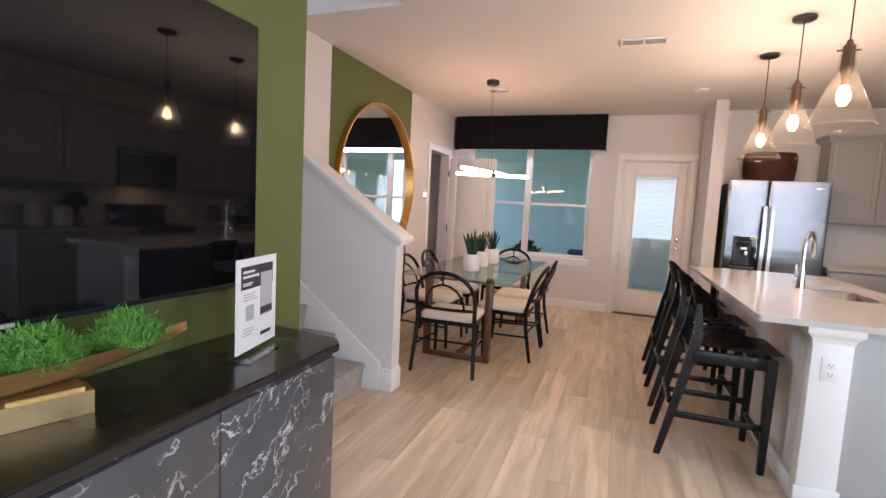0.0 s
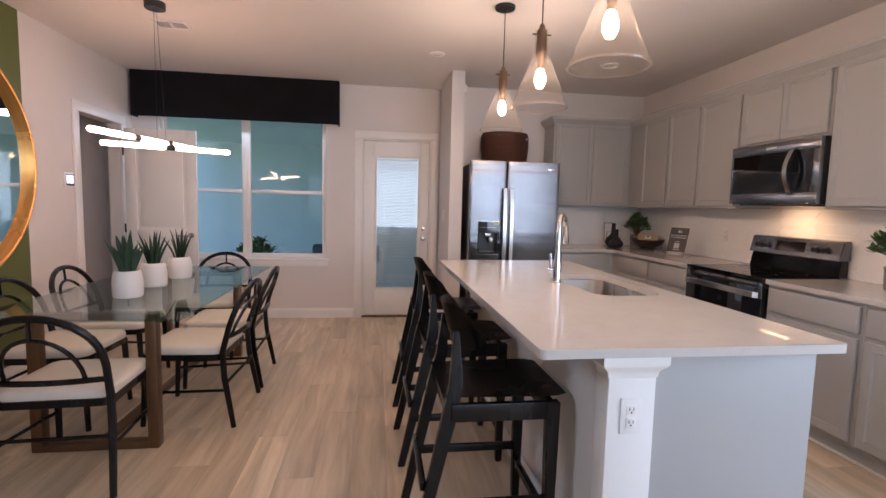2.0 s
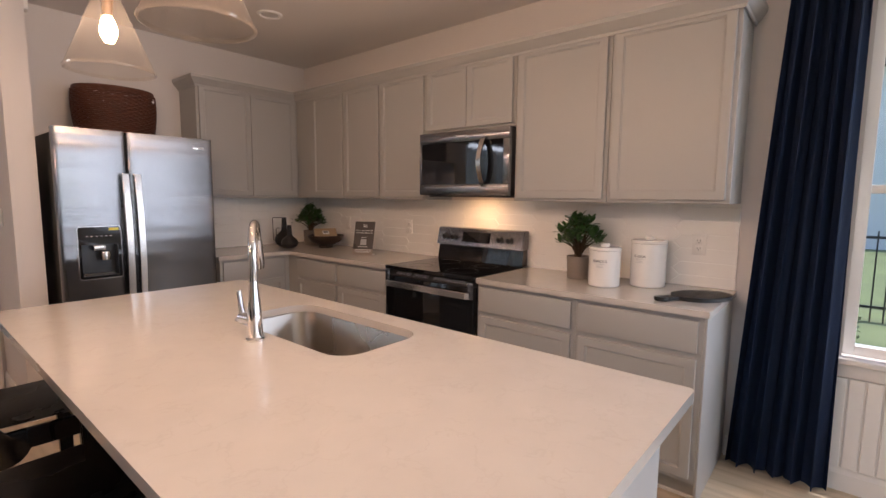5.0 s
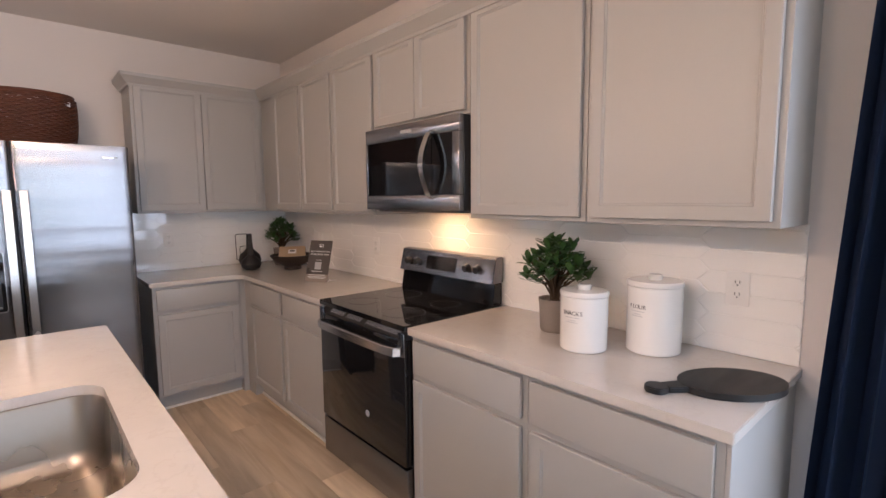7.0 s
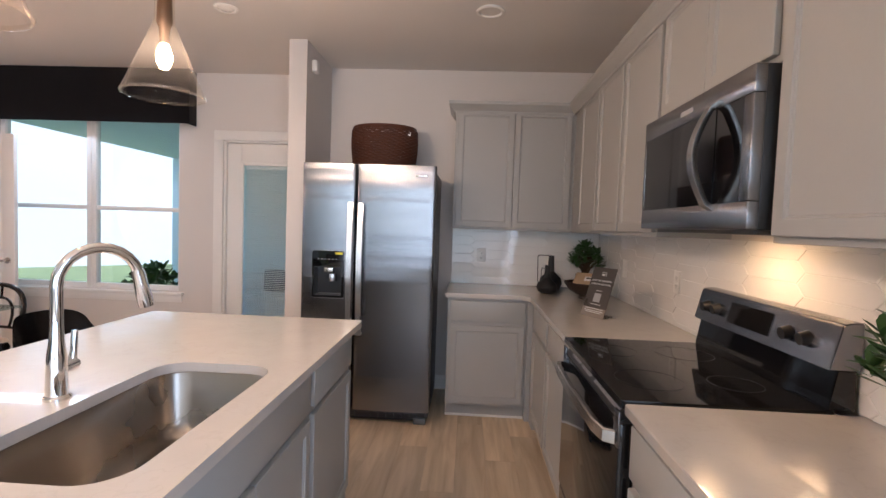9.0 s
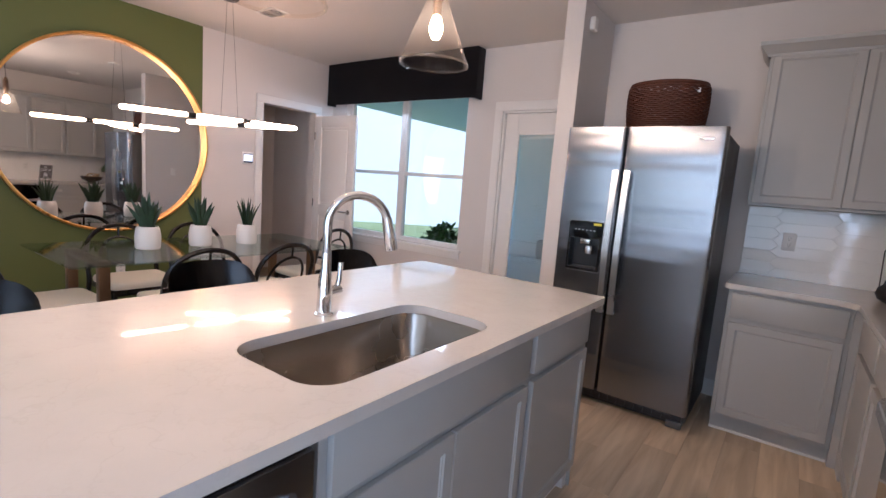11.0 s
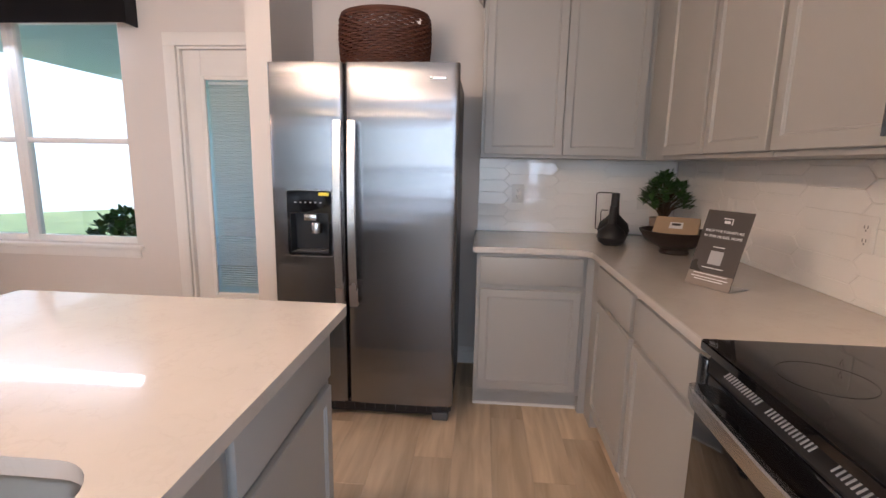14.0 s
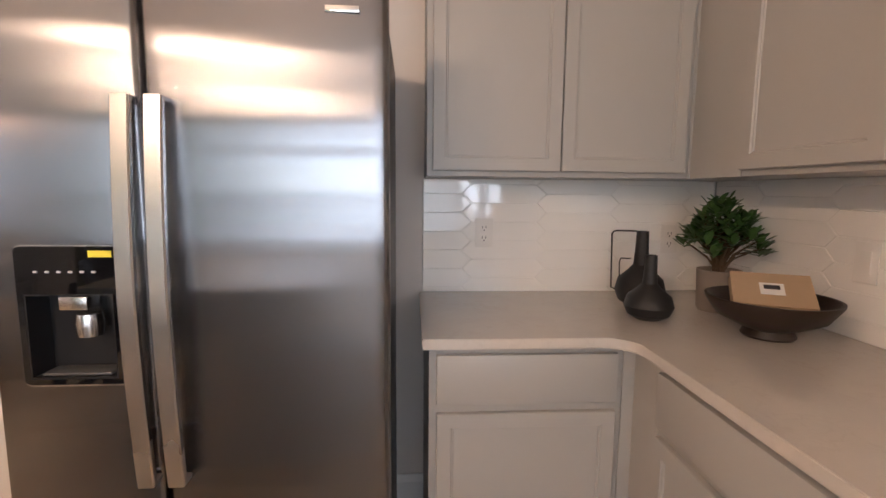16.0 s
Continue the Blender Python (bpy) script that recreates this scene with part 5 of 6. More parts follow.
# mirror
mi = thing("wall_mirror", (-1.685, 4.95, 1.56), "large round mirror in a deep brushed gold frame", "mirror")
bm = B()
ys = 4.955
prof = [(0.80, 0.004), (0.815, 0.004), (0.815, 0.062), (0.80, 0.066), (0.793, 0.062), (0.793, 0.012)]
rings = []
for k in range(96):
    a = 2 * math.pi * k / 96
    rings.append([bm.verts.new((XL + d, ys + r * math.cos(a), 1.555 + r * math.sin(a))) for r, d in prof])
for k in range(96):
    a, b = rings[k], rings[(k + 1) % 96]
    for i in range(len(prof)):
        bm.faces.new((a[i], a[(i + 1) % 6], b[(i + 1) % 6], b[i]))
part("frame", bm, GOLD, mi, "brushed gold rim")
bm = B()
sweep(bm, [(XL + 0.006, ys, 1.555), (XL + 0.014, ys, 1.555)], 0.797, 96)
part("glass", bm, MIRROR, mi, "mirror glass", smooth=20)

# valance
va = thing("window_valance", (-0.575, 7.24, 2.205), "black fabric box valance above the dining window", "valance")
bm = B()
n = 60
for side in range(1):
    grid = []
    for i in range(n + 1):
        x = -1.645 + 2.135 * i / n
        grid.append([bm.verts.new((x, 7.238 + 0.003 * noise.noise((x * 3, z * 3, 0)), z + 0.003 * noise.noise((x * 5, 0, z)))) for z in (2.205, 2.35, 2.5, 2.61, 2.678)])
    for a, b in zip(grid, grid[1:]):
        for j in range(4):
            bm.faces.new((a[j], a[j + 1], b[j + 1], b[j]))
bmesh.ops.solidify(bm, geom=bm.faces, thickness=-0.012)
part("front", bm, FABRIC_BLACK, va)
for x in (-1.645, 0.478):
    part("return", bx(B(), x, x + 0.012, 7.25, 7.364, 2.205, 2.677, 0.002), FABRIC_BLACK, va)
part("top_board", bx(B(), -1.63, 0.476, 7.252, 7.364, 2.64, 2.665), FABRIC_BLACK, va)

# curtain
cu = thing("curtain", (3.97, 2.95, 0.02), "floor-length navy blue curtain panel beside the window", "curtain")
bm = B()
n, m = 90, 12
grid = []
for j in range(m + 1):
    v = j / m
    row = []
    for i in range(n + 1):
        u = i / n
        y0 = 2.795 + 0.01 * v
        y1 = 3.215 - 0.145 * v
        ph = u * 2 * math.pi * 5.5
        amp = 0.042 - 0.006 * v
        row.append(bm.verts.new((3.955 + amp * math.sin(ph + 0.5 * math.sin(3 * v)) + 0.012 * math.sin(ph * 2.3 + v * 2), y0 + (y1 - y0) * u + 0.012 * math.sin(ph * 2 + v), 0.02 + 2.60 * v)))
    grid.append(row)
for a, b in zip(grid, grid[1:]):
    for i in range(n):
        bm.faces.new((a[i], a[i + 1], b[i + 1], b[i]))
bmesh.ops.solidify(bm, geom=bm.faces, thickness=0.004)
part("drape", bm, NAVY, cu, smooth=80)

# ---- lamps ----
pn = None
for px, py in PENDANTS:
    if pn:
        copy_thing(pn, pose(px, py, 2.68))
        continue
    pn = thing("pendant_lamp", (px, py, 2.68), "clear glass cone pendant lamp with dark canopy over the island", "lamp", "pendant lamps over the island")
    part("canopy", lathe(B(), [(0, 2.652), (0.05, 2.652), (0.066, 2.66), (0.068, 2.679), (0, 2.679)], (px, py, 0), 28), BLACKPL, pn, "dark round canopy")
    part("cord", sweep(B(), [(px, py, 2.653), (px, py, 2.28)], 0.0035, 6), BLACKPL, pn)
    part("socket", lathe(B(), [(0, 2.285), (0.012, 2.285), (0.016, 2.265), (0.026, 2.255), (0.028, 2.16), (0.029, 2.14), (0.02, 2.115), (0.017, 2.06), (0, 2.06)], (px, py, 0), 20), BRONZE, pn, "smoky metal lamp holder")
    part("set_screw", sweep(B(), [(px - 0.05, py, 2.235), (px + 0.05, py, 2.235)], 0.004, 6), BLACKPL, pn)
    bm = B()
    lathe(bm, [(0.034, 2.262), (0.035, 2.155), (0.040, 2.132), (0.144, 1.872), (0.148, 1.868), (0.150, 1.863), (0.148, 1.858), (0.144, 1.857), (0.141, 1.862), (0.142, 1.870)], (px, py, 0), 40)
    p = part("shade", bm, SHADEGLASS, pn, "clear glass cone")
    p.visible_shadow = False
    sweepb = lathe(B(), [(0, 1.96), (0.016, 1.965), (0.028, 1.99), (0.030, 2.015), (0.02, 2.05), (0.013, 2.06)], (px, py, 0), 18)
    p = part("bulb", sweepb, FILAMENT, pn, "glowing filament bulb")
    p.visible_shadow = False

chd = thing("chandelier", (-0.6, 5.4, 2.68), "linear chandelier of glowing horizontal tubes on thin wires", "lamp")
part("canopy", lathe(B(), [(0, 2.635), (0.062, 2.635), (0.066, 2.64), (0.066, 2.679), (0, 2.679)], (-0.61, 5.40, 0), 28), BLACKPL, chd, "black round canopy")
for y in (5.33, 5.47):
    part("wire", sweep(B(), [(-0.61, 5.4 + (y - 5.4) * 0.3, 2.636), (-0.59, y, 1.755)], 0.0013, 5), BLACKPL, chd)


def tube_row(a, b, cuts):
    a, b = Vector(a), Vector(b)
    d = (b - a)
    stops = [0.0, *cuts, 1.0]
    g = 0.03 / d.length
    for u, v in zip(stops, stops[1:]):
        p, q = a + d * (u + (g if u else 0)), a + d * (v - (g if v < 1 else 0))
        e = (q - p).normalized() * 0.018
        part("light_tube", sweep(B(), [p, p + e * 0.3, p + e, q - e, q - e * 0.3, q], [0.007, 0.014, 0.0175, 0.0175, 0.014, 0.007], 14), TUBE, chd, "glowing frosted tube")
    for u in cuts:
        c = a + d * u
        part("connector", sweep(B(), [c - d * g, c + d * g], 0.019, 14), BLACKPL, chd, "dark metal coupling")


tube_row((-0.66, 4.66, 1.715), (-0.575, 6.02, 1.755), [0.345, 0.66])
tube_row((-0.90, 5.22, 1.70), (-0.24, 5.76, 1.715), [0.5])
part("bridge", sweep(B(), [(-0.585, 5.54, 1.755), (-0.57, 5.49, 1.708)], 0.012, 10), BLACKPL, chd)

# ---- television corner ----
tv = thing("television", (-0.58, 1.1, 1.0), "large flat black television mounted on the green wall", "television")
part("housing", bx(B(), -0.617, -0.572, 0.275, 1.935, 1.012, 1.985, 0.006), BLACKPL, tv, "black thin housing")
part("screen", bx(B(), -0.573, -0.5705, 0.283, 1.927, 1.03, 1.977), SCREEN, tv, "glossy black screen, switched off")
part("badge", bx(B(), -0.5715, -0.569, 1.08, 1.14, 1.016, 1.026), GREYINK, tv)

co = thing("media_console", (-0.4, 1.1, 0), "black media console with white-veined dark marble fronts", "console")
bm = B()
prism(bm, [(-0.612, -0.45), (-0.19, -0.45), (-0.19, 1.95), (-0.235, 2.005), (-0.55, 2.04), (-0.612, 2.035)], "z", 0.795, 0.825, 0.004)
part("top", bm, BLACKTOP, co, "black top with a clipped corner")
bm = B()
prism(bm, [(-0.612, -0.44), (-0.225, -0.44), (-0.225, 1.95), (-0.24, 1.985), (-0.55, 2.015), (-0.612, 2.015)], "z", 0.06, 0.794)
part("carcass", bm, MARBLE, co)
part("plinth", bx(B(), -0.60, -0.26, -0.40, 1.90, 0.0, 0.06), BLACKPL, co)
for y0, y1, z0, z1 in ((1.405, 1.945, 0.075, 0.775), (0.80, 1.40, 0.50, 0.775), (0.80, 1.40, 0.075, 0.495), (0.195, 0.795, 0.50, 0.775), (0.195, 0.795, 0.075, 0.495), (-0.42, 0.19, 0.075, 0.775)):
    part("front", bx(B(), -0.224, -0.203, y0, y1, z0, z1, 0.002), MARBLE, co, "dark marble door front")

sg = thing("sign_stand", (-0.38, 1.73, 0.825), "white printed notice in a clear acrylic stand", "sign")
M = Matrix.Translation((-0.385, 1.735, 0.825)) @ Matrix.Rotation(radians(13), 4, "Z")
def sbx(a, b, c, d, e, f, bev=0.0):
    return bx(B(), a, b, c, d, e, f, bev, m=M) if not bev else bx(B(), a, b, c, d, e, f, m=M)
part("foot", sbx(-0.055, 0.055, -0.14, 0.14, 0.0005, 0.005), ACRYLIC, sg, "clear acrylic foot")
part("card", sbx(-0.003, 0.003, -0.127, 0.127, 0.018, 0.325), PAPER, sg, "white printed card")
part("header_print", sbx(0.003, 0.0042, -0.105, 0.10, 0.225, 0.30), INK, sg, "dark printed heading")
part("picture_print", sbx(0.0042, 0.005, 0.015, 0.095, 0.12, 0.27), GREYINK, sg, "grey printed picture")
part("button_print", sbx(0.0048, 0.0056, 0.015, 0.095, 0.125, 0.15), INK, sg)
for k, (z, w, h) in enumerate(((0.278, 0.07, 0.008), (0.262, 0.10, 0.008), (0.242, 0.06, 0.004), (0.236, 0.05, 0.004))):
    part("print_line", sbx(0.0042, 0.005, -0.095, -0.095 + w, z, z + h), PAPER, sg)
for z, w in ((0.205, 0.08), (0.196, 0.07), (0.187, 0.085), (0.09, 0.06), (0.08, 0.07), (0.07, 0.055)):
    part("print_line", sbx(0.003, 0.004, -0.09, -0.09 + w, z, z + 0.0035), GREYINK, sg)
part("code_print", sbx(0.003, 0.004, -0.075, -0.025, 0.118, 0.17), GREYINK, sg)
part("signature_print", sbx(0.003, 0.004, 0.02, 0.09, 0.05, 0.062), INK, sg)


def fern(name, at, label, spread, h, count, seed):
    """A low cushion of many fine fronds."""
    rnd = random.Random(seed)
    bm = B()
    for k in range(count):
        a, d = rnd.uniform(0, 6.28), spread * math.sqrt(rnd.random())
        bx0, by0 = d * math.cos(a), d * math.sin(a)
        hh = h * (1.05 - 0.7 * (d / spread) ** 2) * rnd.uniform(0.75, 1.1)
        out = Vector((math.cos(a), math.sin(a), 0)) * (d / spread) * 0.03
        for q in range(7):
            w = rnd.uniform(0.0006, 0.0014)
            c = Vector((bx0, by0, 0)) + out * (q / 6) + Vector((rnd.gauss(0, 0.008), rnd.gauss(0, 0.008), hh * (0.35 + 0.65 * q / 6)))
            t = Vector((rnd.gauss(0, 1), rnd.gauss(0, 1), rnd.uniform(0.2, 1.4))).normalized() * rnd.uniform(0.016, 0.034)
            s = t.orthogonal().normalized() * w
            vs = [bm.verts.new(p) for p in (c - s, c + t * 0.5 - s * 1.4, c + t, c + t * 0.5 + s * 1.4)]
            bm.faces.new(vs)
    bm.transform(Matrix.Translation(at))
    root = thing(name, at, label, "plant", "plants in the tray")
    return part("foliage", bm, FERN, root, smooth=0)


tray = thing("dough_bowl_tray", (-0.505, 1.05, 0.887), "long gilded wooden dough-bowl tray holding green moss plants", "tray")
bm = B()
n, rows = 26, []
ax, ay = Vector((0.13, 0.99, 0)).normalized(), Vector((0.99, -0.13, 0)).normalized()
for k in range(n + 1):
    u = k / n * 2 - 1
    w = 0.088 * (1 - abs(u) ** 2.4) + 0.004
    zb = 0.890 + 0.051 * abs(u) ** 2.2
    zt = 0.956 - 0.008 * abs(u) ** 3
    c = Vector((-0.505, 1.05, 0)) + ax * (u * 0.46)
    row = []
    for v, z, s in ((-1, zt, 1), (-0.72, zb + 0.02, 1), (-0.35, zb, 1), (0.35, zb, 1), (0.72, zb + 0.02, 1), (1, zt, 1), (0.9, zt, 1), (0.6, zb + 0.028, 1), (0, zb + 0.012, 1), (-0.6, zb + 0.028, 1), (-0.9, zt, 1)):
        row.append(bm.verts.new(c + ay * (v * w) + Vector((0, 0, z))))
    rows.append(row)
for a, b in zip(rows, rows[1:]):
    for k in range(11):
        bm.faces.new((a[k], a[(k + 1) % 11], b[(k + 1) % 11], b[k]))
bm.faces.new(rows[0])
bm.faces.new(rows[-1][::-1])
part("bowl", bm, TRAYWOOD, tray, smooth=50)
fern("moss_plant", (-0.495, 1.14, 0.915), "bright green mossy plant in the tray", 0.070, 0.10, 820, 4)
fern("moss_plant", (-0.478, 1.345, 0.918), "bright green mossy plant in the tray", 0.056, 0.098, 680, 5)
gb = thing("decorative_box", (-0.42, 1.13, 0.825), "low gilded box under the tray", "box")
M2 = Matrix.Translation((-0.455, 1.13, 0.826)) @ Matrix.Rotation(radians(-19), 4, "Z")
part("body", bx(B(), -0.055, 0.055, -0.085, 0.085, 0.0, 0.055, m=M2), GILT, gb)
part("lid", bx(B(), -0.043, 0.043, -0.07, 0.07, 0.055, 0.063, m=M2), GILT, gb, "recessed gilded lid")

# ---- worktop things ----


def bushy(name, at, label, pot_prof, pot_mat, pot_label, height, spread, clusters, seed, leaf_len, group=""):
    """A pot plant: branching stems ending in rosettes of fleshy leaves."""
    rnd = random.Random(seed)
    root = thing(name, at, label, "plant", group)
    part("pot", lathe(B(), pot_prof, at, 28), pot_mat, root, pot_label)
    rim = max(z for r, z in pot_prof)
    part("soil", lathe(B(), [(pot_prof[-2][0] * 0.99, rim - 0.018), (0.02, rim - 0.012), (0, rim - 0.012)], at, 16), SOIL, root)
    sb, lb = B(), B()
    o = Vector(at) + Vector((0, 0, rim - 0.02))
    for k in range(clusters):
        a = k * 2.4 + rnd.uniform(-0.4, 0.4)
        ring_u = math.sqrt((k + 0.5) / clusters)
        tip = o + Vector((spread * ring_u * math.cos(a), spread * ring_u * math.sin(a), height * (1 - 0.55 * ring_u ** 2) * rnd.uniform(0.82, 1.08)))
        mid = o + (tip - o) * 0.5 + Vector((0, 0, 0.03 * rnd.random()))
        mid.x, mid.y = o.x + (tip.x - o.x) * 0.35, o.y + (tip.y - o.y) * 0.35
        sweep(sb, [o + Vector((rnd.gauss(0, 0.008), rnd.gauss(0, 0.008), 0)), mid, tip], [0.005, 0.004, 0.0025], 5)
        for q in range(11):
            b = q * 2.4 + rnd.uniform(-0.3, 0.3)
            el = rnd.uniform(-0.15, 0.95)
            d = Vector((math.cos(b) * math.cos(el), math.sin(b) * math.cos(el), math.sin(el)))
            c = tip - Vector((0, 0, 0.028 * (q / 11)))
            L = leaf_len * rnd.uniform(0.75, 1.15)
            side = d.cross(Vector((0, 0, 1)))
            side = side.normalized() if side.length > 0.1 else Vector((1, 0, 0))
            up = side.cross(d).normalized()
            prof = [(0.0, 0.12), (0.3, 0.75), (0.62, 1.0), (0.88, 0.6), (1.0, 0.08)]
            w = L * 0.24
            ra = [(lb.verts.new(c + d * (L * u) - side * (w * v) + up * (0.1 * L * u * u + w * 0.25 * v)), lb.verts.new(c + d * (L * u) + up * (0.1 * L * u * u)), lb.verts.new(c + d * (L * u) + side * (w * v) + up * (0.1 * L * u * u + w * 0.25 * v))) for u, v in prof]
            for x, y in zip(ra, ra[1:]):
                lb.faces.new((x[0], x[1], y[1], y[0]))
                lb.faces.new((x[1], x[2], y[2], y[1]))
    part("stem", sb, STEM, root)
    tagged(part("foliage", lb, LEAF, root, smooth=60), kind="stuff")
    return root


W = 0.9155
bushy("jade_plant", (3.85, 4.04, W), "bushy jade plant in a taupe clay pot beside the canisters", [(0, 0), (0.055, 0), (0.06, 0.01), (0.064, 0.10), (0.068, 0.135), (0.06, 0.135), (0.056, 0.12), (0, 0.12)], CLAY, "taupe clay pot", 0.275, 0.13, 40, 3, 0.052)
bushy("jade_plant", (3.868, 6.83, W), "small jade plant in a taupe clay pot in the corner", [(0, 0), (0.06, 0), (0.066, 0.012), (0.07, 0.12), (0.072, 0.145), (0.064, 0.145), (0.06, 0.13), (0, 0.13)], CLAY, "taupe clay pot", 0.245, 0.125, 48, 8, 0.05)


def letters(name, text, size, m, material, parent, spacing=1.0):
    cu = bpy.data.curves.new(name, "FONT")
    cu.body, cu.size, cu.extrude, cu.align_x, cu.space_character = text, size, 0.0004, "CENTER", spacing
    cu.resolution_u = 2
    tmp = new(name, cu)
    me = bpy.data.meshes.new_from_object(tmp.evaluated_get(bpy.context.evaluated_depsgraph_get()))
    bpy.data.objects.remove(tmp)
    me.transform(m)
    me.transform(BASE[parent].inverted())
    me.materials.append(material)
    ob = new(name, me)
    ob.parent = parent
    return ob


def canister(at, h, r, word, label, turn):
    c = thing("canister", at, label, "canister", "white canisters on the worktop")
    part("jar", lathe(B(), [(0, 0), (r - 0.004, 0), (r, 0.005), (r, h - 0.012), (r - 0.003, h - 0.008), (0, h - 0.008)], at, 48), CERAMIC, c)
    lid = part("lid", lathe(B(), [(0, h - 0.006), (r + 0.002, h - 0.006), (r + 0.003, h + 0.006), (r - 0.002, h + 0.011), (0, h + 0.011)], at, 48), CERAMIC, c, "flat white lid")
    part("knob", lathe(B(), [(0.021, h + 0.011), (0.024, h + 0.016), (0.024, h + 0.026), (0.02, h + 0.031), (0, h + 0.031)], at, 28), CERAMIC, lid, "round white knob")
    # lettering wrapped on the jar, facing the room
    aim = math.atan2(turn, -1.0)
    for i, chv in enumerate(word):
        off = (i - (len(word) - 1) / 2) * 0.0135
        a = aim + off / r
        m = Matrix.Translation((at[0] + (r + 0.0006) * math.cos(a), at[1] + (r + 0.0006) * math.sin(a), at[2] + h * 0.66)) @ Matrix.Rotation(a + math.pi / 2, 4, "Z") @ Matrix.Rotation(math.pi / 2, 4, "X")
        letters("lettering", chv, 0.021, m, INK, c)
    for dz, w in ((-0.010, 0.055), (-0.02, 0.03), (-0.027, 0.045)):
        bm = B()
        pts = [aim + t / r for t in np.linspace(-w / 2, w / 2, 8)]
        for a, b in zip(pts, pts[1:]):
            q = [(at[0] + (r + 0.0006) * math.cos(x), at[1] + (r + 0.0006) * math.sin(x), at[2] + h * 0.66 + dz + z) for x, z in ((a, 0), (b, 0), (b, 0.002), (a, 0.002))]
            bm.faces.new([bm.verts.new(v) for v in q])
        part("print_line", bm, GREYINK, c)
    return c


canister((3.73, 3.83, W), 0.205, 0.084, "SNACKS", "white ceramic canister lettered SNACKS with a flat lid", -0.05)
canister((3.89, 3.645, W), 0.245, 0.092, "FLOUR", "taller white ceramic canister lettered FLOUR with a flat lid", 0.22)
cb = thing("serving_board", (3.70, 3.37, W), "round matte black serving board with a handle", "board")
bm = B()
out = []
for a in range(0, 360, 6):
    out.append((0.155 * math.cos(radians(a)), 0.105 * math.sin(radians(a))))
bd = Matrix.Translation((3.715, 3.335, W)) @ Matrix.Rotation(radians(-35), 4, "Z")
prism(bm, out, "z", 0.001, 0.020, 0.005)
grip = rounded(-0.262, -0.20, -0.031, 0.031, 0.028, 6)
prism(bm, [(-0.205, -0.022), (-0.14, -0.028), (-0.14, 0.028), (-0.205, 0.022)], "z", 0.002, 0.019, 0.003)
prism(bm, grip, "z", 0.0015, 0.0195, 0.004)
bm.transform(bd)
part("board", bm, BOARD, cb)


def loop_vase(at, s, hgt, loop, label):
    v = thing("vase", at, label, "vase", "black vases in the corner")
    prof = [(0, 0), (0.045, 0), (0.075, 0.02), (0.088, 0.055), (0.078, 0.095), (0.045, 0.125), (0.027, 0.145), (0.023, 0.20), (0.021, 0.262), (0.016, 0.262), (0.015, 0.2), (0, 0.15)]
    part("body", lathe(B(), [(r * s, z * hgt) for r, z in prof], at, 32), BLACKCLAY, v)
    if loop:
        x, y, z = at
        d = Vector((-0.94, 0.3, 0)).normalized()
        P = lambda a, b: Vector((x, y, z)) + d * a + Vector((0, 0, b * hgt))
        part("handle", sweep(B(), [P(0.02, 0.262), P(0.09, 0.262), P(0.1, 0.258), P(0.105, 0.25), P(0.1, 0.06), P(0.075 * s, 0.05)], 0.003, 8), BLACKCLAY, v, "thin wire loop handle")
        part("handle", sweep(B(), [P(0.035, 0.165), P(0.07, 0.165), P(0.075, 0.15), P(0.072, 0.09)], 0.0025, 8), BLACKCLAY, v)
    return v


loop_vase((3.565, 6.725, W), 0.88, 0.80, False, "matte black bottle vase on the corner worktop")
loop_vase((3.622, 6.905, W), 1.0, 1.04, True, "taller matte black vase with a square wire handle")
bw = thing("wooden_bowl", (3.83, 6.56, W), "dark carved footed wooden bowl holding a card box", "bowl")
part("bowl", lathe(B(), [(0, 0.0), (0.065, 0.0), (0.07, 0.006), (0.062, 0.025), (0.085, 0.034), (0.138, 0.062), (0.168, 0.108), (0.169, 0.116), (0.161, 0.116), (0.13, 0.073), (0.07, 0.047), (0, 0.045)], (3.822, 6.525, W), 40), DARKWOOD, bw)
bxm = Matrix.Translation((3.825, 6.53, W + 0.122)) @ Matrix.Rotation(radians(-28), 4, "Z") @ Matrix.Rotation(radians(31), 4, "X")
kb = thing("card_box", (3.83, 6.55, W + 0.05), "kraft card box lying tilted in the bowl", "box")
part("body", bx(B(), -0.1, 0.1, -0.07, 0.07, -0.02, 0.02, m=bxm), KRAFT, kb)
part("label_print", bx(B(), -0.03, 0.03, -0.025, 0.025, 0.02, 0.021, m=bxm), PAPER, kb, "small printed label")
part("label_picture", bx(B(), -0.02, 0.02, -0.002, 0.016, 0.021, 0.0215, m=bxm), INK, kb)

# tilted sign: its foot runs between two points of the worktop
sn = thing("counter_sign", (3.68, 5.82, W), "charcoal printed acrylic counter sign leaning back on the worktop", "sign")
a0 = Vector((3.622, 5.895, W + 0.001))
u = Vector((0.49, -0.87, 0)).normalized()
back = Vector((0.87, 0.49, 0)).normalized()
v = (Vector((0, 0, 1)) * 0.95 + back * 0.32).normalized()
nrm = u.cross(v).normalized()
SM = Matrix(((u.x, v.x, nrm.x, a0.x), (u.y, v.y, nrm.y, a0.y), (u.z, v.z, nrm.z, a0.z), (0, 0, 0, 1)))
SWD, SHT = 0.172, 0.285
part("panel", bx(B(), 0, SWD, 0, SHT, -0.003, 0.0, m=SM), SIGNGREY, sn, "charcoal printed panel")
bm = B()
prism(bm, [(0.0, 0.0), (0.11, 0.0), (0.11, 0.003), (0.0, 0.003)], "z", 0, SWD)
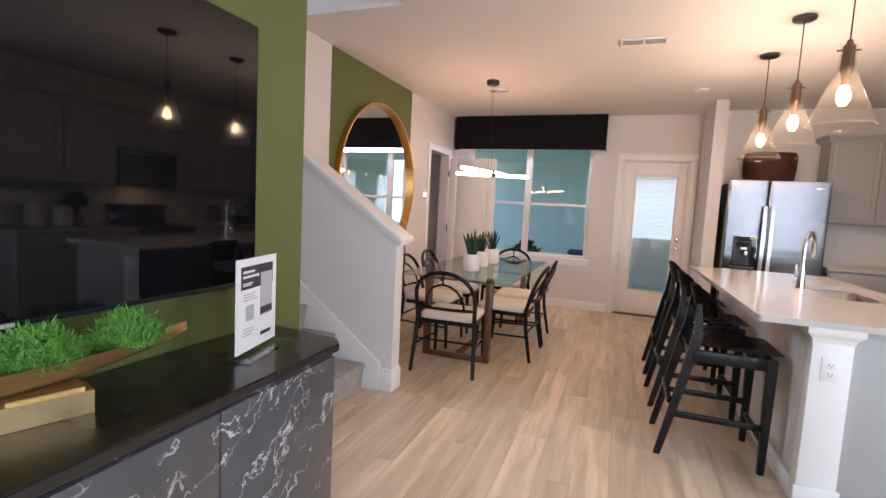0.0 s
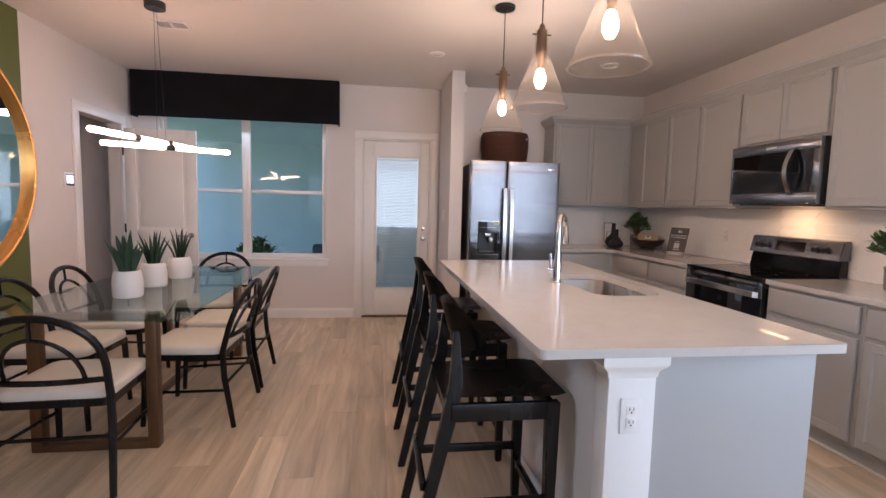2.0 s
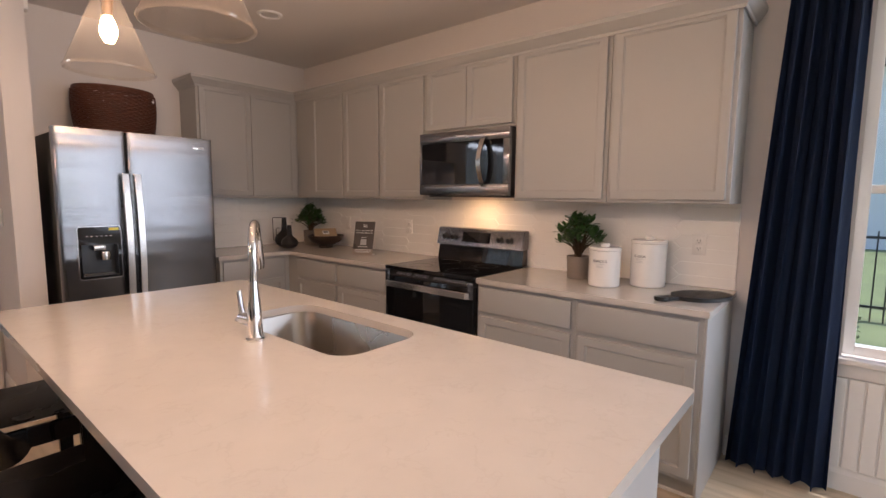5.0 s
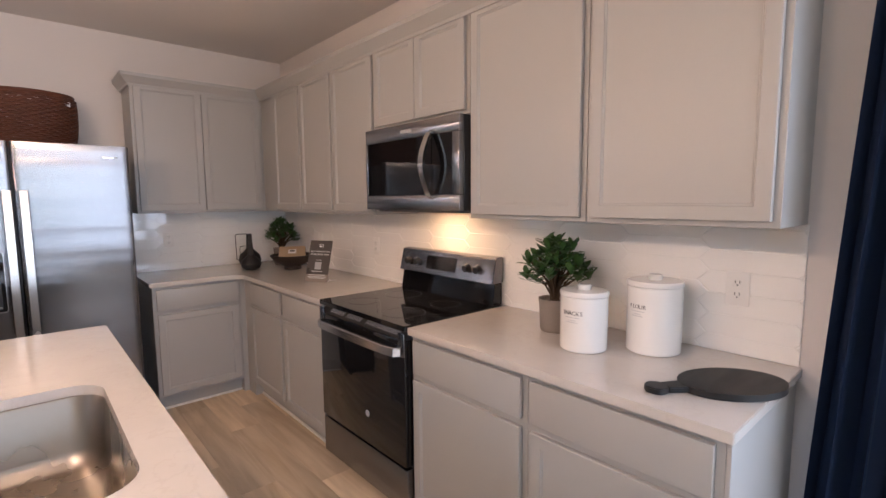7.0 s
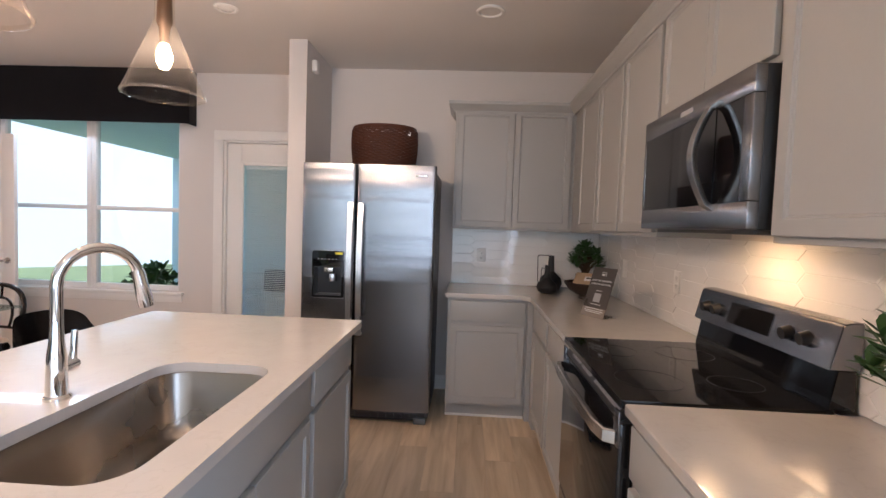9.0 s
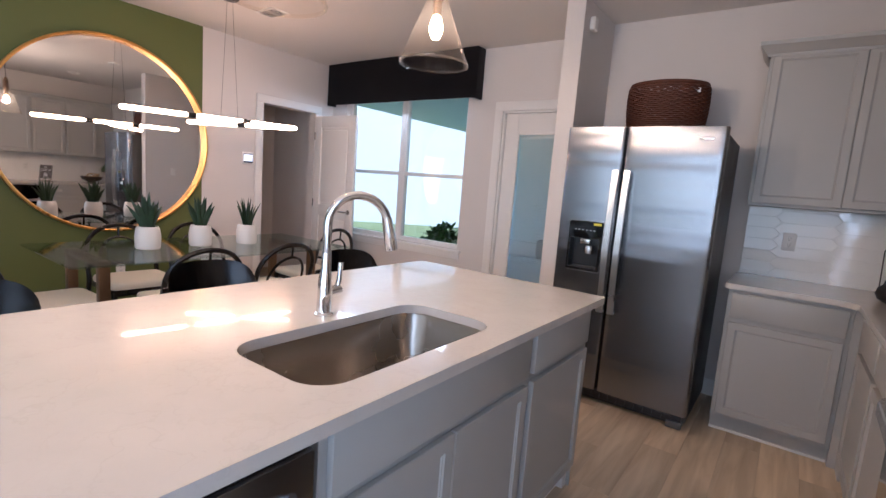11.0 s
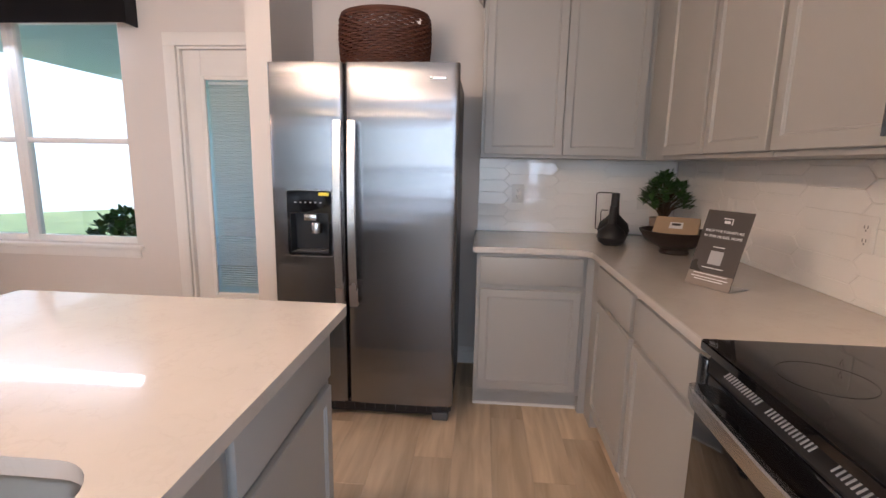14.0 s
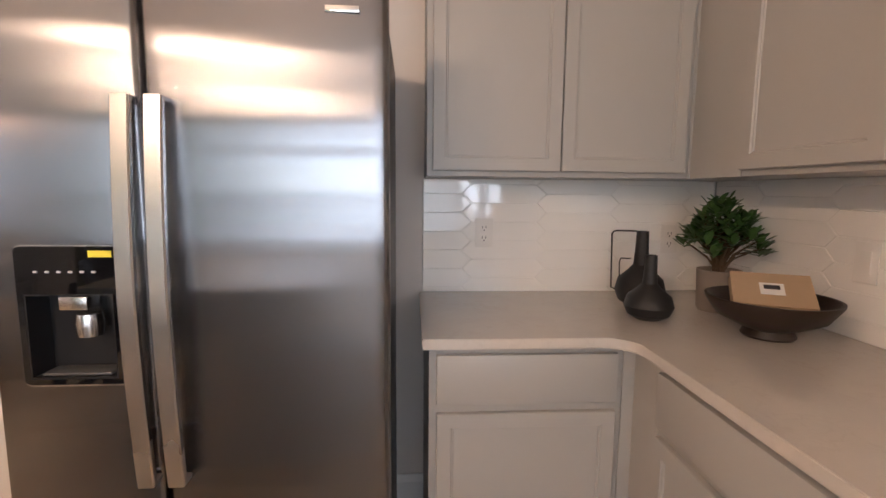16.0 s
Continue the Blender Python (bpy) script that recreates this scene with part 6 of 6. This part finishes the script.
bm.transform(Matrix(((back.x, 0, u.x, a0.x), (back.y, 0, u.y, a0.y), (0, 1, 0, a0.z - 0.001), (0, 0, 0, 1))))
part("foot", bm, ACRYLIC, sn, "clear acrylic foot")
for tx, y, sz in (("SHOP THE FURNITURE", SHT - 0.082, 0.0144), ("IN THIS MODEL HOME", SHT - 0.102, 0.0144)):
    letters("lettering", tx, sz, SM @ Matrix.Translation((SWD / 2, y, 0.0006)), PAPER, sn)
bm = B()
for q in ((0.069, 0.106, SHT - 0.03, SHT - 0.027), (0.103, 0.106, SHT - 0.05, SHT - 0.03), (0.075, 0.097, SHT - 0.046, SHT - 0.036)):
    bx(bm, q[0], q[1], q[2], q[3], 0.0, 0.0008, m=SM)
part("logo_print", bm, PAPER, sn)
part("picture_print", bx(B(), 0.0, SWD, 0.0, 0.052, -0.0004, 0.0003, m=SM), CLAY, sn, "brown printed photograph")
part("code_print", bx(B(), 0.061, 0.111, 0.085, 0.135, 0.0, 0.0006, m=SM), GREYINK, sn)
for y, w in ((0.148, 0.045), (0.07, 0.08), (0.045, 0.13), (0.033, 0.14), (0.024, 0.11)):
    part("print_line", bx(B(), SWD / 2 - w / 2, SWD / 2 + w / 2, y, y + 0.003, 0.0, 0.0007, m=SM), PAPER, sn)

# wicker basket on the refrigerator
bk = thing("wicker_basket", (2.29, 6.88, 1.766), "oval reddish-brown wicker basket on top of the refrigerator", "basket")
bm = B()
N, LEV = 132, 27
for lv in range(LEV):
    z = 1.775 + lv * 0.0126
    r = 0.225 + 0.025 * math.sin(lv / LEV * 2.2)
    pts = []
    for k in range(N):
        a = 2 * math.pi * k / N
        w = 0.005 * (1 if (k // 3 + lv) % 2 else -1)
        pts.append((2.29 + (r + w) * math.cos(a), 6.88 + (r * 0.82 + w) * math.sin(a), z + 0.0015 * math.sin(k * 1.7 + lv)))
    sweep(bm, pts, 0.0068, 5, closed=True)
part("weave", bm, WICKER, bk, smooth=60)
bm = B()
for lift, rr in ((0.0, 0.012), (0.016, 0.010)):
    sweep(bm, [(2.29 + 0.238 * math.cos(a), 6.88 + 0.196 * math.sin(a), 2.108 + lift) for a in np.linspace(0, 2 * math.pi, 60)[:-1]], rr, 7, closed=True)
part("rim", bm, WICKER, bk, "braided rim")
part("bottom", lathe(B(), [(0, 0), (0.22, 0), (0.22, 0.008), (0, 0.008)], (2.29, 6.88, 1.766), 32, 1, 0.82), WICKER, bk)
part("tag", bx(B(), 2.475, 2.505, 6.755, 6.76, 2.055, 2.085, 0.002, m=None), PAPER, bk, "small pale tag")

# ---- wall and ceiling fittings ----


def outlet(axis, out, at, label="white duplex power outlet on the wall", switch=False, group="power outlets"):
    """A cover plate on a wall; out is the sign of the way it faces."""
    m = Matrix.Translation(at) @ Matrix.Rotation({("x", 1): radians(90), ("x", -1): radians(-90), ("y", 1): radians(180), ("y", -1): 0.0}[(axis, out)], 4, "Z")
    o = thing("light_switch" if switch else "power_outlet", at, label, "switch" if switch else "outlet", "light switches" if switch else group)
    pl = B()
    bx(pl, -0.036, 0.036, -0.006, -0.0005, -0.058, 0.058, 0.002)
    pl.transform(m)
    part("plate", pl, TRIM, o)
    if switch:
        part("rocker", bx(B(), -0.017, 0.017, -0.009, -0.006, -0.033, 0.033, m=m), TRIM, o)
        return o
    for z in (-0.021, 0.021):
        q = B()
        bx(q, -0.017, 0.017, -0.008, -0.006, z - 0.016, z + 0.016, 0.003)
        q.transform(m)
        s = part("socket", q, TRIM, o)
        for x in (-0.007, 0.007):
            part("slot", bx(B(), x - 0.0012, x + 0.0012, -0.0086, -0.0079, z - 0.002, z + 0.008, m=m), INK, s)
        part("ground_hole", bx(B(), -0.0022, 0.0022, -0.0086, -0.0079, z - 0.011, z - 0.006, m=m), INK, s)
    return o


outlet("y", -1, (1.718, 3.108, 0.69), "white power outlet on the island pilaster")
TX, TY = XR - 0.011, YK - 0.011
outlet("x", -1, (TX, 3.43, 1.148), "white power outlet on the tile backsplash")
outlet("x", -1, (TX, 5.655, 1.143), "white power outlet on the tile backsplash")
outlet("x", -1, (TX, 6.47, 1.138), "white switch plate on the tile backsplash", True)
outlet("y", -1, (3.083, TY, 1.158), "white power outlet on the tile backsplash")
outlet("y", -1, (3.86, TY, 1.135), "white power outlet on the tile backsplash")
outlet("x", 1, (XL + 0.003, 5.02, 0.40), "white power outlet on the green wall")
outlet("x", -1, (1.645, 6.95, 1.24), "white light switch on the partition", True)
th = thing("thermostat", (XL, 6.225, 1.485), "white wall thermostat with a pale display", "thermostat")
part("body", bx(B(), XL, XL + 0.022, 6.165, 6.285, 1.42, 1.545, 0.005), TRIM, th)
part("display", bx(B(), XL + 0.0215, XL + 0.0235, 6.177, 6.273, 1.45, 1.52), DISPLAY, th, "pale lit display")
part("bezel", bx(B(), XL + 0.0215, XL + 0.0228, 6.172, 6.278, 1.432, 1.528), INK, th)
se = thing("motion_sensor", (1.79, 6.68, 2.53), "small white alarm sensor high on the partition", "sensor")
part("body", bx(B(), 1.7755, 1.815, 6.645, 6.715, 2.485, 2.575, 0.012, 3), TRIM, se)


def ceiling_disc(name, x, y, label, cat, r=0.085, open_can=True):
    c = thing(name, (x, y, H), label, cat, "recessed ceiling fittings")
    part("trim_ring", lathe(B(), [(r, H - 0.0005), (r, H - 0.008), (r * 0.82, H - 0.012), (r * 0.72, H - 0.006), (r * 0.7, H - 0.002)], (x, y, 0), 36), TRIM, c)
    part("lens", lathe(B(), [(r * 0.71, H - 0.004), (r * 0.5, H - 0.014 if not open_can else H - 0.003), (0, H - 0.016 if not open_can else H - 0.003)], (x, y, 0), 28), CERAMIC, c)
    return c


ceiling_disc("recessed_light", 3.05, 6.07, "white recessed ceiling light, switched off", "ceiling light")
ceiling_disc("smoke_detector", 1.43, 6.07, "white round smoke detector on the ceiling", "smoke detector", 0.07, False)


def vent(x, y, w, d, label):
    v = thing("ceiling_vent", (x, y, H), label, "vent", "ceiling vents")
    part("backing", bx(B(), x - w / 2 + 0.01, x + w / 2 - 0.01, y - d / 2 + 0.01, y + d / 2 - 0.01, H - 0.004, H - 0.001), INK, v)
    bm = B()
    for a, b, c, e in ((-w / 2, w / 2, -d / 2, -d / 2 + 0.018), (-w / 2, w / 2, d / 2 - 0.018, d / 2), (-w / 2, -w / 2 + 0.018, -d / 2 + 0.018, d / 2 - 0.018), (w / 2 - 0.018, w / 2, -d / 2 + 0.018, d / 2 - 0.018), (-0.006, 0.006, -d / 2 + 0.018, d / 2 - 0.018)):
        bx(bm, x + a, x + b, y + c, y + e, H - 0.012, H - 0.0005, 0.002)
    part("frame", bm, TRIM, v)
    k = -d / 2 + 0.026
    while k < d / 2 - 0.02:
        part("slat", prism(B(), [(y + k, H - 0.011), (y + k + 0.009, H - 0.004), (y + k + 0.0105, H - 0.005), (y + k + 0.0015, H - 0.012)], "x", x - w / 2 + 0.018, x + w / 2 - 0.018), TRIM, v)
        k += 0.016
    return v


vent(0.81, 4.47, 0.34, 0.15, "white rectangular ceiling air vent")
vent(-0.66, 5.80, 0.24, 0.16, "white rectangular ceiling air vent above the table")
# pantry shelves
for z in (0.45, 0.8, 1.1, 1.35, 1.7):
    solid("pantry_shelf", bx(B(), -2.99, -1.86, 6.002, 6.33, z, z + 0.02, 0.002), BLACKWOOD, "dark pantry shelf board", "shelf", kind="thing", group="pantry shelves")

# ---- patio furniture and distance ----
so = thing("patio_sofa", (0.0, 10.4, -0.05), "low pale patio sofa with slate and white cushions", "sofa")
part("frame", bx(B(), -0.85, 1.05, 10.0, 10.7, -0.05, 0.26, 0.02), CUSHION_WHITE, so)
part("backrest", bx(B(), -0.85, 1.05, 10.6, 10.74, 0.26, 0.52, 0.04, 3), CUSHION_WHITE, so)
for x0, x1, mm in ((-0.22, 0.12, CUSHION_BLUE), (0.16, 0.66, CUSHION_WHITE), (0.70, 0.98, CUSHION_BLUE)):
    part("cushion", bx(B(), x0, x1, 10.42, 10.59, 0.265, 0.60, 0.06, 4), mm, so, "scatter cushion", smooth=60)
bushy("patio_plant", (-0.75, 8.6, -0.05), "leafy patio plant in a dark pot", [(0, 0), (0.16, 0), (0.19, 0.3), (0.2, 0.42), (0.18, 0.42), (0.17, 0.36), (0, 0.36)], BLACKCLAY, "dark pot", 0.42, 0.26, 26, 21, 0.13)


def house(x, y, w, d, h, label):
    hs = thing("neighbour_house", (x, y, -0.2), label, "house", "neighbouring houses")
    part("wall", bx(B(), x - w / 2, x + w / 2, y - d / 2, y + d / 2, -0.2, h), SIDING, hs)
    bm = B()
    prism(bm, [(x - w / 2 - 0.4, h), (x + w / 2 + 0.4, h), (x + w / 2 - 1.5, h + 2.2), (x - w / 2 + 1.5, h + 2.2)], "y", y - d / 2 - 0.4, y + d / 2 + 0.4)
    part("roof", bm, ROOFING, hs, "grey shingle roof")
    for sx in (-1, 1):
        xs = x + sx * (w / 2 + 0.02)
        for yy in (-0.3, 0.0, 0.3):
            for zz in (0.8, 3.6):
                if zz + 1.4 < h:
                    wd = part("window", bx(B(), xs - 0.04, xs + 0.04, y + yy * d - 0.6, y + yy * d + 0.6, zz, zz + 1.4), TRIM, hs)
                    part("pane", bx(B(), xs - 0.05, xs + 0.05, y + yy * d - 0.5, y + yy * d + 0.5, zz + 0.1, zz + 1.3), BLACKGLASS, wd)
    return hs


house(27, 6, 10, 34, 5.6, "white-sided neighbouring house across the side yard")
house(5, 34, 22, 9, 5.4, "white-sided house beyond the back garden")
nh = thing("neighbour_house", (-9, 16.5, -0.2), "plain white-walled house in full sun beyond the patio", "house", "neighbouring houses")
TURNED = Matrix.Translation((-9, 16.5, -0.2)) @ Matrix.Rotation(radians(45), 4, "Z")
part("wall", bx(B(), -9, 9, 0.0, 7.0, 0.0, 6.2, m=TURNED), SIDING, nh)
part("roof", bx(B(), -9.4, 9.4, -0.4, 7.4, 6.2, 6.5, m=TURNED), ROOFING, nh, "grey shingle roof")
fe = thing("fence", (9.5, 2, -0.2), "black metal picket fence in the side yard", "fence")
for k in range(60):
    y = -3.5 + k * 0.13
    part("picket", bx(B(), 9.49, 9.51, y, y + 0.018, -0.2, 1.0), BLACKPL, fe)
for z in (-0.02, 0.9):
    part("rail", bx(B(), 9.485, 9.515, -3.6, 4.4, z, z + 0.035), BLACKPL, fe)
for k, (x, y) in enumerate(((7.6, 3.0), (7.9, 4.3), (7.4, 1.6))):
    rnd = random.Random(k)
    sh = thing("shrub", (x, y, -0.2), "low green garden shrub by the fence", "shrub", "garden shrubs")
    bm = B()
    for q in range(420):
        a, el, r = rnd.uniform(0, 6.28), rnd.uniform(0, 1.5), rnd.uniform(0.5, 1) ** 0.5 * 0.4
        c = Vector((x + r * math.cos(a) * math.cos(el), y + r * math.sin(a) * math.cos(el), -0.15 + 1.3 * r * math.sin(el) + 0.1 * rnd.random()))
        t = Vector((rnd.gauss(0, 1), rnd.gauss(0, 1), rnd.gauss(0.4, 1))).normalized() * 0.05
        s = t.orthogonal().normalized() * 0.018
        bm.faces.new([bm.verts.new(p) for p in (c, c + t * 0.5 + s, c + t, c + t * 0.5 - s)])
    tagged(part("foliage", bm, LEAF, sh, smooth=0), kind="stuff")
    part("stem", sweep(B(), [(x, y, -0.2), (x, y, 0.1)], 0.02, 6), STEM, sh)

# ---- pieces: tiles and planks ----
PITCH, TH, TIP, GAP = 0.305, 0.076, 0.038, 0.0014


def picket_tile(us, ue, zs, ze, u, z):
    """Elongated hexagon round (u, z), cut to the backsplash field."""
    h, L = TH / 2 - GAP / 2, PITCH / 2
    hexa = [(u - L - TIP / 2 + GAP, z), (u - L + TIP / 2 + GAP / 2, z - h), (u + L - TIP / 2 - GAP / 2, z - h), (u + L + TIP / 2 - GAP, z), (u + L - TIP / 2 - GAP / 2, z + h), (u - L + TIP / 2 + GAP / 2, z + h)]
    for axis, lim, keep in ((0, us, 1), (0, ue, -1), (1, zs, 1), (1, ze, -1)):
        res = []
        for p, q in zip(hexa, hexa[1:] + hexa[:1]):
            a, b = keep * (p[axis] - lim), keep * (q[axis] - lim)
            if a >= 0:
                res.append(p)
            if a * b < 0:
                t = a / (a - b)
                res.append((p[0] + t * (q[0] - p[0]), p[1] + t * (q[1] - p[1])))
        hexa = res
        if len(hexa) < 3:
            return None
    return hexa


def tile_field(name, axis, face, out, us, ue, zs, ze, seam, label):
    root = thing(name, (face, us, zs) if axis == "y" else (us, face, zs), label, "backsplash")
    root["kind"] = "structure"
    bm = B()
    lo, hi = sorted((face, face + out * 0.0075))
    bx(bm, *((lo, hi, us, ue) if axis == "y" else (us, ue, lo, hi)), zs, ze)
    part("grout", bm, GROUT, root)
    cache = {}
    rnd = random.Random(5)
    k0, k1 = math.floor((us - seam) / PITCH) - 1, math.ceil((ue - seam) / PITCH) + 1
    for k in range(k0, k1):
        u = seam + (k + 0.5) * PITCH
        for r in range(-1, 8):
            z = zs + TH * (r + (0.5 if k % 2 else 0.0)) + 0.02
            poly = picket_tile(us, ue, zs, ze, u, z)
            if not poly:
                continue
            key = tuple((round(a - u, 3), round(b - z, 3)) for a, b in poly)
            if key not in cache:
                bm = B()
                cx, cz = sum(p[0] for p in poly) / len(poly), sum(p[1] for p in poly) / len(poly)
                rows = []
                for s, d in ((0.0, 0.003), (0.0, 0.0072), (0.0014, 0.0086), (0.0042, 0.0094)):
                    ring_v = []
                    for a, b in poly:
                        v = Vector((cx - a, cz - b))
                        v = v * min(0.9, s / max(v.length, 1e-5))
                        ring_v.append((a + v.x - u, b + v.y - z, d))
                    rows.append(ring_v)
                P = lambda q: (out * q[2], q[0], q[1]) if axis == "y" else (q[0], out * q[2], q[1])
                vs = [[bm.verts.new(P(q)) for q in row] for row in rows]
                n = len(poly)
                for A, C in zip(vs, vs[1:]):
                    for i in range(n):
                        bm.faces.new((A[i], A[(i + 1) % n], C[(i + 1) % n], C[i]))
                bm.faces.new(vs[-1])
                cache[key] = finish("tile", bm, TILE, 0)
            t = new("tile", cache[key])
            t.parent = root
            place = Vector((face, u, z)) if axis == "y" else Vector((u, face, z))
            t.location = place - root.location
            t.rotation_euler = [rnd.gauss(0, 0.005) for _ in range(3)]


tile_field("backsplash_east", "y", XR, -1, 3.245, 7.16, 0.916, 1.374, 4.458, "glossy white elongated hexagon tile backsplash")
tile_field("backsplash_north", "x", YK, -1, 2.835, XR - 0.012, 0.916, 1.374, 3.012, "glossy white elongated hexagon tile backsplash")

PW, PL = 0.178, 1.22
rnd = random.Random(2)
plank_cache = {}


def plank_mesh(w, l):
    key = (round(w, 3), round(l, 3))
    if key not in plank_cache:
        bm = B()
        e = 0.0006
        top = [bm.verts.new((sx * (w / 2 - e), sy * (l / 2 - e), 0)) for sx, sy in ((-1, -1), (1, -1), (1, 1), (-1, 1))]
        low = [bm.verts.new((sx * w / 2, sy * l / 2, -0.0006)) for sx, sy in ((-1, -1), (1, -1), (1, 1), (-1, 1))]
        bot = [bm.verts.new((sx * w / 2, sy * l / 2, -0.006)) for sx, sy in ((-1, -1), (1, -1), (1, 1), (-1, 1))]
        bm.faces.new(top)
        for a, b in ((low, top), (bot, low)):
            for k in range(4):
                bm.faces.new((a[k], a[(k + 1) % 4], b[(k + 1) % 4], b[k]))
        plank_cache[key] = finish("plank", bm, PLANK, 0)
    return plank_cache[key]


x, col = -1.69, 0
far = B()
while x < XR - 0.02:
    w = min(PW, XR - x)
    off = [0.0, 0.41, 0.83, 0.2, 0.62, 1.02, 0.3][col % 7] + rnd.uniform(-0.08, 0.08)
    y = -3.5 - off
    while y < YB:
        a, b = max(y, -3.5), min(y + PL, YB)
        a, b = round(a, 2), round(b, 2)
        if b - a > 0.03 and not (x + w < -0.72 and b < 2.2) and not (x + w < -1.0 and b < 3.4):
            if b < 0.9:
                bx(far, x + 0.0006, x + w - 0.0006, a + 0.0006, b - 0.0006, -0.006, 0.0)
            else:
                p = new("plank", plank_mesh(w - 0.0005, b - a - 0.0005))
                p.parent = slab
                p.location = (x + w / 2, (a + b) / 2, 0)
        y += PL
    x += PW
    col += 1
tagged(part("plank_field", far, PLANK, slab, smooth=0), kind="stuff")
